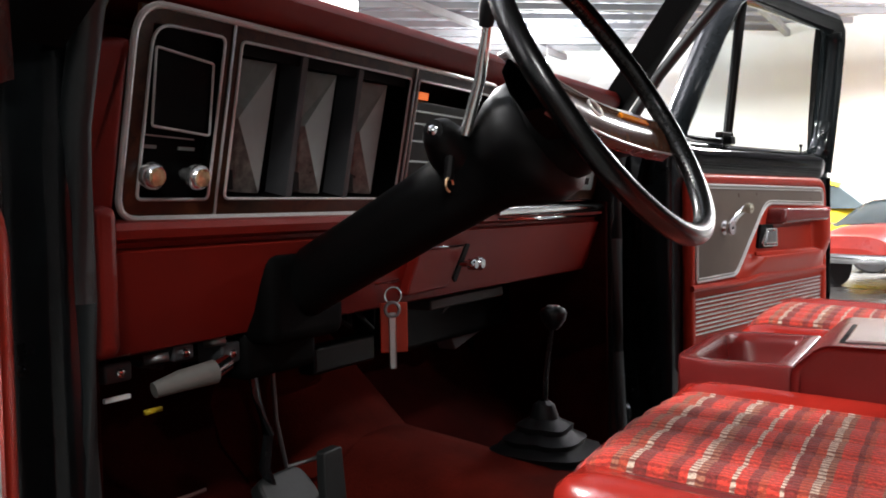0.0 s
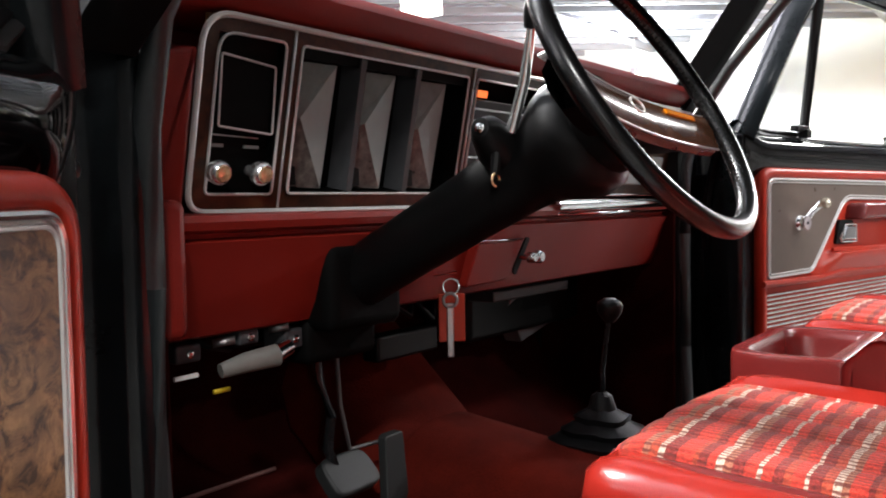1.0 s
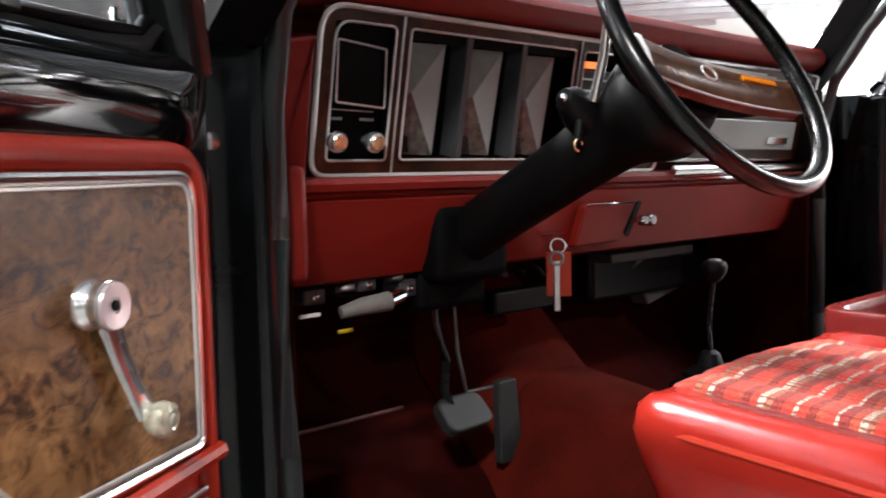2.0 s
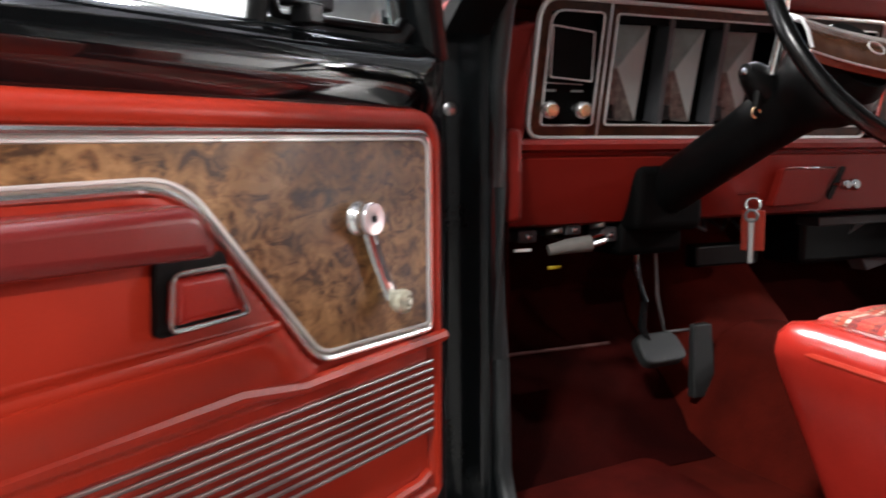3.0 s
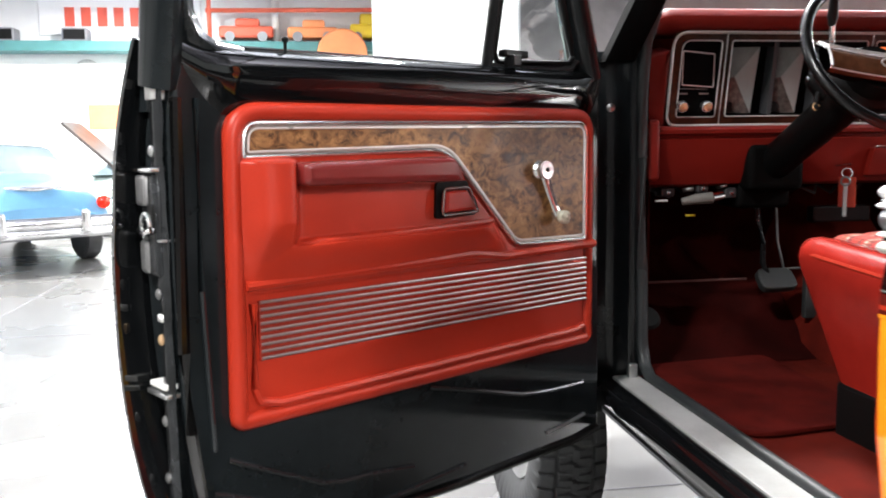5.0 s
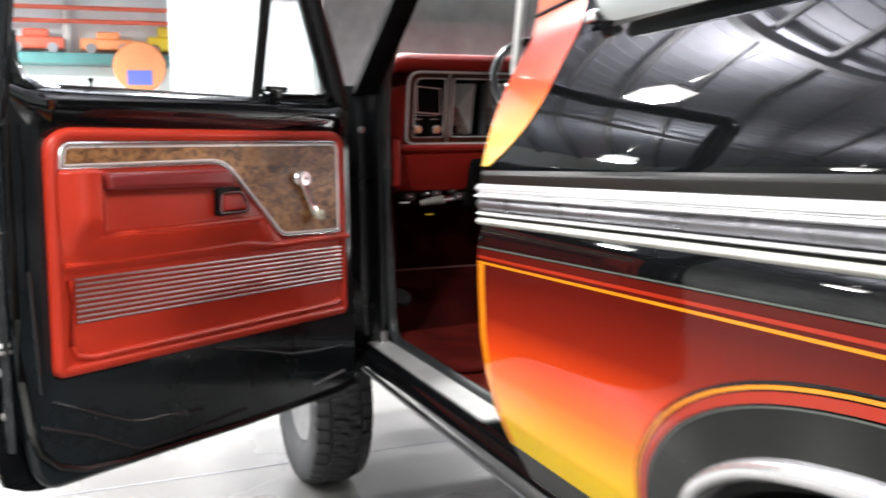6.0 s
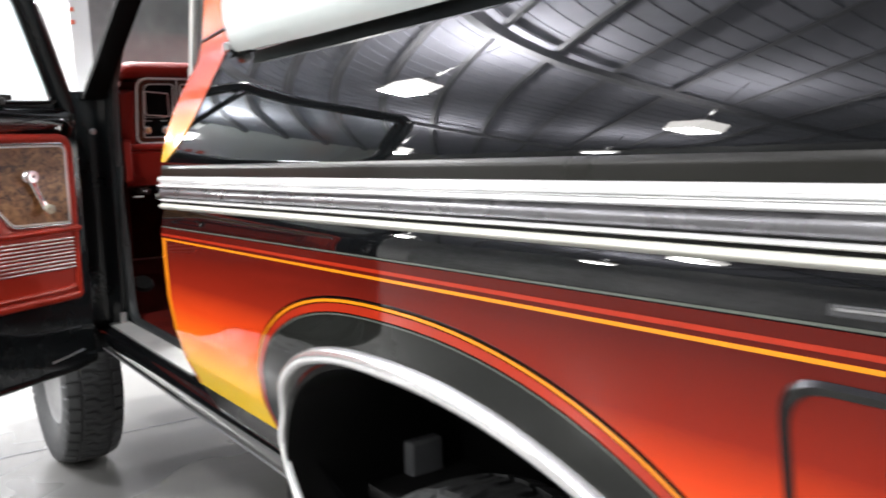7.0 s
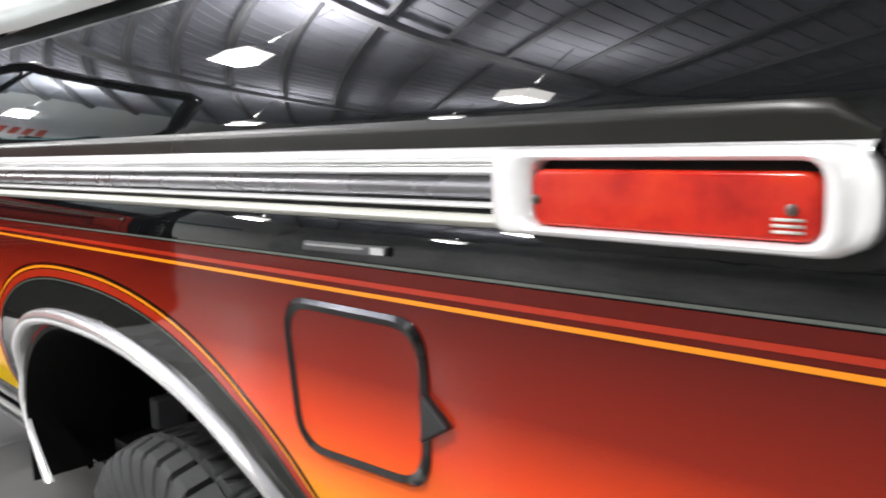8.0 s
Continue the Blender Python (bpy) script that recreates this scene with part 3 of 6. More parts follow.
def arch(x, grow=0.0, x0=None):
    """Height of the wheel arch at x, grown outwards by some metres."""
    d = x - (ARCH_X if x0 is None else x0)
    a, n = ARCH_FRONT if d < 0 else ARCH_REAR
    k = abs(d) / (a + grow)
    return ARCH_Z + (ARCH_B + grow) * (1 - k ** n) ** (1 / n) if k < 1 else -1.0


def arch_line(grow, n=48, foot=0.60, x0=None):
    """Points (x, z) along the grown arch, from the front foot over the top to the rear foot."""
    xc = ARCH_X if x0 is None else x0
    b = ARCH_B + grow
    af, ar = ARCH_FRONT[0] + grow, ARCH_REAR[0] + grow
    pts = [(xc - af, foot + (ARCH_Z - foot) * k / 4) for k in range(4)]
    for i in range(n + 1):
        th = math.pi * (1 - i / n)
        c, s = math.cos(th), math.sin(th)
        a, e = (af, ARCH_FRONT[1]) if c < 0 else (ar, ARCH_REAR[1])
        pts.append((xc + a * math.copysign(abs(c) ** (2 / e), c), ARCH_Z + b * abs(s) ** (2 / e)))
    return pts + [(xc + ar, ARCH_Z - (ARCH_Z - foot) * (k + 1) / 4) for k in range(4)]


def rise(x, z):
    """The body lines climb a little towards the tail, the lower ones most."""
    d = x - 1.1
    if z < 1.03:
        return 0.0
    steps = [(1.03, lift(x)), (1.2065, lift(x)), (1.2785, 0.0054 + 0.0039 * d), (1.3145, -0.0063 + 0.0037 * d), (1.40, 0.0)]
    for (z0, r0), (z1, r1) in zip(steps, steps[1:]):
        if z <= z1:
            return r0 + (r1 - r0) * (z - z0) / (z1 - z0)
    return 0.0


def flank(p, out=0.0):
    """A point of the flank at (x, z), set out by some metres."""
    x, z = p
    up = lift(x)
    level = z if z <= 1.02 else 1.02 + (z - 1.02) * 0.04 / (0.04 + up) if z < 1.06 + up else z - up
    return (x, side_y(level) - out, z)


truck = thing("pickup_truck", "black lifted four-wheel-drive truck with flame side tape and red interior", "truck")
B_X, TAIL_X, BELT = 1.118, 3.44, 1.535


def columns(x0, x1, grow, n=120):
    xs = [x0 + (x1 - x0) * i / n for i in range(n + 1)]
    xs += [x for x, z in arch_line(grow, 60) if x0 < x < x1]
    for e in (ARCH_X - ARCH_FRONT[0] - grow, ARCH_X + ARCH_REAR[0] + grow):
        xs += [e - 1e-4, e + 1e-4]
    return sorted(set(round(x, 5) for x in xs if x0 <= x <= x1))


def tail_in(x):
    """Rounding of the flank into the tail."""
    k = max(0.0, (x - (TAIL_X - 0.04)) / 0.04)
    return 0.04 * (1 - math.sqrt(max(0.0, 1 - k * k)))


bm = bmesh.new()
cols = []
zs_up = [0.775, 0.84, 0.92, 1.00, 1.10, 1.20, 1.276, 1.300, 1.315, 1.325, 1.34, 1.365, 1.39, 1.425, 1.46, 1.495, 1.53]
for x in columns(B_X, TAIL_X, 0.0):
    base = max(0.60, arch(x))
    zs = [base + (1.02 - base) * k / 24 for k in range(25)] + [1.06, 1.10, 1.13, 1.15, 1.16, 1.17, 1.175, 1.18, 1.185, 1.19, 1.195, 1.20, 1.205, 1.21, 1.24, 1.276, 1.290, 1.300, 1.309, 1.315] + [1.315 + (BELT - 1.315) * k / 28 for k in range(1, 29)]
    cols.append([(x, side_y(z) + tail_in(x), z + rise(x, z)) for z in zs])
grid(cols, bm)
quarter = part("quarter_panel", bm, BLACK_PAINT, truck, "glossy black rear quarter panel with a wheel arch")
thicken(quarter, 0.012, -1.0)

# tail end, far flank, floor pan and roof close the body
bm = boxed((TAIL_X - 0.02, 0.10, 0.62), (TAIL_X + 0.0, W - 0.10, BELT), 0.006)
part("tailgate", bm, BLACK_PAINT, truck)
far = [[(p[0], W - p[1], p[2]) for p in c] for c in cols]
thicken(part("quarter_panel", grid(far), BLACK_PAINT, truck), 0.012, 1.0)

# flame tape over the lower flank
bm = bmesh.new()
tape = []
GROW = 0.094
for x in columns(B_X + 0.002, TAIL_X - 0.03, GROW):
    base = max(0.775 if x < ARCH_X else 0.70, arch(x, GROW))
    top = 1.163
    if base > top:
        base = top
    tape.append([flank((x, base + (top - base) * k / 48 + lift(x) * k / 48), 0.0021) for k in range(49)])
grid(tape, bm)
part("flame_tape", bm, FLAME, truck, "tape fading from maroon through orange to yellow")


def tape_line(name, pts, half, mat, out, label=""):
    """A flat strip of tape along points (x, z) of the flank."""
    rows = []
    for i, p in enumerate(pts):
        a, b = pts[max(0, i - 1)], pts[min(len(pts) - 1, i + 1)]
        t = Vector((b[0] - a[0], b[1] - a[1])).normalized()
        nrm = Vector((-t.y, t.x))
        rows.append([flank((p[0] + nrm.x * h, p[1] + nrm.y * h), out) for h in (-half, 0, half)])
    return part(name, grid(rows), mat, truck, label)


xs = [B_X + 0.004 + (TAIL_X - 0.040 - B_X) * i / 60 for i in range(61)]
tape_line("pinstripe", [(x, 1.166 + lift(x)) for x in xs], 0.0013, GREY_TAPE, 0.003, "thin grey pinstripe")
tape_line("pinstripe", [(x, 1.1475 + lift(x)) for x in xs], 0.0026, RED_TAPE, 0.003, "red pinstripe")
tape_line("pinstripe", [(x, 1.1375 + lift(x)) for x in xs], 0.0021, ORANGE_TAPE, 0.0034, "orange pinstripe")
tape_line("pinstripe", [(B_X + 0.018, 0.78 + 0.355 * i / 20) for i in range(21)], 0.012, ORANGE_TAPE, 0.0026, "orange edge stripe")
tape_line("arch_stripe", arch_line(0.0325, foot=0.775), 0.0325, CHARCOAL_TAPE, 0.0024, "charcoal band round the wheel arch")
tape_line("arch_stripe", arch_line(0.0660, foot=0.775), 0.0012, GREY_TAPE, 0.0034)
tape_line("arch_stripe", arch_line(0.076, foot=0.775), 0.0065, RED_TAPE, 0.0028, "red line round the wheel arch")
tape_line("arch_stripe", arch_line(0.087, foot=0.775), 0.0023, ORANGE_TAPE, 0.0034, "orange line round the wheel arch")

# flame on the door post
rows = []
for i in range(34):
    z = 1.317 + 0.70 * i / 33
    k = min(1, (z - 1.317) / 0.17)
    wdt = 0.030 + 0.158 * (1 - (1 - k) ** 2.6) - 0.05 * max(0.0, z - 1.52)
    y = side_y(z) + max(0, z - 1.6) * 0.12
    rows.append([(B_X - 0.004 + wdt * j / 6, y - 0.002, z) for j in range(7)])
part("pillar_flame", grid(rows), PILLAR_FLAME, truck, "flame tape on the door post, yellow at its foot")
part("door_post", grid([[(x, y + side_y(z) + max(0, z - 1.6) * 0.12, z) for x, y in ((B_X + 0.24, 0.03), (B_X + 0.222, 0.001), (B_X, 0.001), (B_X - 0.003, 0.05), (B_X - 0.003, 0.09))] for z in (1.50, 1.55, 1.6, 1.8, 2.02)]), BLACK_PAINT, truck, "black door post")
part("post_jamb", grid([[(B_X + 0.002, side_y(z) + d, z) for d in (0.002, 0.03, 0.07, 0.12)] for z in (0.60, 0.7, 0.8, 0.9, 1.0, 1.1, 1.2, 1.3, 1.4, 1.5, 1.6)]), JAMB_BLACK, truck)
part("post_seam", tube([(B_X - 0.004, side_y(1.598) - 0.002, 1.598), (B_X + 0.12, side_y(1.607) - 0.002, 1.607), (B_X + 0.225, side_y(1.613) - 0.002, 1.613)], 0.004), DEEP_BLACK, truck)
part("post_trim", tube([(1.005, 0.135, 1.50), (1.045, 0.137, 1.68), (1.08, 0.15, 1.98)], 0.010, 6, squash=(1, 1)), WHITE_PLASTIC, truck, "white inner post trim")

# bright side moulding
MOULD_END = 3.081


def moulding(name, z0, z1, bulge, mat, x1, label="", x0=B_X - 0.012):
    rows = []
    for i in range(41):
        x = x0 + (x1 - x0) * i / 40
        rows.append([(x, side_y(z0 + (z1 - z0) * j / 8) - bulge * math.sin(math.pi * (0.06 + 0.88 * j / 8)), z0 + (z1 - z0) * j / 8 + rise(x, z0 + (z1 - z0) * j / 8)) for j in range(9)])
    return part(name, grid(rows), mat, truck, label)


moulding("moulding_upper", 1.2640, 1.2785, 0.010, SATIN_ALLOY, 3.355, "bright upper side moulding")
moulding("moulding_groove", 1.2615, 1.2640, 0.006, SATIN_ALLOY, 3.10, "dark groove of the side moulding")
moulding("moulding_upper", 1.2530, 1.2615, 0.012, SATIN_ALLOY, 3.10, "bright second side moulding")
moulding("moulding_insert", 1.2318, 1.2530, 0.008, INSERT_GREY, MOULD_END, "dark insert of the side moulding")
moulding("moulding_groove", 1.2298, 1.2318, 0.003, DEEP_BLACK, MOULD_END, "dark groove of the side moulding")
moulding("moulding_rib", 1.2232, 1.2298, 0.009, SATIN_ALLOY, MOULD_END, "thin bright rib")
moulding("moulding_groove", 1.2192, 1.2232, 0.003, DEEP_BLACK, MOULD_END)
moulding("moulding_lower", 1.2065, 1.2192, 0.010, CREAM_MOULDING, 3.345, "pale lower side moulding")

rows = []
for i in range(81):
    x = B_X - 0.002 + (3.36 - B_X) * i / 80
    fall = 0.020 * max(0.0, (x - 3.325) / 0.035) ** 2.2
    zs = [1.2785 + (1.3145 - 1.2785) * j / 5 for j in range(6)]
    rows.append([(x, side_y(z) - (0.003 if j < 5 else 0.0002), z + rise(x, z) - fall * j / 5) for j, z in enumerate(zs)])
part("shoulder_strip", grid(rows), SATIN_BLACK, truck, "satin black strip over the moulding")

# side marker lamp in its bright frame
lz = 1.2592
px = lambda u, v, w: (u, -0.010 - w, v)
frame_out = rounded([(3.086, lz - 0.0312), (3.361, lz - 0.0312), (3.361, lz + 0.0318), (3.086, lz + 0.0318)], [0.016, 0.026, 0.026, 0.016])
frame_in = rounded([(3.130, lz - 0.0232), (3.339, lz - 0.0232), (3.339, lz + 0.0232), (3.130, lz + 0.0232)], 0.013)
bm = bmesh.new()
rings = []
mix_line = lambda k, g: [(a[0] * (1 - k) + b[0] * k, a[1] * (1 - k) + b[1] * k + g) for a, b in zip(frame_out, frame_in)]
for outl, w in ((frame_out, -0.024), (frame_out, 0.003), (mix_line(0.12, 0), 0.009), (mix_line(0.35, 0), 0.0135), (mix_line(0.65, 0), 0.0145), (mix_line(0.9, 0), 0.012), (frame_in, 0.008), (frame_in, -0.006)):
    rings.append([bm.verts.new(px(u, v, w)) for u, v in outl])
for r0, r1 in zip(rings, rings[1:]):
    for i in range(len(r0)):
        bm.faces.new((r0[i - 1], r0[i], r1[i], r1[i - 1]))
marker = part("side_marker_lamp", bm, SATIN_ALLOY, truck, "red side marker lamp in a wide bright frame")
part("backing", plate(frame_in, px, -0.007, -0.003), DEEP_BLACK, marker)
lens_line = rounded([(3.132, lz - 0.0225), (3.337, lz - 0.0225), (3.337, lz + 0.0172), (3.132, lz + 0.0172)], 0.011)
lens = part("lens", plate(lens_line, px, -0.002, 0.010, 0.003), MARKER_LENS, marker, "red ribbed plastic lens")
for sx in (3.132, 3.318):
    part("screw", lathe([(0.0035, 0), (0.0035, 0.002), (0.002, 0.003)], 10, m=Matrix.Translation((sx + 0.004, -0.0195, lz - 0.004)) @ Matrix.Rotation(radians(90), 4, "X")), GAUGE_DARK, marker)
for i in range(3):
    part("moulded_bar", boxed((3.311, -0.0212, lz - 0.0105 - 0.0035 * i), (3.329, -0.0198, lz - 0.0088 - 0.0035 * i)), CREAM_MOULDING, marker)
# maker's badge under the moulding, plain
badge = part("side_badge", plate(rounded([(2.806, 1.1915), (2.940, 1.1945), (2.940, 1.2035), (2.806, 1.2005)], 0.002), lambda u, v, w: (u, side_y(v - lift(u)) - 0.0005 - w, v), 0, 0.004, 0.001), DIM_GREY, truck, "slim dark badge under the moulding")
part("badge_end", plate(rounded([(2.918, 1.1955), (2.938, 1.196), (2.938, 1.2025), (2.918, 1.202)], 0.001), lambda u, v, w: (u, side_y(v - lift(u)) - 0.0045 - w, v), 0, 0.0015), CHROME, badge, "bright end tile")
part("badge_line", plate(rounded([(2.812, 1.1965), (2.905, 1.1985), (2.905, 1.2005), (2.812, 1.1985)], 0.0005), lambda u, v, w: (u, side_y(v - lift(u)) - 0.0045 - w, v), 0, 0.001), DULL_STEEL, badge)
# fuel door
fo = rounded([(2.775, 0.969), (2.986, 0.981), (2.991, 1.143), (2.762, 1.141)], 0.042, 7)
cx = sum(p[0] for p in fo) / len(fo)
cz = sum(p[1] for p in fo) / len(fo)
fi = [(cx + (u - cx) * 0.905, cz + (v - cz) * 0.870) for u, v in fo]
bm = bmesh.new()
rings = [[bm.verts.new(flank(p, w)) for p in outl] for outl, w in ((fo, 0.0), (fo, 0.004), ([(a[0] * 0.6 + b[0] * 0.4, a[1] * 0.6 + b[1] * 0.4) for a, b in zip(fo, fi)], 0.008), (fi, 0.005), (fi, 0.0))]
for r0, r1 in zip(rings, rings[1:]):
    for i in range(len(r0)):
        bm.faces.new((r0[i - 1], r0[i], r1[i], r1[i - 1]))
fuel = part("fuel_door", bm, GLOSS_RUBBER, truck, "square fuel filler door with a black rubber edge")
part("lid", plate(fi, lambda u, v, w: flank((u, v), 0.002 + w), 0, 0.0022), FLAME, fuel, "lid covered by the flame tape")
part("pull_tab", plate(rounded([(2.981, 1.031), (3.019, 1.053), (2.986, 1.078)], 0.004), lambda u, v, w: flank((u, v), 0.004 + w), -0.003, 0.007, 0.003), RUBBER, fuel, "black finger tab")

# wheel-arch lip; its front foot curls back under the sill
rows = []
FOOT = [(ARCH_X - ARCH_FRONT[0] + 0.120 * (k / 12) ** 1.75, 0.81 - 0.165 * k / 12) for k in range(12, 0, -1)]
for p in FOOT + [q for q in arch_line(0.0, foot=0.665)[4:] if q[1] > 0.815 or q[0] > ARCH_X]:
    q = Vector((p[0] - ARCH_X, p[1] - 0.70)).normalized()
    slim = 0.55 + 0.45 * max(0.0, min(1.0, (p[0] - ARCH_X + 0.47) / 0.22))
    ring = []
    for w, g in ((0.000, 0.016), (0.010, 0.014), (0.016, 0.008), (0.017, -0.004), (0.012, -0.013), (0.003, -0.016), (-0.02, -0.018)):
        skin = side_y(max(p[1], 0.76))
        y = min(skin, 0.034) - w * slim if w > 0 else skin - w if p[1] > 0.815 or p[0] > ARCH_X else min(skin, 0.034) + 0.002
        ring.append((p[0] + q.x * g * slim, y, p[1] + q.y * g * slim))
    rows.append(ring)
part("arch_corner", grid([[(ARCH_X - ARCH_FRONT[0] - 0.002 + (x - ARCH_X + ARCH_FRONT[0] + 0.002) * k / 4, side_y(z) + 0.001, z) for k in range(5)] for x, z in FOOT]), BLACK_PAINT, truck, "black panel corner behind the arch foot")
part("arch_lip", grid(rows), LIP_ALLOY, truck, "bright wheel-arch lip moulding")
# inside of the arch
rows = []
for p in arch_line(-0.017, foot=0.62):
    rows.append([(p[0], y, p[1]) for y in (0.03, 0.2, 0.42)])
thicken(part("wheel_well", grid(rows), DEEP_BLACK, truck), 0.01)
part("wheel_well_back", boxed((1.60, 0.42, 0.62), (2.69, 0.44, 1.05)), DEEP_BLACK, truck)
part("bump_stop", boxed((1.700, 0.285, 0.655), (1.735, 0.365, 0.735), 0.008), DUCT_GREY, truck, "dusty grey bump stop inside the wheel arch")
part("brace", tube([(2.46, 0.22, 0.93), (2.42, 0.24, 0.70)], 0.022), DIM_GREY, truck)

# hardtop
rows = []
foot = lambda x: 1.549 - 0.016 * min(1.0, max(0.0, (x - 1.46) / 0.5)) + 0.06 * max(0.0, (1.46 - x) / 0.07) ** 2
for i in range(14):
    row = []
    for x in (1.39, 1.395, 1.405, 1.42, 1.44, 1.46, 1.6, 1.8, 2.2, 2.6, 3.0, 3.3, 3.40):
        z = foot(x) + (2.03 - foot(x)) * (i / 13) ** 1.4
        row.append((x, 0.094 + 0.13 * (z - 1.52) + (0.012 if i == 0 else 0.004 if i == 1 else 0.0), z))
    rows.append(row)
hard = part("hardtop_side", grid(rows), SILVER_PAINT, truck, "silver-grey hardtop side")
thicken(hard, 0.03, 1.0)
wl = rounded([(1.46, 1.612), (3.22, 1.632), (3.22, 1.94), (1.46, 1.94)], 0.07)
hp = lambda u, v, w: (u, 0.094 + 0.13 * (v - 1.52) - w, v)
part("window_reveal", tube([hp(u, v, 0.004) for u, v in wl], 0.012, 8, True), SILVER_PAINT, truck)
part("window_gasket", tube([hp(cu, cv, 0.008) for cu, cv in [(2.34 + (u - 2.34) * 0.975, 1.78 + (v - 1.78) * 0.90) for u, v in wl]], 0.010, 8, True), WHITE_PLASTIC, truck, "bright window gasket")
part("quarter_glass", plate([(2.34 + (u - 2.34) * 0.97, 1.78 + (v - 1.78) * 0.88) for u, v in wl], hp, 0.002, 0.006), CAR_GLASS, truck, "dark quarter window")
part("hardtop_clip", boxed((1.355, 0.088, 1.545), (1.392, 0.108, 1.566), 0.004), CHROME, truck)
thicken(part("hardtop_side", grid([[(p[0], W - p[1], p[2]) for p in r] for r in rows]), SILVER_PAINT, truck), 0.03, -1.0)
part("hardtop_rear", boxed((TAIL_X - 0.08, 0.17, BELT), (TAIL_X - 0.05, W - 0.17, 2.05)), SILVER_PAINT, truck)
part("roof", boxed((0.28, 0.17, 2.04), (TAIL_X - 0.05, W - 0.17, 2.10), 0.02), SILVER_PAINT, truck)

# wheels
def wheel(x, y):
    m = Matrix.Rotation(radians(90), 4, "X")
    h = 0.112
    N = 588
    prof = [(0.205, -0.72), (0.225, -0.93), (0.27, -1.03), (0.31, -1.05), (0.340, -1.03), (0.357, -1.00)]
    ys = [-0.965, -0.94, -0.60, -0.565, -0.50, -0.47, -0.10, -0.065, 0.065, 0.10, 0.47, 0.50, 0.565, 0.60, 0.94, 0.965]
    rows = []
    for i in range(N + 1):
        t = i % N
        a = 2 * math.pi * t / N
        ring = []
        for r, k in prof:
            lug = 0.008 if r > 0.30 and (t % 14) < 9 else 0.0
            ring.append((r, k * h * (1 + (0.035 if lug else 0))))
        for k in ys:
            crown = 0.385 - 0.020 * abs(k) ** 3
            zig = round(4.6 * math.sin(k * 9))
            if abs(k) >= 0.56:
                solid_here = (t + (0 if k < 0 else 7)) % 14 < 11
            else:
                solid_here = (t + zig + (8 if k < 0 else 18)) % 14 < 11
            if 0.485 < abs(k) < 0.58:
                solid_here = False
            ring.append((crown if solid_here else crown - 0.012, k * h))
        ring += [(r, -k * h) for r, k in reversed(prof)]
        c, sn = math.cos(a), math.sin(a)
        rows.append([(r * c, y, r * sn) for r, y in ring])
    bm = grid(rows)
    bmesh.ops.remove_doubles(bm, verts=bm.verts, dist=1e-5)
    w = part("wheel", bm, TYRE_RUBBER, truck, "chunky black off-road tyre on a bright rim")
    w.matrix_world = pose(x, y, 0.385)
    part("rim", lathe([(0.02, -h * 0.5), (0.09, -h * 0.55), (0.16, -h * 0.35), (0.188, -h * 0.8), (0.203, -h * 0.86), (0.203, h * 0.8), (0.18, h * 0.7), (0.05, h * 0.4)], 36, m=m), DULL_STEEL, w, "bright steel rim")
    return w


rear_wheel = wheel(2.10, 0.222)
for wx, wy, turn in ((-0.87, 0.140, 2), (2.10, W - 0.222, 180), (-0.87, W - 0.140, 182)):
    c = copy_thing(rear_wheel, pose(wx, wy, 0.385, 0, 0, turn))

# front end: fenders, bonnet, grille, plain
def fender(flip):
    f = (lambda p: (p[0], W - p[1], p[2])) if flip else (lambda p: p)
    rows = []
    xs = sorted(set([round(-1.55 + 1.38 * i / 50, 4) for i in range(51)] + [round(x, 4) for x, z in arch_line(0, 40, x0=-0.80) if -1.55 < x < -0.17]))
    for x in xs:
        base = max(0.62, arch(x, 0, -0.80))
        zs = [base + (1.05 - base) * k / 6 for k in range(7)] + [1.15, 1.25, 1.315, 1.36, 1.42, 1.46]
        rows.append([f((x, side_y(z) + (0.10 * max(0, (-1.37 - x) / 0.18) ** 2), z)) for z in zs])
    ob = part("fender", grid(rows), BLACK_PAINT, truck)
    thicken(ob, 0.012, -1.0 if flip else 1.0)
    part("arch_lip", tube([f((p[0], side_y(p[1]) - 0.004, p[1])) for p in arch_line(-0.01, 40, 0.66, -0.80)], 0.012), CHROME, truck)
    part("wheel_well", grid([[f((p[0], y, p[1])) for y in (0.03, 0.15, 0.25)] for p in arch_line(-0.03, 30, 0.62, -0.80)]), DEEP_BLACK, truck)


fender(False)
fender(True)
part("bonnet", grid([[(x, 0.085 + (W - 0.17) * j / 10, 1.46 + 0.05 * math.sin(math.pi * j / 10) + 0.06 * (x + 1.55)) for j in range(11)] for x in (-1.55, -1.45, -1.1, -0.8, -0.52)]), BLACK_PAINT, truck)
part("headliner", boxed((0.30, 0.20, 2.028), (TAIL_X - 0.10, W - 0.20, 2.038)), DEEP_BLACK, truck, "black headliner")
part("grille", boxed((-1.57, 0.2, 0.98), (-1.53, W - 0.2, 1.44), 0.01), CHROME, truck)
part("bumper", boxed((-1.67, 0.06, 0.70), (-1.55, W - 0.06, 0.90), 0.02), CHROME, truck)

# sill, rocker and floor pan
def at_side(flip):
    return (lambda x, y, z: (x, W - y, z)) if flip else (lambda x, y, z: (x, y, z))


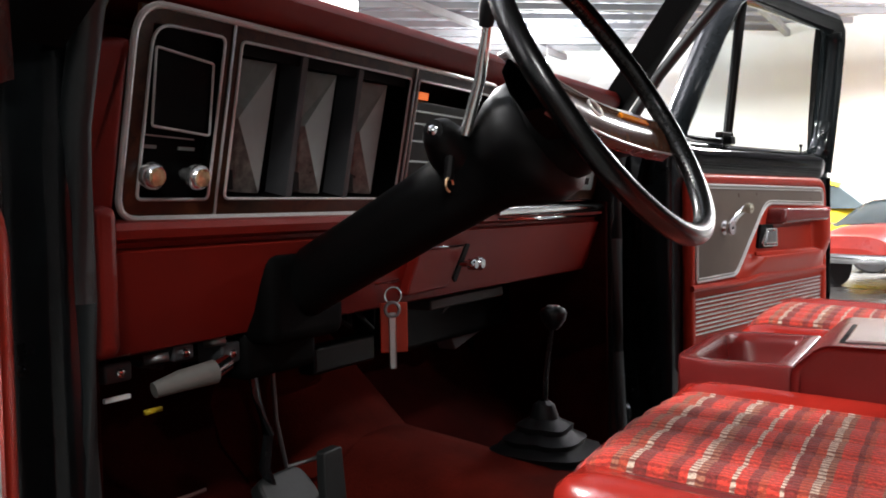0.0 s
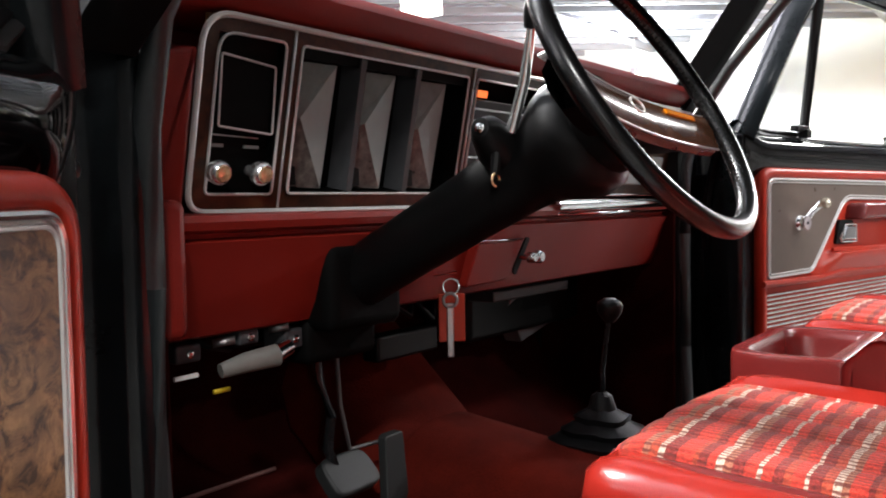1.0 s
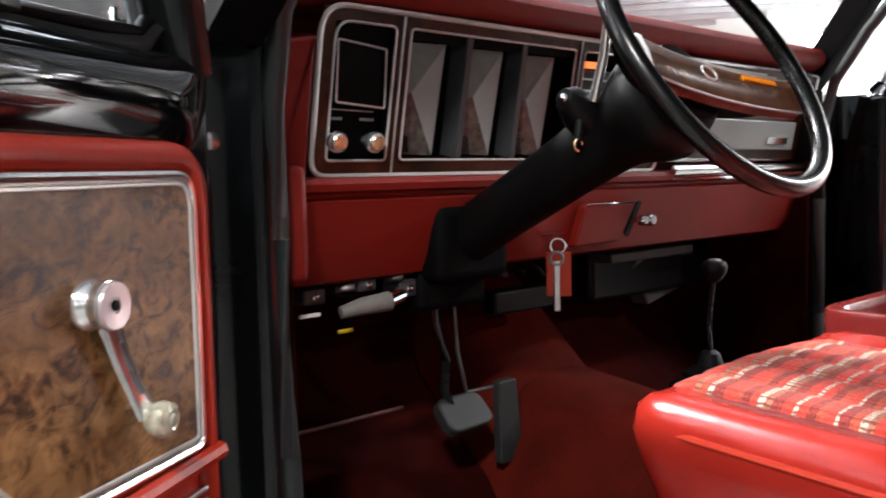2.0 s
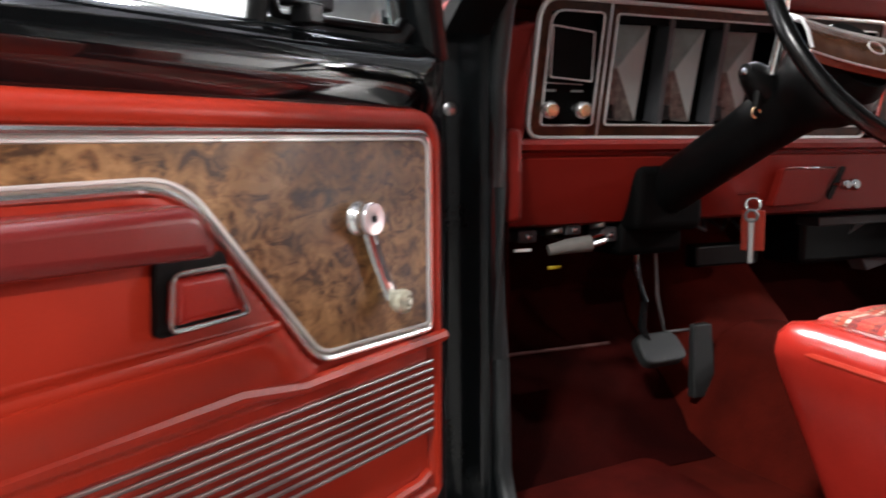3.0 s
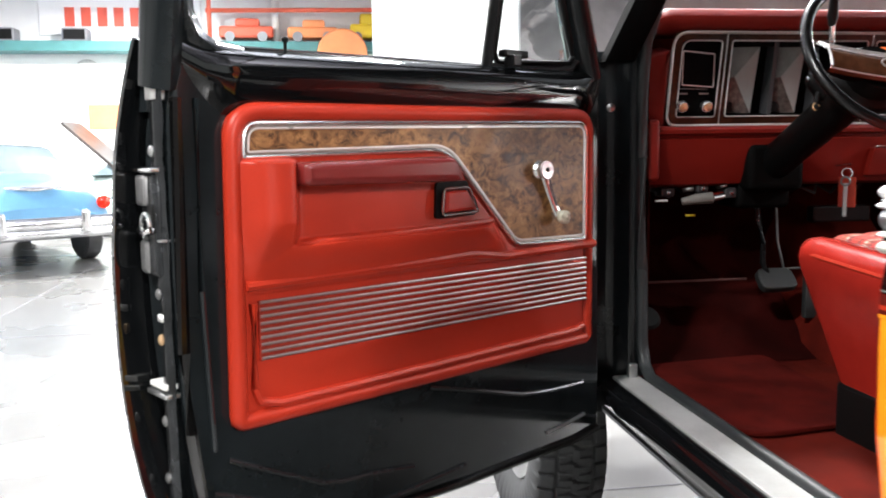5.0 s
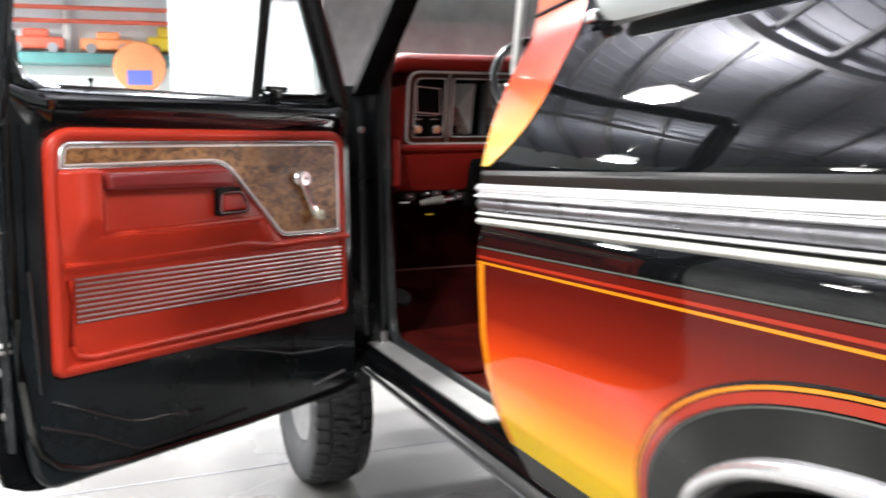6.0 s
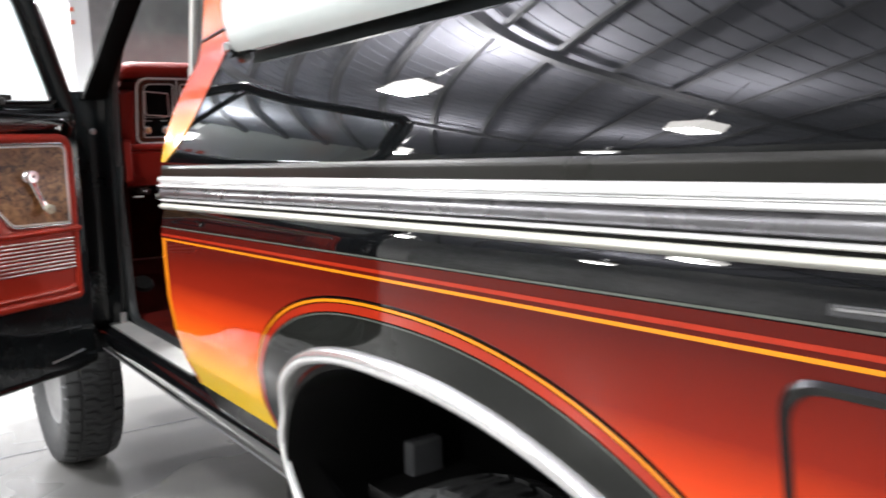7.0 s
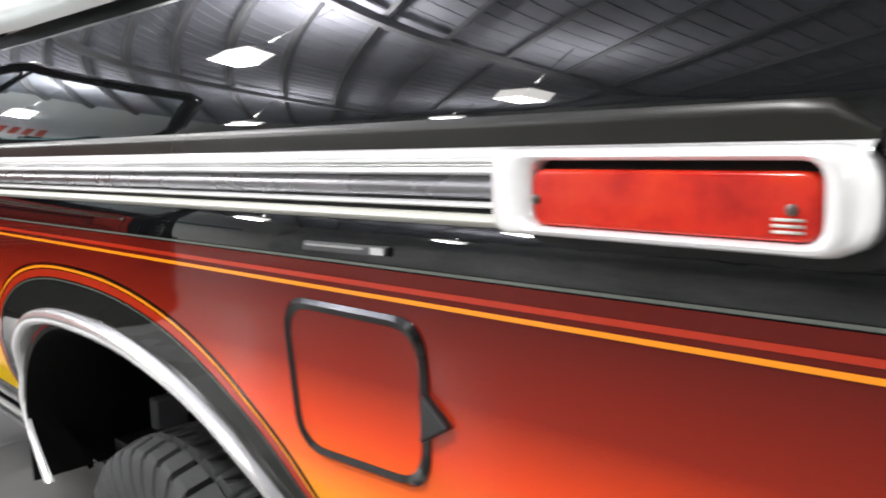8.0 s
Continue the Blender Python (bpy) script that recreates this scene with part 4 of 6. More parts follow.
for flip in (False, True):
    f = at_side(flip)
    rows = []
    for x in (-0.16, 0.2, 0.6, 1.0, 1.3, 1.62):
        rows.append([f(x, y, z) for y, z in ((0.235, 0.704), (0.150, 0.704), (0.125, 0.698), (0.113, 0.684), (0.114, 0.664), (0.122, 0.645), (0.134, 0.626), (0.148, 0.610), (0.17, 0.600), (0.30, 0.590))])
    thicken(part("rocker", grid(rows), BLACK_PAINT, truck, "black rocker panel"), 0.008, 1.0 if not flip else -1.0)
    lo, hi = f(-0.16, 0.150, 0.707), f(1.06, 0.225, 0.713)
    plate_m = plate(rounded([(-0.17, 0.152), (0.80, 0.146), (0.80, 0.222), (-0.17, 0.222)], [0.008, 0.03, 0.008, 0.008]), lambda u, v, w: f(u, v, 0.712 + w), 0, 0.006, 0.002)
    part("sill_plate", plate_m, SILL_ALLOY, truck, "aluminium sill plate")
    part("rocker_bead", tube([f(-0.15, 0.124, 0.632), f(0.5, 0.124, 0.632), f(1.62, 0.124, 0.632)], 0.006), DUCT_GREY, truck)
part("floor_pan", boxed((-0.62, 0.20, 0.585), (TAIL_X - 0.1, W - 0.20, 0.665)), DEEP_BLACK, truck)
part("chassis", boxed((-1.2, 0.55, 0.48), (TAIL_X - 0.2, W - 0.55, 0.58), 0.01), DEEP_BLACK, truck)


# ---- doors ----
def build_door(flip, place, label):
    """A door with frame, trim panel and fittings in its own (along, across, up) space; across > 0 is the cab side."""
    s = -1 if flip else 1
    P = lambda u, v, w: (u, s * w, v)
    # pressed shell
    outl = dense(rounded([(-0.075, 0.605), (0.02, 0.592), (0.55, 0.588), (1.010, 0.590), (1.050, 1.0), (1.045, 1.40), (1.03, 1.50), (-0.075, 1.515)], [0.03, 0.05, 0.1, 0.07, 0.2, 0.1, 0.03, 0.02], 6))
    skin_w = lambda v: -0.135 + 0.62 * min(side_y(v), 0.14)
    Q = lambda u, v, w: P(u, v, w if w > -0.05 else skin_w(v) + 0.015)
    shell = part("door", plate(outl, Q, -0.115, -0.022, 0.016), JAMB_BLACK, truck, label)
    shell.matrix_world = place
    vs = [0.588 + (1.515 - 0.588) * k / 40 for k in range(41)]
    low = lambda u: 0.590 + 0.020 * max(0, -u / 0.1) + 0.05 * max(0, (u - 0.97) / 0.12) ** 2
    rear = lambda v: 1.10 - 0.030 * max(0.0, (1.0 - v) / 0.38) ** 2 - 0.03 * max(0.0, (v - 1.1) / 0.4) ** 2
    skin_rows = []
    for v in vs:
        skin_rows.append([P(-0.10 + (rear(v) + 0.10) * k / 30, max(v, low(-0.10 + (rear(v) + 0.10) * k / 30)), skin_w(max(v, low(-0.10 + (rear(v) + 0.10) * k / 30)))) for k in range(31)])
    thicken(part("outer_skin", grid(skin_rows), BLACK_PAINT, shell, "glossy black outer skin"), 0.012, -1.0 if flip else 1.0)
    bead = lambda pts, r, mat, name="lower_bead", label="": part(name, tube([P(u, v, -0.020) for u, v in pts], r, 8), mat, shell, label)
    bead([(0.965, 0.797), (0.86, 0.745), (0.775, 0.704), (0.73, 0.694), (0.66, 0.690), (0.548, 0.675)], 0.0055, JAMB_BLACK)
    bead([(0.995, 0.745), (0.86, 0.688), (0.760, 0.630), (0.72, 0.622), (0.62, 0.625), (0.40, 0.640)], 0.0055, JAMB_BLACK)
    bead([(0.50, 0.835), (0.36, 0.800), (0.22, 0.762), (0.12, 0.752), (0.0, 0.748)], 0.006, JAMB_BLACK)
    bead([(0.99, 0.82), (1.0, 1.1), (0.995, 1.42)], 0.006, JAMB_BLACK)
    bead([(0.13, 0.648), (0.06, 0.655), (-0.01, 0.665)], 0.004, BRUSHED)
    bead([(-0.06, 0.62), (0.02, 0.608), (0.40, 0.602), (0.777, 0.606), (0.90, 0.620), (0.96, 0.644), (1.000, 0.686), (1.016, 0.74), (1.030, 0.86), (1.036, 1.0), (1.030, 1.42)], 0.0105, GLOSS_RUBBER, "seal", "rubber door seal")
    # sill of the window
    bez = lambda a, b, c, d, t: tuple(a[n] * (1 - t) ** 3 + 3 * b[n] * t * (1 - t) ** 2 + 3 * c[n] * t * t * (1 - t) + d[n] * t ** 3 for n in (0, 1))
    sec = [bez((1.388, -0.0225), (1.425, -0.004), (1.474, 0.018), (1.500, -0.016), t / 14) for t in range(15)] + [bez((1.500, -0.016), (1.5055, -0.024), (1.506, -0.044), (1.488, -0.062), t / 8) for t in range(1, 9)]
    rows = []
    for i in range(37):
        u = -0.06 + 1.10 * i / 36
        e = max(0.0, (u - 0.94) / 0.10)
        g = max(0.0, (0.03 - u) / 0.09)
        rows.append([P(u, v + 0.05 * e * e + 0.045 * g * g * (v - 1.388) / 0.11, w - 0.03 * e - 0.02 * g * g) for v, w in sec])
    part("window_sill", grid(rows), SILL_BLACK, shell, "glossy black steel window sill")
    part("glass_seal", tube([P(0.31, 1.503, -0.044), P(1.0, 1.503, -0.044)], 0.006, 6), RUBBER, shell)
    # window frame
    def bar(pts, r, mat, name, label=""):
        return part(name, tube([P(*p) for p in pts], r, 8, squash=(1.0, 1.35), up=(0, s, 0)), mat, shell, label)
    top = 1.965
    lean = lambda v: -0.05 + (0.11 if flip else 0.215) * (v - 1.48)
    L = lambda pts: [(u, v, lean(v)) for u, v in pts]
    bar(L([(1.040, 1.44), (1.040, 1.60), (1.036, 1.75), (1.025, 1.90), (1.012, 1.94), (0.975, top), (0.5, top), (0.28, top - 0.006), (0.235, top - 0.03), (0.15, 1.83), (0.02, 1.61), (-0.04, 1.50)]), 0.033, JAMB_BLACK, "window_frame", "black window frame")
    rows = []
    for k in range(17):
        v = 1.40 + 0.55 * k / 16
        f = k / 16
        o = (1 - f) * (skin_w(min(v, 1.5)) + 0.004) + f * (lean(v) - 0.040)
        u = 1.052 - 0.034 * max(0.0, f - 0.55) / 0.45
        rows.append([P(u - 0.05, v, lean(v) - 0.01), P(u - 0.012, v, lean(v) - 0.004), P(u, v, 0.7 * lean(v) + 0.3 * o), P(u + 0.004, v, o + 0.006), P(u - 0.004, v, o - 0.002), P(u - 0.05, v, o - 0.004)])
    part("frame_end", grid(rows), JAMB_BLACK, shell, "black end of the window frame")
    bar(L([(0.300, 1.48), (0.303, 1.70), (0.308, top - 0.03)]), 0.011, BLACK_PLASTIC, "division_bar", "black division bar of the vent window")
    bar(L([(0.015, 1.545), (0.03, 1.527), (0.27, 1.520), (0.285, 1.54), (0.288, 1.75), (0.288, 1.90), (0.275, 1.915), (0.24, 1.90), (0.17, 1.80), (0.045, 1.59), (0.015, 1.545)]), 0.007, BLACK_PLASTIC, "vent_frame", "vent window frame")
    bm = boxed((0.20, min(s * -0.034, s * -0.010), 1.528), (0.275, max(s * -0.034, s * -0.010), 1.545), 0.004)
    box(bm, (0.235, min(s * -0.028, s * 0.002), 1.508), (0.262, max(s * -0.028, s * 0.002), 1.532), 0.003)
    part("vent_latch", bm, BLACK_PLASTIC, shell, "vent window latch")
    bar(L([(0.90, 1.492), (0.955, 1.500), (0.990, 1.522), (1.010, 1.560), (1.018, 1.62)]), 0.022, JAMB_BLACK, "frame_corner")
    bar(L([(0.30, 1.505), (0.10, 1.507), (0.03, 1.515), (0.0, 1.545), (0.03, 1.62)]), 0.012, RUBBER, "vent_seal", "rubber vent window seal")
    pane = lambda pts: grid([[P(u, v, lean(v)) for u, v in row] for row in pts])
    g = part("window_pane", pane([[(0.305, 1.49), (1.03, 1.49)], [(0.308, top - 0.01), (1.0, top - 0.01)]]), GLASS, shell, smooth=False)
    g.visible_shadow = False
    g = part("vent_pane", pane([[(0.0, 1.515), (0.295, 1.515)], [(0.19, 1.84), (0.295, 1.90)]]), VENT_GLASS, shell, smooth=False)
    g.visible_shadow = False
    part("lock_knob", lathe([(0.003, 0), (0.003, 0.022), (0.0065, 0.026), (0.0065, 0.031), (0.003, 0.033)], 10, m=Matrix.Translation(P(0.815, 1.50, -0.03))), BLACK_PLASTIC, shell)
    # trim panel with a padded rim
    rim = rounded([(-0.008, 0.857), (0.957, 0.852), (0.950, 1.412), (-0.012, 1.416)], [0.012, 0.012, 0.06, 0.05], 8)
    part("trim_panel", plate(rim, P, -0.022, -0.004, 0.008), RED_VINYL, shell, "moulded red vinyl trim panel")
    part("trim_rim", tube([P(u, v, -0.009) for u, v in rounded([(0.002, 0.867), (0.947, 0.864), (0.938, 1.400), (-0.002, 1.404)], [0.012, 0.012, 0.055, 0.045], 8)], 0.0165, 12, True, squash=(1.0, 1.0)), RED_VINYL, shell, "padded red rim")
    part("trim_ridge", tube([P(0.915, 1.07, -0.002), P(0.917, 0.92, -0.002), P(0.908, 0.895, -0.002), P(0.87, 0.885, -0.002), P(0.45, 0.888, -0.002), P(0.05, 0.892, -0.002), P(0.022, 0.90, -0.002)], 0.0085, 8), RED_VINYL, shell, "rolled red ridge under the grille")
    # wood-look insert with its bright edges
    ins = rounded([(0.018, 1.113), (0.262, 1.118), (0.462, 1.331), (0.925, 1.322), (0.922, 1.380), (0.016, 1.388)], [0.012, 0.025, 0.05, 0.006, 0.045, 0.032], 7)
    inner = rounded([(0.027, 1.122), (0.258, 1.127), (0.459, 1.340), (0.916, 1.331), (0.913, 1.371), (0.025, 1.379)], [0.008, 0.02, 0.046, 0.004, 0.036, 0.024], 7)
    part("edge_band", swept_plate(ins, P, -0.006, 0.003), EDGE_BAND, shell, "grey metal band round the wood insert", smooth=False)
    part("wood_insert", swept_plate(inner, P, 0.0, 0.0045), PASS_WOOD if flip else BURL, shell, "grey-brown wood-look insert" if flip else "burl wood-look insert", smooth=False)
    part("bright_edge", tube([P(u, v, 0.004) for u, v in ins], 0.0042, 8, True), TRIM_SATIN if flip else BRIGHT_TRIM, shell, "bright edge of the wood insert")
    part("bright_edge", tube([P(u, v, 0.005) for u, v in inner], 0.0022, 6, True), TRIM_SATIN, shell)
    # arm rest: bar, shallow pull cup and lower shelf
    arm = rounded([(0.462, 1.266), (0.838, 1.271), (0.840, 1.312), (0.482, 1.317)], [0.01, 0.012, 0.014, 0.02])
    part("arm_rest", plate(arm, P, -0.004, 0.062, 0.014), MAROON_VINYL, shell, "maroon padded arm rest")
    step = lambda a, b, t: (lambda k: k * k * (3 - 2 * k))(max(0.0, min(1.0, (t - a) / (b - a))))
    rows = []
    for i in range(97):
        v = 1.322 - 0.237 * i / 96
        row = []
        for j in range(97):
            u = 0.262 + 0.683 * j / 96
            slant = 0.262 + (min(v, 1.331) - 1.118) * 0.939 if v > 1.118 else 0.262 - (1.118 - v) * 1.2
            inside = u - slant
            edge = step(0.010, 0.085, inside) * (1 - step(0.900, 0.945, u)) * step(1.085, 1.10, v) * (1 - step(1.312, 1.322, v))
            pillow = 0.042 * step(0.815, 0.855, u) * (1 - 0.55 * step(0.875, 0.945, u)) * step(1.095, 1.215, v)
            low = 0.034 * (1 - step(1.166, 1.178, v)) * (1 - 0.80 * step(1.168, 1.098, v)) * (1 - 0.6 * step(0.80, 0.93, u))
            row.append(P(u, v, (0.001 if inside > 0.006 else -0.003) + edge * (0.004 + max(pillow, low))))
        rows.append(row)
    part("arm_rest_body", grid([[p for p in r] for r in rows]), RED_VINYL, shell, "red moulded arm rest body with pull recess")
    part("shelf", tube([P(0.35, 1.178, 0.022), P(0.42, 1.176, 0.028), P(0.6, 1.172, 0.031), P(0.80, 1.168, 0.030), P(0.835, 1.167, 0.024)], [0.006, 0.008, 0.008, 0.008, 0.004], 8, squash=(0.8, 1.0), up=(0, 0, 1)), RED_VINYL, shell)
    part("ledge", tube([P(-0.012, 1.098, 0.006), P(0.30, 1.096, 0.008), P(0.40, 1.110, 0.010), P(0.60, 1.106, 0.006), P(0.93, 1.102, 0.004)], 0.0095, 8), RED_VINYL, shell, "rolled red ledge over the grille")
    # inside handle
    part("handle_recess", plate(rounded([(0.390, 1.193), (0.503, 1.191), (0.500, 1.264), (0.414, 1.266)], 0.008), P, 0.002, 0.0125), DEEP_BLACK, shell)
    hm = [(0.396, 1.200), (0.496, 1.198), (0.491, 1.251), (0.422, 1.252)]
    part("door_handle", tube([P(u, v, 0.026) for u, v in rounded(hm, 0.008)], 0.0026, 8, True), BRIGHT_TRIM, shell, "bright frame of the inside door handle")
    part("handle_paddle", plate(rounded([(0.403, 1.205), (0.490, 1.203), (0.486, 1.246), (0.427, 1.247)], 0.006), P, 0.013, 0.030, 0.006), CHROME if flip else SEAT_VINYL, shell, "bright handle paddle" if flip else "maroon handle paddle")
    # ribbed kick grille
    part("grille_back", plate([(0.012, 0.962), (0.906, 0.968), (0.906, 1.074), (0.012, 1.068)], P, -0.006, 0.0015), GRILLE_BACK, shell, "ribbed bright metal kick grille", smooth=False)
    for i in range(9):
        z0 = 0.966 + 0.0124 * i
        part("rib", tube([P(0.014, z0, 0.003), P(0.45, z0 + 0.003, 0.003), P(0.904, z0 + 0.006, 0.003)], 0.0025 if flip else 0.0022, 8, squash=(1.0, 1.3)), BRIGHT_TRIM if flip else RIB_STEEL, shell)
    # window crank
    pv, kn = ((0.184, 1.281), (0.131, 1.172)) if not flip else ((0.185, 1.262), (0.285, 1.318))
    bm = lathe([(0.0225, 0), (0.0215, 0.006), (0.018, 0.009), (0.0175, 0.013), (0.0205, 0.015), (0.0205, 0.021), (0.012, 0.023)], 24, m=axis_to(P(*pv, 0.004), P(*pv, 1.0)))
    arm_pts = [P(pv[0] + (kn[0] - pv[0]) * t, pv[1] + (kn[1] - pv[1]) * t, 0.0205 - 0.005 * math.sin(math.pi * t)) for t in (0, 0.2, 0.45, 0.7, 0.94)]
    tube(arm_pts, [0.017, 0.0135, 0.0115, 0.0105, 0.0125], 12, bm=bm, squash=(1, 0.45), up=(0, s, 0))
    crank = part("window_crank", bm, BRIGHT_TRIM, shell, "bright window crank with a clear knob")
    part("crank_cap", lathe([(0.0185, 0), (0.0205, 0.002), (0.0195, 0.005), (0.007, 0.0042), (0.006, 0.003)], 24, m=axis_to(P(*pv, 0.0265), P(*pv, 1.0))), CRANK_CAP, shell)
    part("cap_dot", lathe([(0.0045, 0), (0.0045, 0.002), (0.002, 0.0025)], 12, m=axis_to(P(*pv, 0.0300), P(*pv, 1.0))), DEEP_BLACK, shell)
    part("arm_slot", tube([P(pv[0] + (kn[0] - pv[0]) * t, pv[1] + (kn[1] - pv[1]) * t, 0.0258 - 0.005 * math.sin(math.pi * t)) for t in (0.30, 0.5, 0.76)], 0.0022, 6), INSERT_GREY, shell)
    part("crank_knob", lathe([(0.008, 0), (0.012, 0.003), (0.0155, 0.009), (0.0165, 0.016), (0.0150, 0.023), (0.009, 0.0265), (0.0065, 0.0255), (0.004, 0.028)], 20, m=axis_to(P(*kn, 0.018), P(*kn, 1.0))), CLEAR_KNOB, shell, "clear pale crank knob")
    # latch end: striker lock, tag and holes
    rows = []
    for i in range(41):
        v = 0.70 + 0.80 * i / 40
        jog = 0.030 * math.exp(-((v - 1.21) / 0.085) ** 4) + 0.006 * noise.noise((v * 9, 3.1, s))
        rows.append([(1.0505 + (0.007 if j in (1, 2, 3) else 0.0) + 0.004 * noise.noise((v * 14, j * 2.0, 7)) - 0.02 * max(0, (v - 1.40) / 0.12) ** 2, s * (-0.068 - jog + (0.040 + jog) * j / 4), v) for j in range(5)])
    part("latch_plate", grid(rows), LATCH_STEEL, shell, "grey pressed steel latch face")
    ends = lambda a, b: (min(s * a, s * b), max(s * a, s * b))
    def end_box(name, u0, u1, w0, w1, v0, v1, bevel, mat, label=""):
        lo_y, hi_y = ends(w0, w1)
        return part(name, boxed((u0, lo_y, v0), (u1, hi_y, v1), bevel), mat, shell, label)
    end_box("latch", 1.03, 1.064, -0.100, -0.040, 1.125, 1.300, 0.010, LATCH_STEEL, "steel door latch")
    end_box("latch_cover", 1.04, 1.070, -0.106, -0.066, 1.245, 1.296, 0.006, DULL_STEEL)
    end_box("latch_cover", 1.04, 1.069, -0.104, -0.070, 1.130, 1.190, 0.010, DULL_STEEL)
    end_box("latch_hole", 1.03, 1.0665, -0.072, -0.044, 1.198, 1.252, 0.008, DEEP_BLACK)
    part("latch_ring", tube([(1.068, s * (-0.072 + 0.017 * math.cos(a)), 1.212 + 0.020 * math.sin(a)) for a in (2 * math.pi * k / 16 for k in range(13))], 0.004, 6), BRUSHED, shell)
    part("latch_fork", tube([(1.070, s * -0.046, 1.207), (1.074, s * -0.070, 1.200), (1.070, s * -0.095, 1.206)], 0.005, 6), CHROME, shell)
    end_box("latch_lip", 1.03, 1.072, -0.108, -0.036, 1.300, 1.309, 0.003, CHROME)
    end_box("latch_lip", 1.03, 1.062, -0.075, -0.030, 1.186, 1.191, 0.002, BRUSHED)
    end_box("sticker", 1.03, 1.0605, -0.066, -0.036, 1.418, 1.462, 0.0, STICKER, "white label")
    end_box("sticker", 1.03, 1.0605, -0.062, -0.044, 1.052, 1.064, 0.0, STICKER, "white label")
    end_box("check_bracket", 1.03, 1.066, -0.110, -0.034, 0.922, 0.930, 0.002, BRUSHED, "bright steel bracket")
    end_box("check_bracket", 1.03, 1.064, -0.100, -0.040, 0.936, 0.946, 0.002, STICKER)
    for zz, mat in ((1.335, BRUSHED), (1.098, DULL_STEEL), (1.020, AMBER_CAP), (0.88, DULL_STEEL), (0.78, DULL_STEEL)):
        part("bolt", lathe([(0.010, 0), (0.010, 0.005), (0.006, 0.008)], 8, m=axis_to((1.054, s * -0.058, zz), (2, s * -0.058, zz))), mat, shell)
    return shell


DOOR_O = (-0.005, 0.030)
driver_door = build_door(False, pose(DOOR_O[0], DOOR_O[1], 0, 0, 0, -57), "open black door with red trim panel and wood-look insert")
passenger_door = build_door(True, pose(-0.055, W - 0.03, 0.055, 0, 0, 76), "open black door with red trim panel and wood-look insert")

# ---- hinge posts, windscreen ----
for flip in (False, True):
    f = at_side(flip)
    o = 1.0 if not flip else -1.0
    # hinge post: side face, jamb face
    rows = []
    for z in (0.60, 0.70, 0.80, 1.0, 1.2, 1.4, 1.5, 1.58):
        rows.append([f(x, y, z) for x, y in ((-0.60, 0.258), (-0.30, 0.255), (-0.215, 0.252), (-0.198, 0.245), (-0.196, 0.225), (-0.205, 0.205), (-0.228, 0.19), (-0.238, 0.15), (-0.24, 0.10), (-0.24, 0.035), (-0.22, 0.02), (-0.17, 0.02))])
    thicken(part("hinge_post", grid(rows), JAMB_BLACK, truck, "black door hinge post"), 0.004, 1.0)
    # pillar up to the roof
    rows = []
    for k in range(9):
        t = k / 8
        x, z, y = -0.20 + 0.42 * t - (0.10 if flip else 0.0), 1.55 + 0.50 * t, 0.13 + 0.13 * t
        rows.append([f(x + a, y + b, z) for a, b in ((0.035, 0.075), (0.04, 0.025), (0.02, 0.0), (-0.035, 0.0), (-0.05, 0.025), (-0.04, 0.075), (0.035, 0.075))])
    part("windscreen_pillar", grid(rows), PIT_BLACK, truck, "black windscreen pillar")
    part("cowl_side", boxed([min(a, b) for a, b in zip(f(-0.60, 0.05, 1.40), f(-0.246, 0.26, 1.56))], [max(a, b) for a, b in zip(f(-0.60, 0.05, 1.40), f(-0.246, 0.26, 1.56))], 0.02), DEEP_BLACK, truck)
    # weather strip round the door opening
    pts = [f(1.05, 0.232, 0.722), f(0.4, 0.236, 0.72), f(-0.12, 0.240, 0.722), f(-0.165, 0.242, 0.745), f(-0.186, 0.242, 0.80), f(-0.196, 0.242, 1.0), f(-0.200, 0.240, 1.3), f(-0.195, 0.236, 1.48), f(-0.165, 0.236, 1.60), f(-0.08, 0.245, 1.72), f(0.07, 0.26, 1.88), f(0.20, 0.28, 1.99)]
    part("weather_strip", tube(pts, 0.0155, 10, squash=(1.1, 0.9)), STRIP_RUBBER, truck, "grey rubber weather strip round the door opening")
    part("sill_end_clip", boxed([min(a, b) for a, b in zip(f(-0.158, 0.188, 0.700), f(-0.138, 0.212, 0.755))], [max(a, b) for a, b in zip(f(-0.158, 0.188, 0.700), f(-0.138, 0.212, 0.755))], 0.004), BRUSHED, truck, "bright sill plate end")
    part("post_screw", lathe([(0.012, 0), (0.012, 0.006), (0.007, 0.01)], 10, m=axis_to(f(-0.235, 0.165, 1.433), f(0.5, 0.1, 1.433))), BRUSHED, truck)
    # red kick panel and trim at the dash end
    # kick panel takes the darkened red, so its shade is in the colour
    part("kick_panel", boxed([min(a, b) for a, b in zip(f(-0.62, 0.260, 0.70), f(-0.215, 0.272, 1.40))], [max(a, b) for a, b in zip(f(-0.62, 0.260, 0.70), f(-0.215, 0.272, 1.40))], 0.004), TOE_SHADED, truck, "kick panel in maroon darkened for footwell shade")
ws = part("windscreen", grid([[(-0.45 + 0.62 * t, 0.22 + 0.10 * t + (W - 0.44 - 0.2 * t) * j / 8 , 1.58 + 0.48 * t) for j in range(9)] for t in (0, 0.5, 1)]), TINTED, truck, "tinted windscreen")
ws.visible_shadow = False

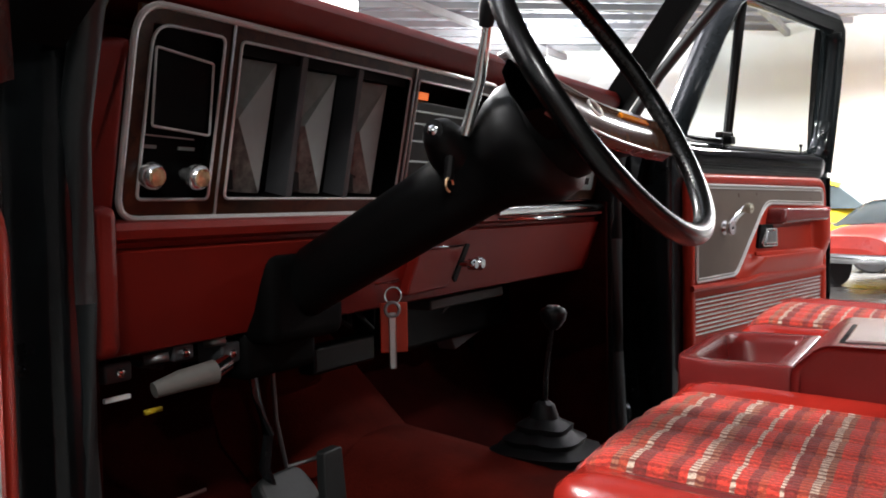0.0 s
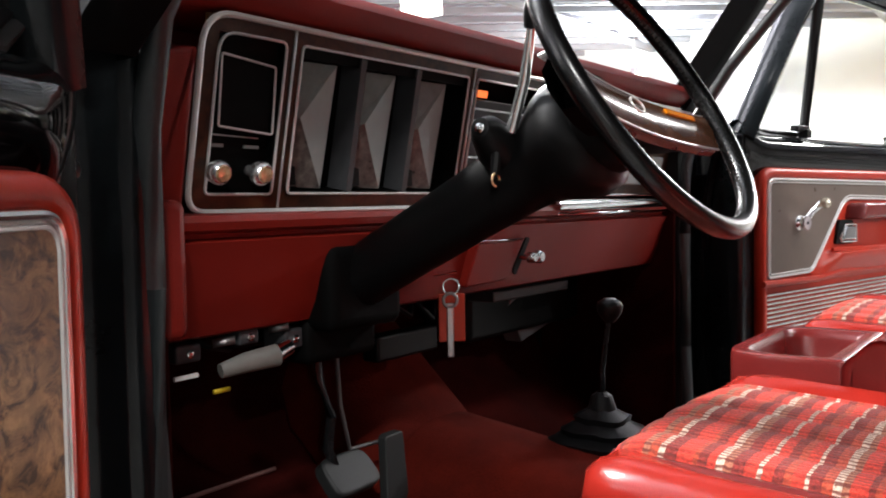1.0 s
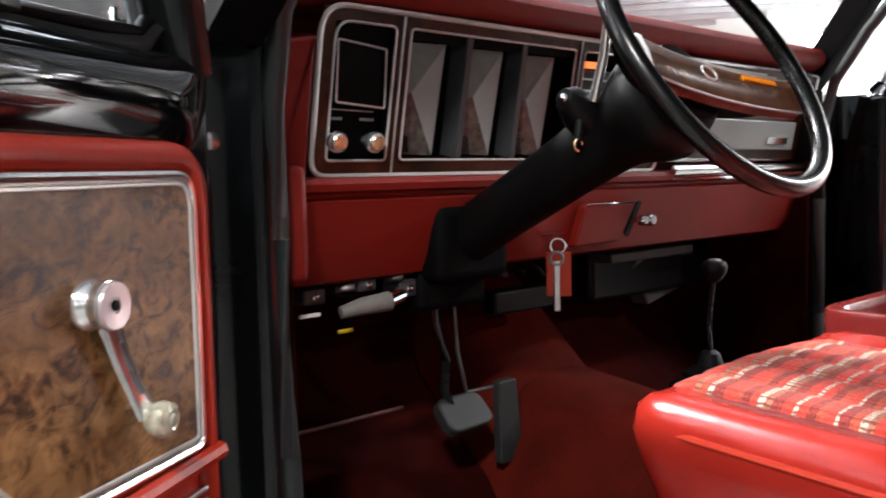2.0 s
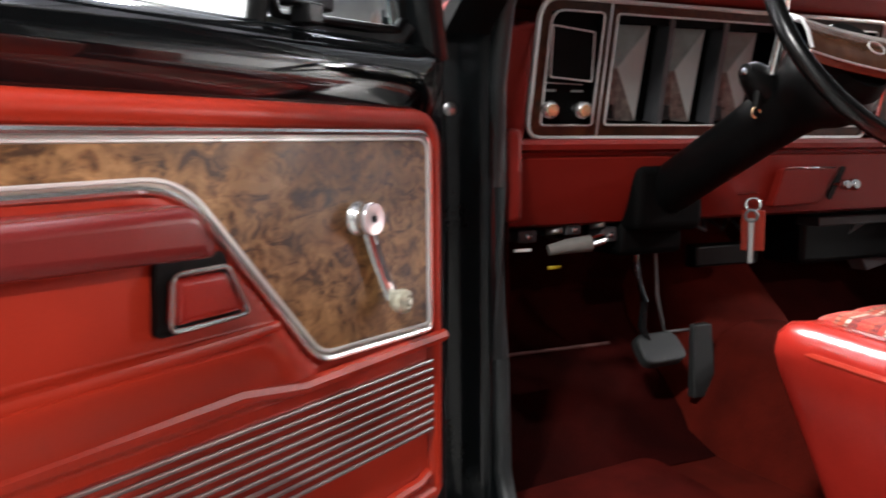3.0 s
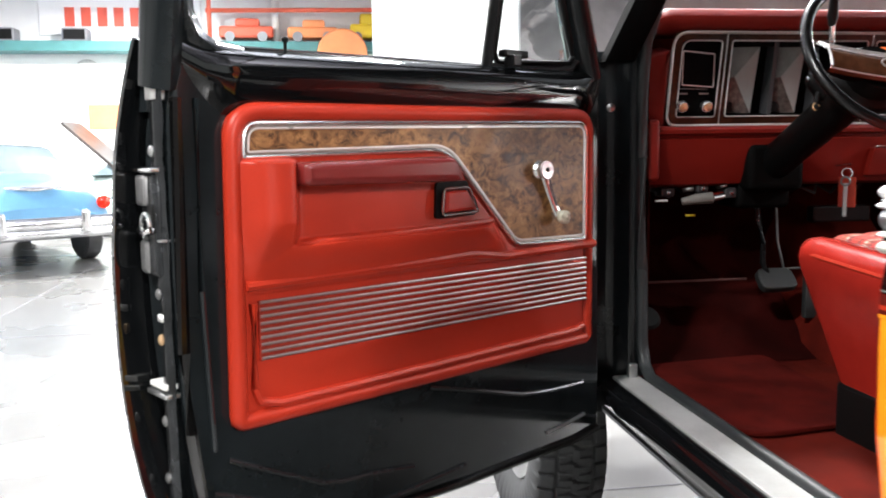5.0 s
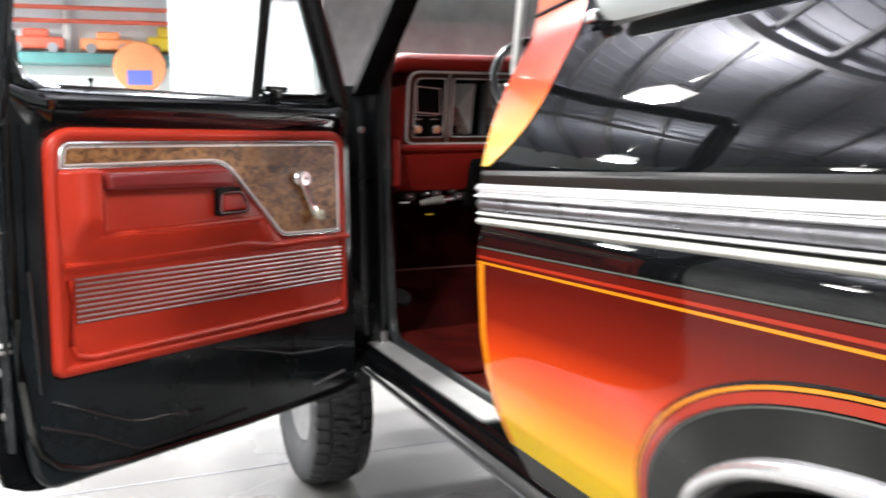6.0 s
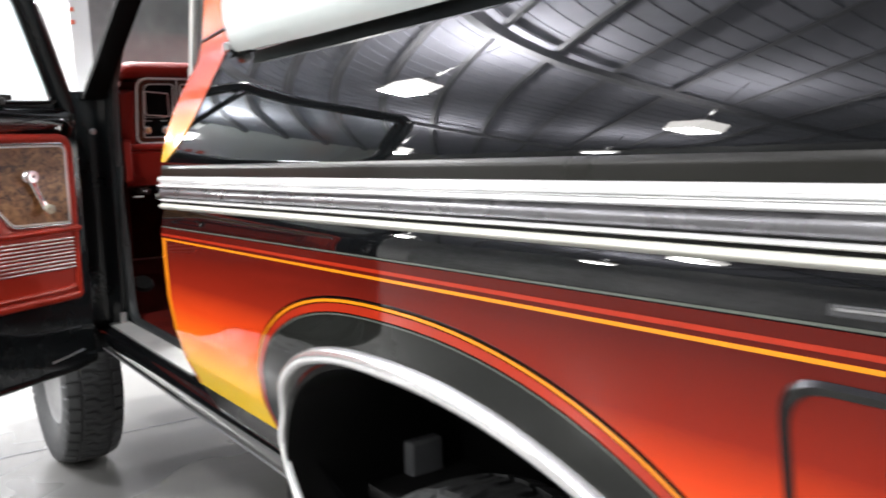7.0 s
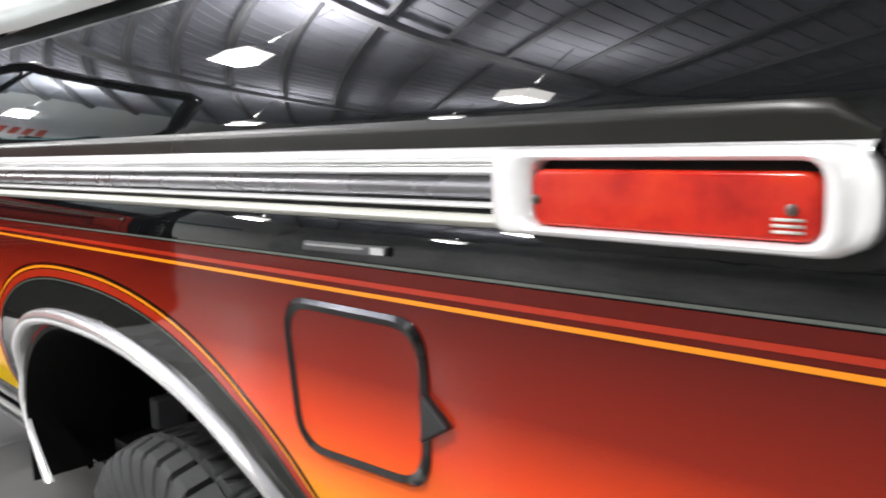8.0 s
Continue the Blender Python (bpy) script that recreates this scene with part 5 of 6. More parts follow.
part("windscreen_header", boxed((0.11, 0.20, 1.975), (0.30, W - 0.20, 2.085), 0.02), JAMB_BLACK, truck, "black header over the windscreen")
part("cowl", grid([[(x, 0.12 + (W - 0.24) * j / 8, z) for j in range(9)] for x, z in ((-0.672, 0.60), (-0.672, 1.44), (-0.66, 1.585), (-0.52, 1.60), (-0.44, 1.585))]), DEEP_BLACK, truck, "black cowl in front of the dashboard")
for flip in (False, True):
    f = at_side(flip)
    part("footwell_side", grid([[f(x, 0.262, z) for x in (-0.672, -0.4, -0.21)] for z in (0.58, 1.0, 1.60)]), DEEP_BLACK, truck)
# ---- dashboard ----
DX, DZ, DK = -0.258, 1.397, 0.2
TILT = Matrix.Translation((DX, 0, DZ)) @ Matrix(((0, 0.1961, 0.9806, 0), (1, 0, 0, 0), (0, 0.9806, -0.1961, 0), (0, 0, 0, 1)))
DP = lambda u, v, w: tuple(TILT @ Vector((u, (v - DZ) / 0.9806, w)))
D0, D1 = 0.266, W - 0.175

# padded top and red body: a section swept across the cab
SEC = [(-0.62, 1.60), (-0.50, 1.665), (-0.33, 1.690), (-0.225, 1.692), (-0.196, 1.684), (-0.186, 1.668), (-0.190, 1.652), (-0.205, 1.640), (-0.222, 1.632), (-0.290, 1.630), (-0.330, 1.625), (-0.345, 1.50), (-0.350, 1.384), (-0.252, 1.383), (-0.232, 1.380), (-0.226, 1.372), (-0.229, 1.362), (-0.248, 1.357), (-0.248, 1.351), (-0.236, 1.346), (-0.240, 1.335), (-0.252, 1.30), (-0.268, 1.25), (-0.282, 1.222), (-0.310, 1.214), (-0.36, 1.225), (-0.42, 1.26)]
rows = []
ys = [D0, D0 + 0.006, D0 + 0.02, D0 + 0.05] + [D0 + 0.05 + (D1 - D0 - 0.1) * k / 30 for k in range(1, 30)] + [D1 - 0.05, D1 - 0.03, D1 - 0.012, D1]
for y in ys:
    e = min(1, (y - D0) / 0.05)
    e2 = min(1, (D1 - y) / 0.06)
    drop = 0.035 * (1 - math.sqrt(max(0, 1 - (1 - e) ** 2)))
    back = 0.05 * (1 - math.sqrt(max(0, 1 - (1 - e2) ** 2)))
    rows.append([(x - back * 1.2 - (0.0 if z < 1.6 else 0.0), y, z - (drop if z > 1.62 else 0) + (back * 0.5 if z < 1.3 else 0)) for x, z in SEC])
bm = grid(rows)
dash = part("dashboard", bm, RED_DASH, truck, "dark red padded dashboard with wood-look instrument cluster")
# red end cheek beside the cluster
part("dash_cheek", plate(rounded([(D0 - 0.004, 1.372), (0.322, 1.372), (0.322, 1.585), (D0 - 0.004, 1.572)], [0.01, 0.004, 0.004, 0.02]), DP, -0.06, 0.012, 0.008), RED_DASH, dash, "red cheek beside the cluster")
part("dash_end", boxed((-0.30, D0 - 0.006, 1.235), (-0.205, D0 + 0.03, 1.40), 0.012), RED_DASH, dash)

# cluster plate with its openings
CL = [(0.330, 1.385), (1.200, 1.385), (1.200, 1.629), (0.330, 1.629)]
cl_out = rounded(CL, [0.030, 0.02, 0.02, 0.045], 7)
HOLES = [(0.3565, 0.468, 1.408, 1.608), (0.497, 0.894, 1.409, 1.608), (0.920, 1.180, 1.409, 1.608)]


def strip(u0, u1, v0, v1, w0, w1, mat, name="cluster_face", label=""):
    return part(name, plate([(u0, v0), (u1, v0), (u1, v1), (u0, v1)], DP, w0, w1), mat, dash, label, smooth=False)


lo, hi = 1.388, 1.626
strip(0.338, 1.197, lo, 1.4085, -0.002, 0.004, DASH_WOOD, label="wood-look cluster face")
strip(0.338, 1.197, 1.6075, hi, -0.002, 0.004, DASH_WOOD)
for u0, u1 in ((0.334, 0.357), (0.468, 0.497), (0.894, 0.920), (1.180, 1.197)):
    strip(u0, u1, 1.4085, 1.6075, -0.002, 0.004, DASH_WOOD)
part("cluster_trim", tube([DP(u, v, 0.006) for u, v in cl_out], 0.0042, 8, True), TRIM_SATIN, dash, "bright trim round the cluster")
for i, (u0, u1, v0, v1) in enumerate(HOLES):
    o = rounded([(u0, v0), (u1, v0), (u1, v1), (u0, v1)], [0.008, 0.008, 0.01 if i == 0 else 0.008, 0.028 if i == 0 else 0.008], 6)
    part("pod_trim", tube([DP(u, v, 0.005) for u, v in o], 0.0020, 8, True), TRIM_SATIN, dash, "bright pod trim")
    # deep dark pod
    bmp = bmesh.new()
    rings = [[bmp.verts.new(DP(0.5 * (u0 + u1) + (u - 0.5 * (u0 + u1)) * k, 0.5 * (v0 + v1) + (v - 0.5 * (v0 + v1)) * k, w)) for u, v in o] for k, w in ((1.0, 0.004), (1.0, -0.012 if i == 0 else -0.055))]
    for j in range(len(o)):
        bmp.faces.new((rings[0][j - 1], rings[0][j], rings[1][j], rings[1][j - 1]))
    f = bmp.faces.new(rings[1])
    bmesh.ops.triangulate(bmp, faces=[f])
    part("pod", bmp, PIT_BLACK, dash, "dark recessed instrument pod")
for u in (0.4815, 0.9075):
    part("divider", tube([DP(u, 1.389, 0.006), DP(u, 1.626, 0.006)], 0.0020, 6), TRIM_SATIN, dash)
# left pod: air vent, switch knobs and dim bars of lettering
vq = rounded([(0.362, 1.494), (0.452, 1.488), (0.446, 1.574), (0.357, 1.582)], 0.003, 2)
part("vent_trim", tube([DP(u, v, 0.012) for u, v in vq], 0.0016, 6, True), TRIM_SATIN, dash, "bright air vent frame")
part("vent_core", plate([(0.364, 1.497), (0.446, 1.492), (0.441, 1.571), (0.361, 1.577)], DP, -0.010, 0.008), PIT_BLACK, dash, smooth=False)
part("vent_rule", tube([DP(0.357, 1.482, -0.008), DP(0.446, 1.480, -0.008)], 0.0010, 6), TRIM_SATIN, dash)
for u0 in (0.364, 0.424):
    part("lettering_bar", plate([(u0, 1.466), (u0 + 0.026, 1.466), (u0 + 0.026, 1.470), (u0, 1.470)], DP, -0.011, -0.009), GAUGE_GREY, dash, smooth=False)
for u0 in (0.368, 0.438):
    part("knob", lathe([(0.008, 0), (0.008, 0.016), (0.0155, 0.018), (0.0165, 0.024), (0.0155, 0.030), (0.012, 0.034), (0.0105, 0.0335), (0.003, 0.035)], 20, m=axis_to(DP(u0, 1.437, -0.01), DP(u0, 1.437, 1.0))), BRIGHT_TRIM, dash, "bright round switch knob")
for u0 in (0.368, 0.438):
    part("knob_cap", lathe([(0.0115, 0), (0.0105, 0.0025), (0.002, 0.004)], 7, m=axis_to(DP(u0, 1.437, 0.0235), DP(u0, 1.437, 1.0))), AMBER_CAP, dash, "amber clear knob cap", smooth=False)
# gauge pod: three chambers, black right-hand walls, pale facets painted as lens reflections
for u in (0.629, 0.762):
    part("gauge_bar", plate([(u - 0.006, 1.411), (u + 0.006, 1.411), (u + 0.006, 1.606), (u - 0.006, 1.606)], DP, -0.05, 0.000), DIM_GREY, dash, smooth=False)
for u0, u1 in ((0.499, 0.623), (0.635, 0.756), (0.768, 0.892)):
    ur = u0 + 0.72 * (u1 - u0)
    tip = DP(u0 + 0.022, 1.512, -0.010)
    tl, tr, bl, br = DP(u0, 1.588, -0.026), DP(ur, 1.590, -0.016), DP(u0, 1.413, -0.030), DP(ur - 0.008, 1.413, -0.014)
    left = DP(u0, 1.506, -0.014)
    # three grey tones stand in for what the clear lens reflects
    for nm, pts, mt in (("lens_glare", (tip, br, tr), GAUGE_GREY), ("lens_glare_upper", (left, tip, tr, tl), GLARE_DULL), ("lens_glare_lower", (bl, br, tip, left), GAUGE_DARK)):
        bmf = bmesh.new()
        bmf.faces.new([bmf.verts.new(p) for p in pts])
        part(nm, bmf, mt, dash, "pale facet painted as the lens reflection" if nm == "lens_glare" else "", smooth=False)
    part("gauge_wall", plate([(ur + 0.001, 1.412), (u1, 1.412), (u1, 1.592), (ur + 0.004, 1.592)], DP, -0.052, -0.040), PIT_BLACK, dash, smooth=False)
    part("gauge_hood", plate([(u0, 1.592), (u1, 1.592), (u1, 1.606), (u0, 1.606)], DP, -0.052, -0.004), PIT_BLACK, dash, smooth=False)
    part("gauge_window", plate([(u0 + 0.004, 1.418), (u0 + 0.030, 1.418), (u0 + 0.024, 1.444), (u0 + 0.004, 1.448)], DP, -0.022, -0.012), DEEP_BLACK, dash, smooth=False)
# radio pod
part("radio", plate(rounded([(0.928, 1.43), (1.170, 1.43), (1.170, 1.575), (0.928, 1.575)], 0.006), DP, -0.05, -0.012, 0.003), BLACK_PLASTIC, dash, "black car radio")
part("radio_display", plate([(0.945, 1.578), (0.975, 1.578), (0.975, 1.590), (0.945, 1.590)], DP, -0.02, -0.008), DIAL_GLOW, dash, "orange lit indicator", smooth=False)
for i, v in enumerate((1.556, 1.535, 1.505, 1.470)):
    part("radio_trim", plate([(0.930, v), (1.166, v), (1.166, v + 0.0035), (0.930, v + 0.0035)], DP, -0.013, -0.008), CHROME, dash, smooth=False)

# passenger side: bright strip, grey vent panel
part("strip_trim", tube([(-0.226, 1.235, 1.382), (-0.222, 1.5, 1.383), (-0.226, D1 - 0.06, 1.384)], 0.011, 8, squash=(0.6, 1.0)), CHROME, dash, "bright dashboard strip")
part("strip_trim", tube([(-0.228, 1.235, 1.364), (-0.226, D1 - 0.05, 1.364)], 0.004, 6), CHROME, dash)
pv = [(1.235, 1.405), (1.88, 1.405), (1.88, 1.620), (1.235, 1.620)]
part("passenger_face", plate(rounded(pv, 0.012), DP, -0.05, 0.002, 0.004), DASH_WOOD, dash, "wood-look passenger face")
part("passenger_trim", tube([DP(u, v, 0.004) for u, v in rounded(pv, 0.012)], 0.004, 8, True), CHROME, dash)
part("glove_lid", plate(rounded([(1.30, 1.430), (1.80, 1.430), (1.80, 1.500), (1.30, 1.500)], 0.006), DP, 0.0, 0.010, 0.003), GAUGE_GREY, dash, "grey vent panel")
part("badge", plate([(1.66, 1.445), (1.76, 1.445), (1.76, 1.462), (1.66, 1.462)], DP, 0.010, 0.014, 0.001), CHROME, dash, smooth=False)
# lower panel: ash tray, choke knobs
LP = lambda u, v, w: (-0.2305 - 0.0 + (v - 1.335) * 0.35 + w, u, v)
part("ash_tray", plate(rounded([(0.935, 1.236), (1.075, 1.240), (1.088, 1.318), (0.938, 1.318)], 0.008), LP, -0.02, 0.010, 0.004), RED_DASH, dash, "red ash tray front")
part("tray_edge", tube([LP(0.94, 1.320, 0.011), LP(1.086, 1.320, 0.011)], 0.002, 6), CHROME, dash)
for u0, r in ((1.110, 0.011), (1.137, 0.013)):
    part("pull_knob", lathe([(0.005, 0), (0.005, 0.02), (r, 0.024), (r, 0.036), (r * 0.7, 0.040)], 16, m=axis_to(LP(u0, 1.282, 0), LP(u0, 1.282, 1))), CHROME, dash, "bright pull knob")
part("dark_slot", plate(rounded([(1.098, 1.255), (1.115, 1.245), (1.128, 1.320), (1.112, 1.322)], 0.006), LP, 0.0, 0.004), DEEP_BLACK, dash, smooth=False)

# ---- steering column and wheel ----
C0, C1 = Vector((-0.34, 0.650, 1.235)), Vector((0.158, 0.668, 1.494))
at_col = lambda t: C0 + (C1 - C0) * t
column = part("steering_column", tube([at_col(t) for t in (0, 0.3, 0.6, 0.68, 0.74, 0.79, 0.83, 0.87, 0.91, 0.955, 0.985)], [0.047, 0.048, 0.050, 0.052, 0.053, 0.056, 0.064, 0.076, 0.083, 0.080, 0.062], 28), COLUMN_BLACK, truck, "black steering column shroud")
part("column_base", boxed((-0.33, 0.565, 1.20), (-0.235, 0.735, 1.335), 0.02), PIT_BLACK, column, "black column base cover")
part("column_bracket", boxed((-0.42, 0.56, 1.15), (-0.28, 0.72, 1.225), 0.015), PIT_BLACK, column)
BOSS = Vector((0.022, 0.588, 1.484))
part("lever_boss", tube([at_col(0.74) + Vector((-0.004, 0.0, 0.018)), at_col(0.74) + Vector((-0.006, -0.050, 0.040)), BOSS, BOSS + Vector((0.0, -0.012, 0.002))], [0.038, 0.031, 0.022, 0.014], 16), COLUMN_BLACK, column, "black boss of the gear lever")
part("boss_cap", lathe([(0.007, 0), (0.0065, 0.003), (0.003, 0.0045)], 14, m=axis_to(BOSS + Vector((0, -0.012, 0.002)), BOSS + Vector((0.02, -0.1, 0.01)))), CHROME, column)
part("signal_lever", tube([(0.030, 0.602, 1.476), (0.034, 0.594, 1.450), (0.034, 0.592, 1.426)], 0.0065, 8), DEEP_BLACK, column, "black signal lever")
part("lever_ring", tube([(0.036 + 0.0, 0.590 + 0.0085 * math.cos(a), 1.420 + 0.0085 * math.sin(a)) for a in (2 * math.pi * k / 16 for k in range(13))], 0.0017, 6), AMBER_CAP, column)
L0, L1 = at_col(0.80) + Vector((-0.01, -0.055, 0.04)), Vector((0.10, 0.585, 1.640))
part("gear_lever", tube([L0, L0.lerp(L1, 0.4) + Vector((0.006, 0, 0)), L1], [0.0075, 0.007, 0.006], 10), BRIGHT_TRIM, column, "bright column gear lever")
part("lever_grip", tube([L0.lerp(L1, 0.78), L0.lerp(L1, 0.9), L1 + (L1 - L0) * 0.16], [0.008, 0.0125, 0.011], 10), BLACK_PLASTIC, column, "black lever grip")
WC, WR = Vector((0.212, 0.660, 1.528)), 0.2006
WN = Vector((0.8537, 0.0, 0.5208))
WU = Vector((0, 1, 0)) - WN * WN.y
WU.normalize()
WV = WN.cross(WU)
if WV.z < 0:
    WV = -WV
WM = lambda a, b, c: WC + WU * a + WV * b + WN * c
rim = part("steering_wheel", tube([WM(WR * math.cos(a), WR * math.sin(a), 0) for a in (2 * math.pi * k / 72 for k in range(72))], 0.0132, 16, True, up=tuple(WN)), RIM_BLACK, truck, "black two-spoke steering wheel with wood-look pad")
bmg = bmesh.new()
for k in range(150):
    a = 2 * math.pi * k / 150
    c, sn = math.cos(a), math.sin(a)
    tube([WM((WR - 0.0102) * c, (WR - 0.0102) * sn, -0.0085), WM((WR - 0.0134) * c, (WR - 0.0134) * sn, 0.0), WM((WR - 0.0102) * c, (WR - 0.0102) * sn, 0.0085)], 0.0007, 4, bm=bmg)
tagged(part("grip_ridge", bmg, PIT_BLACK, rim), kind="stuff")
PC, PS = math.cos(radians(-9)), math.sin(radians(-9))
padm = lambda u, v, w: tuple(WM(u * PC - v * PS, u * PS + v * PC, w - 0.026 + 0.015 * (u / 0.188) ** 2))
US = [-0.140 + 0.326 * k / 24 for k in range(25)]
# the pad's face and, above it, two narrow steps that fall back
FACE = [(-0.047, -0.016), (-0.0455, -0.003), (-0.042, 0.0005), (-0.016, 0.005), (0.006, 0.0035), (0.009, 0.001), (0.0105, -0.005), (0.0115, -0.006), (0.021, -0.008), (0.0235, -0.010), (0.025, -0.016), (0.026, -0.017), (0.035, -0.019), (0.0375, -0.021), (0.0395, -0.030)]
BACK = [(0.0395, -0.030), (0.030, -0.052), (0.0, -0.058), (-0.036, -0.050), (-0.047, -0.016)]
part("spoke", grid([[padm(u, v * (1 - 0.5 * (u / 0.188) ** 4), -0.014 + (w + 0.014) * (1 - 0.75 * (u / 0.188) ** 2)) for v, w in BACK] for u in US]), PIT_BLACK, rim, "black spoke bar")
part("horn_pad", grid([[padm(u, v, w) for v, w in FACE] for u in US]), PAD_WOOD, rim, "wood-look horn pad")
for v, w, r in ((-0.0455, -0.001, 0.0016), (0.009, 0.0015, 0.0011), (0.0235, -0.0095, 0.0012), (0.0375, -0.0205, 0.0022)):
    part("pad_edge", tube([padm(u, v, w) for u in US], r, 6), TRIM_SATIN, rim, "bright pad edge")
for k, u0 in enumerate((-0.146, -0.140, -0.134)):
    part("end_rib", tube([padm(u0 + 0.10 * (0.0395 - v) * (1 if k else 1.2), v, w + 0.001) for v, w in FACE[2 + 2 * k:]], 0.0028, 6), SATIN_ALLOY, rim, "bright rib at the pad's end")
part("emblem", tube([padm(0.002 + 0.015 * math.cos(a), -0.010 + 0.011 * math.sin(a), 0.0045) for a in (2 * math.pi * k / 20 for k in range(20))], 0.0018, 6, True), TRIM_SATIN, rim, "oval emblem ring")
# orange bar painted on the pad for a reflection in its varnish
part("pad_orange_glint", plate([(0.080, -0.006), (0.150, -0.006), (0.150, 0.002), (0.080, 0.002)], padm, 0.0035, 0.0062), ORANGE_TAPE, rim, smooth=False)
part("hub", tube([WC - WN * 0.11, WC - WN * 0.075, WC - WN * 0.05], [0.062, 0.072, 0.060], 20), PIT_BLACK, rim)

# ---- under the dashboard ----
part("under_dash", boxed((-0.60, 0.26, 1.215), (-0.36, D1 - 0.02, 1.26)), DEEP_BLACK, dash)
# toe board colour is darkened to stand for shade under the dashboard
part("firewall", grid([[(x, 0.245 + (W - 0.49) * j / 16, z) for j in range(17)] for x, z in ((-0.66, 1.42), (-0.66, 1.02), (-0.62, 0.95), (-0.36, 0.735), (-0.26, 0.708))]), TOE_SHADED, truck, "toe board lining in maroon darkened for footwell shade")
rows = []
for i in range(31):
    x = -0.40 + 1.50 * i / 30
    row = []
    for j in range(41):
        y = 0.225 + (W - 0.45) * j / 40
        d = abs(y - MID) / 0.25
        top = 0.915 - 0.02 * max(0, x) + 0.12 * max(0, -0.05 - x)
        hump = (top - 0.705) * (1 - min(1, d) ** 3.0) if d < 1 else 0
        row.append((x, y, 0.705 + hump + 0.003 * noise.noise((x * 9, y * 9, 0))))
    rows.append(row)
part("carpet", grid(rows), RED_CARPET, truck, "red carpet over floor and transmission hump")
part("hump_front", grid([[(-0.40 - 0.26 * i / 8, MID - 0.25 + 0.5 * j / 16, 0.705 + (0.237 + 0.10 * (i / 8)) * (1 - abs(j / 8 - 1) ** 3.0) + 0.15 * (i / 8)) for j in range(17)] for i in range(9)]), RED_CARPET, truck)
part("floor_mat", plate(rounded([(0.36, 0.245), (0.30, 0.62), (-0.30, 0.66), (-0.25, 0.27)], [0.11, 0.13, 0.05, 0.05]), lambda u, v, w: (u, v, 0.712 + w), 0, 0.010, 0.004), MAT_RED, truck, "worn red floor mat lying on the carpet")
part("mat_seam", tube([(-0.558, 0.28, 0.903), (-0.558, 0.45, 0.902), (-0.558, 0.74, 0.902)], 0.004, 6), MAT_EDGE, truck, "pale edge of the floor mat")

# brake and throttle
brake = part("brake_pedal", tube([(-0.38, 0.672, 1.17), (-0.372, 0.676, 1.10), (-0.352, 0.680, 1.04), (-0.372, 0.690, 0.98), (-0.375, 0.712, 0.94)], 0.010, 8, squash=(1.0, 0.7)), LATCH_STEEL, truck, "steel brake pedal arm with rubber pad")
PM = Matrix.Translation((-0.362, 0.728, 0.928)) @ Matrix.Rotation(radians(48), 4, "Y")
part("pad", plate(rounded([(-0.055, -0.038), (0.055, -0.038), (0.062, 0.034), (-0.055, 0.038)], 0.026), lambda u, v, w: tuple(PM @ Vector((v, u, w))), -0.012, 0.012, 0.006), RUBBER, brake, "grey rubber brake pad")
throttle = part("throttle_pedal", plate(rounded([(-0.032, -0.105), (0.034, -0.105), (0.026, 0.10), (-0.024, 0.10)], 0.008), lambda u, v, w: (-0.362 + w - 0.05 * v, 0.848 + u, 0.893 + v * 0.80), -0.008, 0.010, 0.004), RUBBER, truck, "grey rubber throttle pedal")
part("rod", tube([(-0.40, 0.745, 1.14), (-0.40, 0.752, 1.04), (-0.40, 0.775, 0.955), (-0.375, 0.85, 0.96)], 0.004, 6), DULL_STEEL, throttle)
part("dimmer_pad", lathe([(0.045, 0), (0.045, 0.015), (0.035, 0.03)], 16, m=axis_to((-0.46, 0.36, 0.80), (-0.2, 0.36, 1.05))), RUBBER, truck)
# under-dash fittings
rel = part("brake_release", tube([(-0.265, 0.385, 1.175), (-0.255, 0.42, 1.182), (-0.245, 0.465, 1.186)], [0.010, 0.014, 0.016], 12), RELEASE_GREY, truck, "pale brake release pull")
part("stem", tube([(-0.245, 0.462, 1.186), (-0.26, 0.50, 1.19)], 0.012, 12), CHROME, rel)
part("yellow_tag", boxed((-0.34, 0.43, 1.127), (-0.335, 0.458, 1.133)), YELLOW_PAINT, rel)
part("lettering_bar", boxed((-0.25, 0.30, 1.178), (-0.246, 0.335, 1.183)), STICKER, rel, smooth=False)
for y0, y1, z0, z1 in ((0.335, 0.375, 1.188, 1.212), (0.44, 0.475, 1.198, 1.220), (0.525, 0.56, 1.18, 1.21)):
    part("fuse_clip", boxed((-0.34, y0, z0), (-0.29, y1, z1), 0.004), DIM_GREY, dash)
    part("clip_screw", lathe([(0.006, 0), (0.006, 0.004), (0.003, 0.006)], 8, m=axis_to((-0.29, 0.5 * (y0 + y1), 0.5 * (z0 + z1)), (1, 0.4, 1.1))), CHROME, dash)
rng = random.Random(5)
for i in range(9):
    y = 0.30 + 0.075 * i
    d1, d2, d3 = (rng.uniform(-0.02, 0.02) for _ in range(3))
    part("cable", tube([(-0.36, y, 1.225), (-0.33 + d1, y + 0.03, 1.19 + d2), (-0.34, y + 0.07 + d3, 1.185), (-0.38, y + 0.11, 1.215)], 0.0045, 6), BLACK_PLASTIC if i % 3 else DIM_GREY, dash)
for y, z in ((0.345, 1.222), (0.405, 1.205), (0.505, 1.212), (0.585, 1.200)):
    part("connector", tube([(-0.305, y, z), (-0.285, y + 0.022, z + 0.004)], 0.006, 8), DULL_STEEL, dash)
part("heater_box", boxed((-0.64, 1.30, 1.06), (-0.50, D1 - 0.05, 1.22), 0.015), BLACK_PLASTIC, truck, "black heater box under the dashboard")
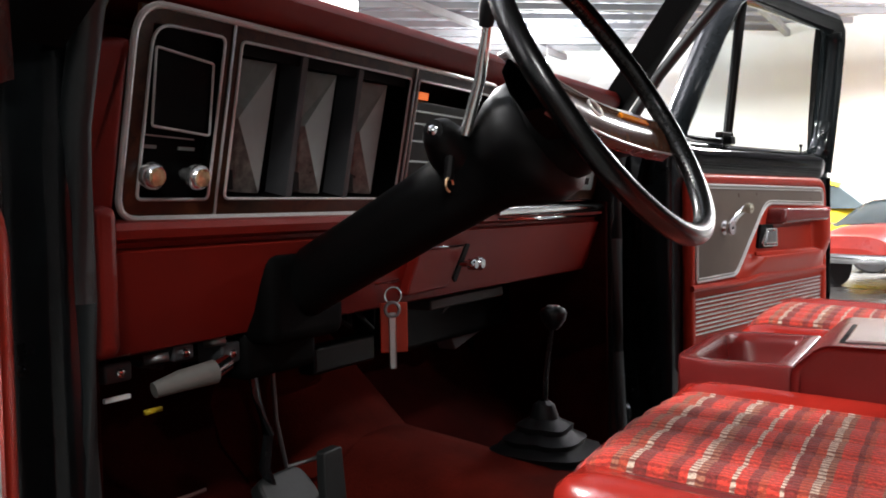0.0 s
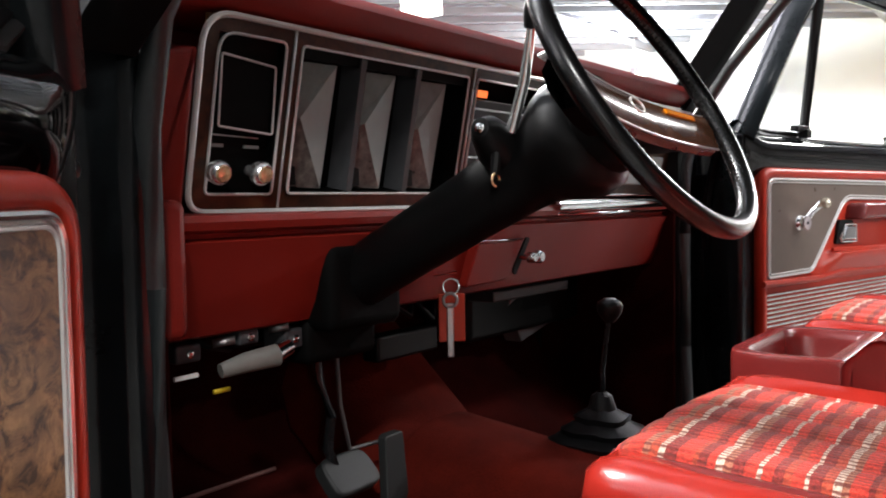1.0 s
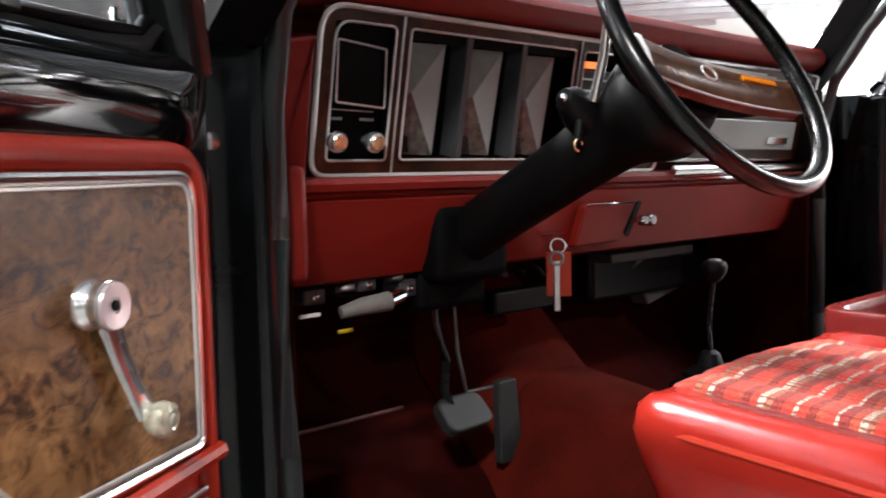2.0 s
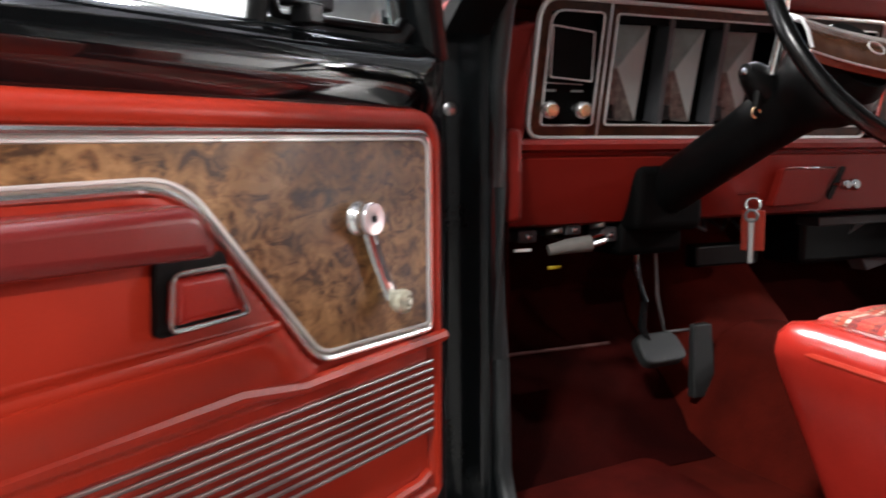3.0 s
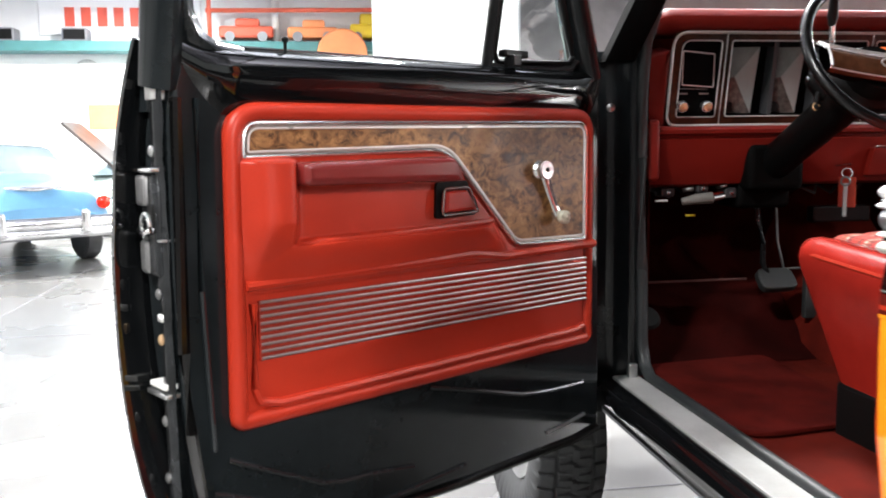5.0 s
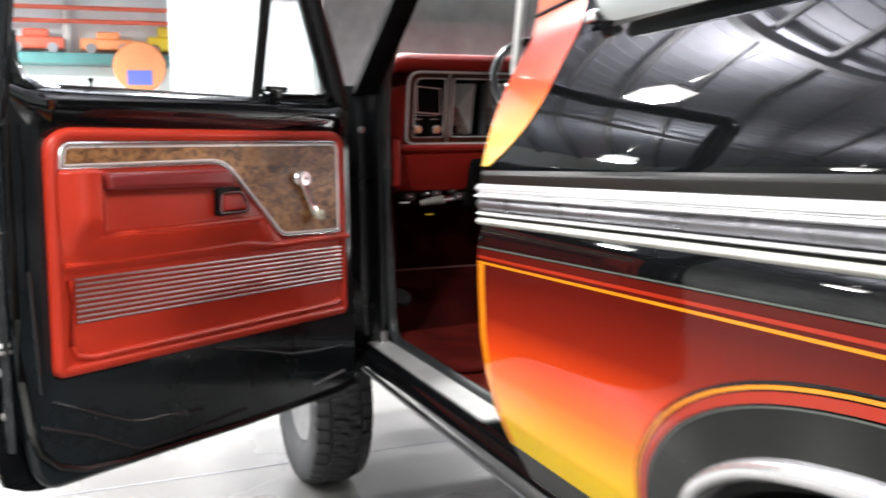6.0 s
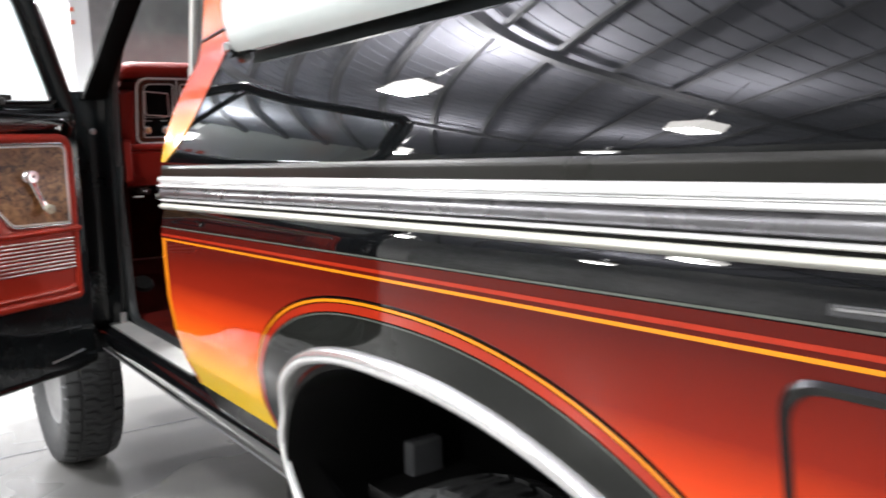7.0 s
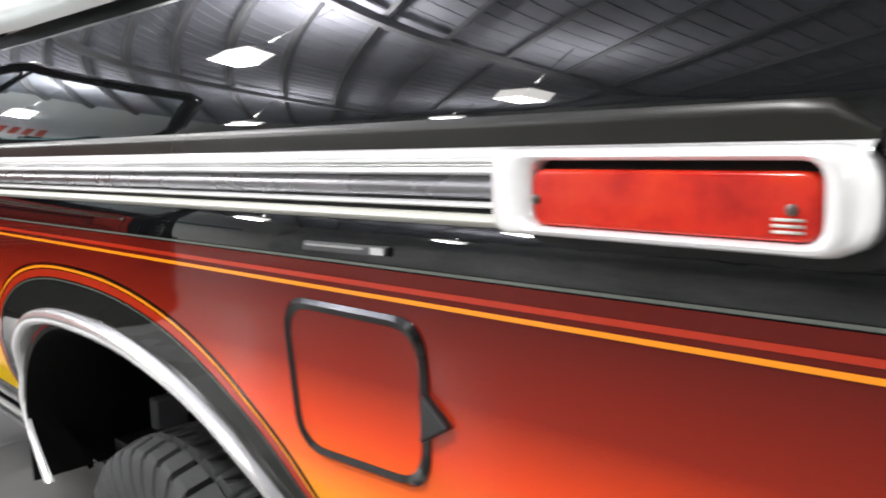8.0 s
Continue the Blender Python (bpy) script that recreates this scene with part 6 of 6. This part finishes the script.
part("heater_duct", plate([(1.466, 1.130), (1.50, 1.180), (1.60, 1.165), (1.832, 1.061), (1.60, 1.020)], lambda u, v, w: (-0.50 - 0.10 * (u - 1.466) + w - 0.25 * (1.13 - v), u, v), -0.05, 0, 0.004), DUCT_GREY, truck, "grey heater duct")
part("duct_lip", boxed((-0.45, 1.22, 1.172), (-0.38, 1.56, 1.196), 0.004), DIM_GREY, truck)
part("bracket", boxed((-0.46, 0.88, 1.09), (-0.42, 1.07, 1.14), 0.006), BLACK_PLASTIC, truck)

# gear shift on the hump
SB = Vector((-0.105, 1.185, 0.897))
folds = [(0.135, 0.0), (0.132, 0.012), (0.098, 0.020), (0.104, 0.032), (0.074, 0.044), (0.079, 0.056), (0.052, 0.070), (0.055, 0.082), (0.031, 0.098), (0.022, 0.128), (0.010, 0.136)]
rows = []
for r, z in folds:
    ring = []
    for k in range(33):
        a = 2 * math.pi * k / 32
        c, sn = math.cos(a), math.sin(a)
        sq = (abs(c) ** 4 + abs(sn) ** 4) ** -0.25 if z < 0.09 else 1.0
        ring.append((SB.x + 0.92 * r * c * sq + 0.06 * z, SB.y + 0.86 * r * sn * sq - 0.16 * z, SB.z + z * 0.92 + 0.004 * noise.noise((c * 2, sn * 2, z * 30))))
    rows.append(ring)
bm = grid(rows)
bmesh.ops.remove_doubles(bm, verts=bm.verts, dist=1e-5)
shift = part("floor_shifter", bm, BLACK_PLASTIC, truck, "black floor shifter with square rubber boot and round knob")
K1 = Vector((-0.045, 1.092, 1.195))
part("rod", tube([SB + Vector((0, 0, 0.10)), SB.lerp(K1, 0.6) + Vector((-0.004, -0.01, 0)), K1], 0.0048, 8), LATCH_STEEL, shift)
part("knob", lathe([(0.008, -0.026), (0.014, -0.020), (0.022, -0.008), (0.024, 0.004), (0.021, 0.012), (0.012, 0.0165), (0.005, 0.0175)], 18, m=Matrix.Translation(K1)), BLACK_PLASTIC, shift, "black ball knob")
part("knob_disc", lathe([(0.0125, 0), (0.0115, 0.0018), (0.004, 0.0024)], 16, m=Matrix.Translation(K1 + Vector((0, 0, 0.0162)))), DULL_STEEL, shift)


# ---- seats and console ----
def seat(name, y0, y1, label, m=None):
    """A seat cushion with piped bolsters, a striped cloth centre and a plain back rest."""
    x0, x1, zb, zt = 0.222, 0.84, 0.80, 1.112
    s = thing(name, label, "seat", m, group="front seats")
    bm = bmesh.new()
    rings = []
    tilt = lambda x: -0.05 * (x - x0)
    roll = lambda y: 0.017 * math.exp(-((y - y1 + 0.048) / 0.038) ** 2) + 0.010 * math.exp(-((y - y0 - 0.04) / 0.035) ** 2)
    for z, ins, r in ((zb, 0.085, 0.05), (zb + 0.10, 0.055, 0.05), (zt - 0.09, 0.018, 0.055), (zt - 0.050, 0.004, 0.06), (zt - 0.026, 0.0, 0.06), (zt - 0.010, 0.004, 0.06), (zt + 0.002, 0.016, 0.055), (zt + 0.008, 0.038, 0.05), (zt + 0.009, 0.065, 0.04), (zt + 0.007, 0.095, 0.03), (zt - 0.004, 0.125, 0.02)):
        outl = rounded([(x0 + ins, y0 + ins * 0.8), (x1, y0 + ins * 0.8), (x1, y1 - ins * 0.8), (x0 + ins, y1 - ins * 0.8)], [r, 0.01, 0.01, r], 7)
        rings.append([bm.verts.new((u, v, z + tilt(u) * (z > zt - 0.1) + roll(v) * (z > zt - 0.02) + 0.003 * noise.noise((u * 14, v * 14, z * 9)))) for u, v in outl])
    for r0, r1 in zip(rings, rings[1:]):
        for i in range(len(r0)):
            bm.faces.new((r0[i - 1], r0[i], r1[i], r1[i - 1]))
    bm.faces.new(rings[-1])
    part("cushion", bm, SEAT_VINYL, s, "red vinyl seat cushion")
    part("piping", tube([(x0 + 0.006 + u * 0, y, z) for u, y, z in ()] or [(x1, y0 + 0.004, zt - 0.020 + tilt(x1)), (x0 + 0.10, y0 + 0.004, zt - 0.020), (x0 + 0.03, y0 + 0.014, zt - 0.019), (x0 + 0.008, y0 + 0.045, zt - 0.018), (x0 + 0.004, 0.5 * (y0 + y1), zt - 0.018), (x0 + 0.008, y1 - 0.045, zt - 0.018), (x0 + 0.10, y1 - 0.004, zt - 0.020), (x1, y1 - 0.004, zt - 0.020 + tilt(x1))], 0.0055, 6), RED_VINYL, s)
    # cloth centre with rolls across
    cl = []
    ca, cb = y0 + 0.085, y1 - 0.088
    for i in range(61):
        x = x0 + 0.003 + (x1 - x0 - 0.011) * i / 60
        fr = min(1.0, (x - x0 - 0.003) / 0.05)
        top = zt + 0.020 + tilt(x) - 0.027 * (1 - math.sqrt(max(0, 1 - (1 - fr) ** 2)))
        cl.append([(x, ca + (cb - ca) * j / 40, top + 0.008 * math.sin(math.pi * j / 40) - (0.020 if j in (0, 40) else 0.006 if j in (1, 39) else 0) - 0.0045 * abs(math.cos(j / 40 * math.pi * 5.5)) ** 8) for j in range(41)])
    part("cloth_centre", grid(cl), CLOTH, s, "striped woven cloth in rust, maroon and cream")
    for ye in (ca, cb):
        part("piping", tube([(r[0][0], ye, r[0][2] + 0.012) for r in cl[::6]], 0.006, 6), MAROON_VINYL, s)
    part("piping", tube([(cl[0][j][0] + 0.001, cl[0][j][1], cl[0][j][2] + 0.001) for j in range(1, 40, 2)], 0.0050, 6), MAROON_VINYL, s)
    part("back_rest", boxed((x1 - 0.02, y0 + 0.01, 0.95), (x1 + 0.14, y1 - 0.01, 1.46), 0.05, 3), RED_VINYL, s, "red vinyl back rest")
    part("seat_base", boxed((x0 + 0.10, y0 + 0.06, 0.665), (x1, y1 - 0.06, zb + 0.02), 0.01), DEEP_BLACK, s)
    return s


seat("driver_seat", 0.420, 0.980, "red vinyl front seat with striped cloth centre")
seat("passenger_seat", 1.306, 1.82, "red vinyl front seat with striped cloth centre", pose(0, 0, 0.038))

console = thing("centre_console", "maroon plastic console with a square tray between the seats", "console")
CY0, CY1 = 0.972, 1.302
tray_o = rounded([(0.20, CY0), (0.90, CY0), (0.90, CY1), (0.20, CY1)], [0.05, 0.01, 0.01, 0.05])
bm = bmesh.new()
zt = 1.157
CM = 0.5 * (CY0 + CY1)
tray_i = rounded([(0.228, CY0 + 0.036), (0.345, CY0 + 0.036), (0.345, CY1 - 0.036), (0.228, CY1 - 0.036)], [0.045, 0.015, 0.015, 0.045])
box(bm, (0.20, CY0, 0.86), (0.92, CY1, 1.11), 0.03)
part("body", bm, MAROON_VINYL, console, "maroon console body")
bm = bmesh.new()
rings = []
bo = rounded([(0.198, CY0), (0.375, CY0), (0.375, CY1), (0.198, CY1)], [0.062, 0.008, 0.008, 0.062])
around = lambda o, k: [(0.2865 + (u - 0.2865) * k, CM + (v - CM) * k) for u, v in o]
for outl, z in ((bo, 1.09), (bo, zt - 0.010), (around(bo, 0.985), zt - 0.002), (around(bo, 0.96), zt), (around(tray_i, 1.10), zt - 0.001), (around(tray_i, 1.02), zt - 0.010), (tray_i, zt - 0.016), (around(tray_i, 0.93), zt - 0.055)):
    if len(outl) == len(bo):
        rings.append([bm.verts.new((u, v, z)) for u, v in outl])
for r0, r1 in zip(rings, rings[1:]):
    for i in range(len(r0)):
        bm.faces.new((r0[i - 1], r0[i], r1[i], r1[i - 1]))
bm.faces.new(rings[-1])
part("tray", bm, MAROON_VINYL, console, "maroon tray with raised rim")
part("lid", plate(rounded([(0.372, 1.08), (0.90, 1.08), (0.90, 1.192), (0.412, 1.192), (0.374, 1.155)], [0.004, 0.004, 0.01, 0.016, 0.01], 5), lambda u, v, w: (u, w, v), CY1 - 0.004, CY0 + 0.004, 0.010), MAROON_VINYL, console, "maroon console lid")
part("lid_seam", boxed((0.432, CY0 + 0.025, 1.187), (0.867, CY1 - 0.105, 1.1928)), DEEP_BLACK, console)
part("lid_inlay", boxed((0.439, CY0 + 0.032, 1.187), (0.86, CY1 - 0.112, 1.1950), 0.003), LID_GREY, console, "glossy grey-maroon lid inlay")

# keys hanging from the column
keys = thing("key_ring", "bunch of keys with a red plastic tag hanging from the ignition", "keys")
KP = Vector((-0.235, 0.862, 1.268))
keys.matrix_world = Matrix.Translation(KP) @ Matrix.Rotation(radians(-48), 4, "Z") @ Matrix.Translation(-KP)
part("key", tube([KP + Vector((0, -0.03, 0.0)), KP + Vector((0, 0.01, 0.004))], 0.010, 8, squash=(1, 0.4)), CHROME, keys)
part("ring", tube([KP + Vector((0, 0.014 * math.cos(a), -0.022 + 0.014 * math.sin(a))) for a in (2 * math.pi * k / 18 for k in range(18))], 0.0016, 6, True), CHROME, keys)
part("tag", boxed(KP + Vector((-0.003, -0.022, -0.118)), KP + Vector((0.002, 0.024, -0.034)), 0.002), RED_TAG, keys, "red plastic tag")
part("key", boxed(KP + Vector((0.004, -0.008, -0.145)), KP + Vector((0.007, 0.004, -0.05)), 0.002), BRUSHED, keys)
part("key", tube([KP + Vector((0.006, 0.012 * math.cos(a) - 0.002, -0.045 + 0.012 * math.sin(a))) for a in (2 * math.pi * k / 14 for k in range(14))], 0.003, 6, True), DULL_STEEL, keys)


# ---- what stands about the hall ----
def parked_car(name, paint, m, label, length=4.6, width=1.8, open_bonnet=False, top=None):
    """An older rounded saloon: body, cabin glass, roof, bumpers and wheels."""
    car = thing(name, label, "car", m, "parked cars")
    h = length / 2
    keys_x = [(-1.0, 0.50, 0.62, 0.70), (-0.96, 0.42, 0.80, 0.86), (-0.72, 0.34, 0.96, 0.97), (-0.36, 0.32, 1.01, 1.0), (0.30, 0.32, 1.02, 1.0), (0.62, 0.33, 1.00, 0.98), (0.88, 0.38, 0.90, 0.92), (0.97, 0.44, 0.80, 0.84), (1.0, 0.52, 0.64, 0.70)]
    rows = []
    for i in range(49):
        u = -1 + 2 * i / 48
        for p, q in zip(keys_x, keys_x[1:]):
            if u <= q[0] + 1e-9:
                break
        f = (u - p[0]) / (q[0] - p[0])
        f = f * f * (3 - 2 * f) if 0 < f < 1 else f
        z0, z1, k = (p[n] + (q[n] - p[n]) * f for n in (1, 2, 3))
        w = width / 2 * k
        ring = []
        for j in range(21):
            a = math.pi * j / 20
            c, sn = math.cos(a), math.sin(a)
            ring.append((u * h, -w * math.copysign(abs(c) ** 0.55, c), z0 + (z1 - z0 + 0.05 * sn ** 6) * sn ** 0.75))
        rows.append(ring)
    bm = grid(rows)
    for k in (0, -1):
        bm.faces.new([bm.verts.new(p) for p in rows[k]])
    part("body", bm, paint, car)
    cab = []
    for x, z, w in ((-1.35, 1.00, 0.72), (-0.85, 1.36, 0.60), (-0.3, 1.46, 0.57), (0.35, 1.45, 0.57), (0.75, 1.34, 0.60), (1.15, 1.00, 0.72)):
        w *= width / 1.8
        cab.append([(x, -w * 1.12, 0.98), (x, -w, z - 0.04), (x, -w * 0.8, z), (x, 0, z + 0.03), (x, w * 0.8, z), (x, w, z - 0.04), (x, w * 1.12, 0.98)])
    part("glasshouse", grid(cab), CAR_GLASS, car)
    part("roof", grid([[(p[0], p[1] * 1.01, p[2] + 0.012) for p in r[1:-1]] for r in cab[1:5]]), top or paint, car)
    for sx in (-1, 1):
        part("bumper", tube([(sx * (h + 0.02), -width * 0.46, 0.52), (sx * (h + 0.10), -width * 0.3, 0.52), (sx * (h + 0.12), 0, 0.52), (sx * (h + 0.10), width * 0.3, 0.52), (sx * (h + 0.02), width * 0.46, 0.52)], 0.06, 8, squash=(0.6, 1.2)), CHROME, car)
        for sy in (-1, 1):
            part("wheel", lathe([(0.17, -0.09), (0.30, -0.10), (0.33, -0.07), (0.33, 0.07), (0.30, 0.10), (0.17, 0.09)], 24, m=Matrix.Translation((sx * length * 0.29, sy * width * 0.43, 0.33)) @ Matrix.Rotation(radians(90), 4, "X")), TYRE_RUBBER, car)
            part("tail_light" if sx > 0 else "headlight", lathe([(0.01, -0.02), (0.075, -0.01), (0.07, 0.03), (0.02, 0.05)], 16, m=axis_to((sx * (h - 0.05), sy * width * 0.38, 0.72), (sx * (h + 1), sy * width * 0.38, 0.72))), MARKER_LENS if sx > 0 else CHROME, car)
        part("chrome_strip", tube([(-h * 0.9, sx * width * 0.485, 0.74), (0, sx * width * 0.505, 0.76), (h * 0.9, sx * width * 0.485, 0.74)], 0.012, 6), CHROME, car)
    if open_bonnet:
        part("bonnet", plate(rounded([(-0.7, 0), (0.7, 0), (0.6, 1.2), (-0.6, 1.2)], 0.1), lambda u, v, w: (-0.95 - v * 0.72 + w * 0.6, u, 1.02 + v * 0.66 + w * 0.7), 0, 0.05), BONNET_BROWN, car, "raised bonnet")
    return car


saloon = parked_car("vintage_saloon", BLUE_CAR, pose(-10.25, -4.92, 0, 0, 0, 32) @ Matrix.Scale(1.06, 4), "sky-blue vintage saloon with a white roof and chrome bumpers", top=WHITE_BOARD)
for y in (-0.42, 0.42):
    part("bumper_guard", boxed((2.36, y - 0.05, 0.40), (2.47, y + 0.05, 0.66), 0.03), CHROME, saloon)
part("boot_badge", tube([(2.16, -0.30, 0.90), (2.20, 0.0, 0.885), (2.16, 0.30, 0.90)], [0.012, 0.03, 0.012], 8), CHROME, saloon, "chrome badge on the boot lid")
part("lower_bumper", tube([(2.30, -0.86, 0.42), (2.40, -0.5, 0.42), (2.42, 0, 0.42), (2.40, 0.5, 0.42), (2.30, 0.86, 0.42)], 0.05, 8, squash=(0.6, 1.2)), CHROME, saloon)
parked_car("vintage_coupe", MINT_CAR, pose(-13.25, -2.75, 0, 0, 0, 90), "pale mint vintage car with its dark bonnet raised", open_bonnet=True)
parked_car("sports_car", RED_CAR, pose(0.25, 15.7, 0, 0, 0, 62), "bright red sports car with a dark roof", 4.5, 1.85, top=DARK_CAR)
parked_car("taxi_saloon", YELLOW_PAINT, pose(-2.3, 18.6, 0, 0, 0, 3) @ Matrix.Scale(1.25, 4), "yellow saloon parked by the white wall", 4.2, 1.75)

shelf = thing("wall_shelf", "long teal steel shelf on the white wall", "shelf")
part("board", boxed((X0 + 0.002, -9.3, 3.09), (X0 + 0.55, 2.95, 3.265), 0.01), TEAL, shelf)
part("upright", boxed((X0 + 0.003, -1.22, 3.265), (X0 + 0.3, -1.10, 4.3)), WHITE_PLASTIC, shelf)
for y in (-5.98, -4.79):
    spk = thing("speaker_box", "dark box on the teal shelf", "box", pose(X0 + 0.3, y + 0.2, 3.267))
    part("cabinet", boxed((-0.18, -0.21, 0), (0.18, 0.21, 0.23), 0.03), BEAM_GREY, spk)
    part("front", boxed((0.178, -0.18, 0.03), (0.19, 0.18, 0.20), 0.006), DEEP_BLACK, spk)


def shelf_toy(name, y, w, h, mat, label):
    """A toy car on the shelf: body, cabin and four wheels."""
    toy = thing(name, label, "toy", pose(X0 + 0.3, y, 3.267), "toys on the shelf")
    part("body", boxed((-0.17, 0, 0.07), (0.17, w, 0.07 + 0.5 * h), 0.05), mat, toy)
    part("cabin", boxed((-0.14, 0.3 * w, 0.05 + 0.5 * h), (0.14, 0.75 * w, h), 0.05), mat, toy)
    for u in (0.2 * w, 0.8 * w):
        for x in (-0.17, 0.17):
            part("wheel", lathe([(0.02, -0.03), (0.09, -0.03), (0.09, 0.03), (0.02, 0.03)], 14, m=Matrix.Translation((x, u, 0.09)) @ Matrix.Rotation(radians(90), 4, "Y")), BEAM_GREY, toy)


shelf_toy("pedal_car", -2.15, 0.95, 0.42, SHELF_RED, "red pedal car on the teal shelf")
shelf_toy("pedal_car", -0.95, 0.90, 0.40, ORANGE_PAINT, "orange pedal car on the teal shelf")
shelf_toy("toy_digger", 0.18, 0.60, 0.52, YELLOW_PAINT, "yellow toy digger on the teal shelf")
shelf_toy("toy_truck", 0.92, 0.50, 0.60, BEAM_GREY, "dark toy truck on the teal shelf")
sign = thing("wall_sign", "white sign with a row of red letter shapes", "sign")
part("board", boxed((X0 + 0.004, -5.27, 3.42), (X0 + 0.05, -2.49, 4.05), 0.01), WHITE_BOARD, sign)
for i in range(8):
    part("letter_shape", boxed((X0 + 0.05, -4.83 + i * 0.278, 3.57), (X0 + 0.07, -4.665 + i * 0.278, 3.90)), SIGN_RED, sign, smooth=False)
rack = thing("pipe_rack", "red tubular rack under the ceiling", "rack")
for z in (3.80, 4.03):
    part("rail", tube([(X0 + 0.5, -2.36, z), (X0 + 0.5, 3.08, z + 0.06)], 0.04, 8), SHELF_RED, rack)
for y in (-2.30, 0.67, 2.82):
    part("strut", tube([(X0 + 0.5, y, 3.265), (X0 + 0.5, y, 4.08)], 0.04, 8), SHELF_RED, rack)
disc = thing("round_sign", "round orange sign with a blue patch hung before the shelf", "sign", pose(X0 + 0.62, 0.02, 2.62))
part("disc", lathe([(0.02, -0.03), (0.42, -0.03), (0.45, 0.0), (0.42, 0.03), (0.02, 0.035)], 36, m=Matrix.Translation((0, 0, 0.42)) @ Matrix.Rotation(radians(90), 4, "Y")), ORANGE_PAINT, disc)
part("patch", boxed((0.030, -0.22, 0.10), (0.042, 0.20, 0.36), 0.004), PATCH_BLUE, disc)
part("hook", tube([(-0.02, 0, 0.80), (-0.03, 0, 0.66), (-0.08, 0, 0.62)], 0.012, 6), DULL_STEEL, disc)
clock = thing("wall_emblem", "round grey emblem on the white wall", "sign")
part("disc", lathe([(0.25, 0), (0.25, 0.03), (0.21, 0.04)], 28, m=axis_to((X0 + 0.001, -4.51, 2.75), (0, -4.51, 2.75))), EMBLEM_GREY, clock)
poster = thing("wall_poster", "plain orange poster on the white wall", "poster")
part("sheet", boxed((X0 + 0.002, -4.54, 1.75), (X0 + 0.012, -3.96, 2.20)), ORANGE_PAINT, poster, smooth=False)
board = thing("whiteboard", "large blank white board on a thin stand", "board")
part("panel", boxed((-6.15, -0.02, 1.0), (-6.10, 1.35, 2.90), 0.01), WHITE_BOARD, board)
for y in (0.1, 1.2):
    part("leg", boxed((-6.20, y - 0.02, 0), (-6.152, y + 0.02, 2.6)), DULL_STEEL, board)
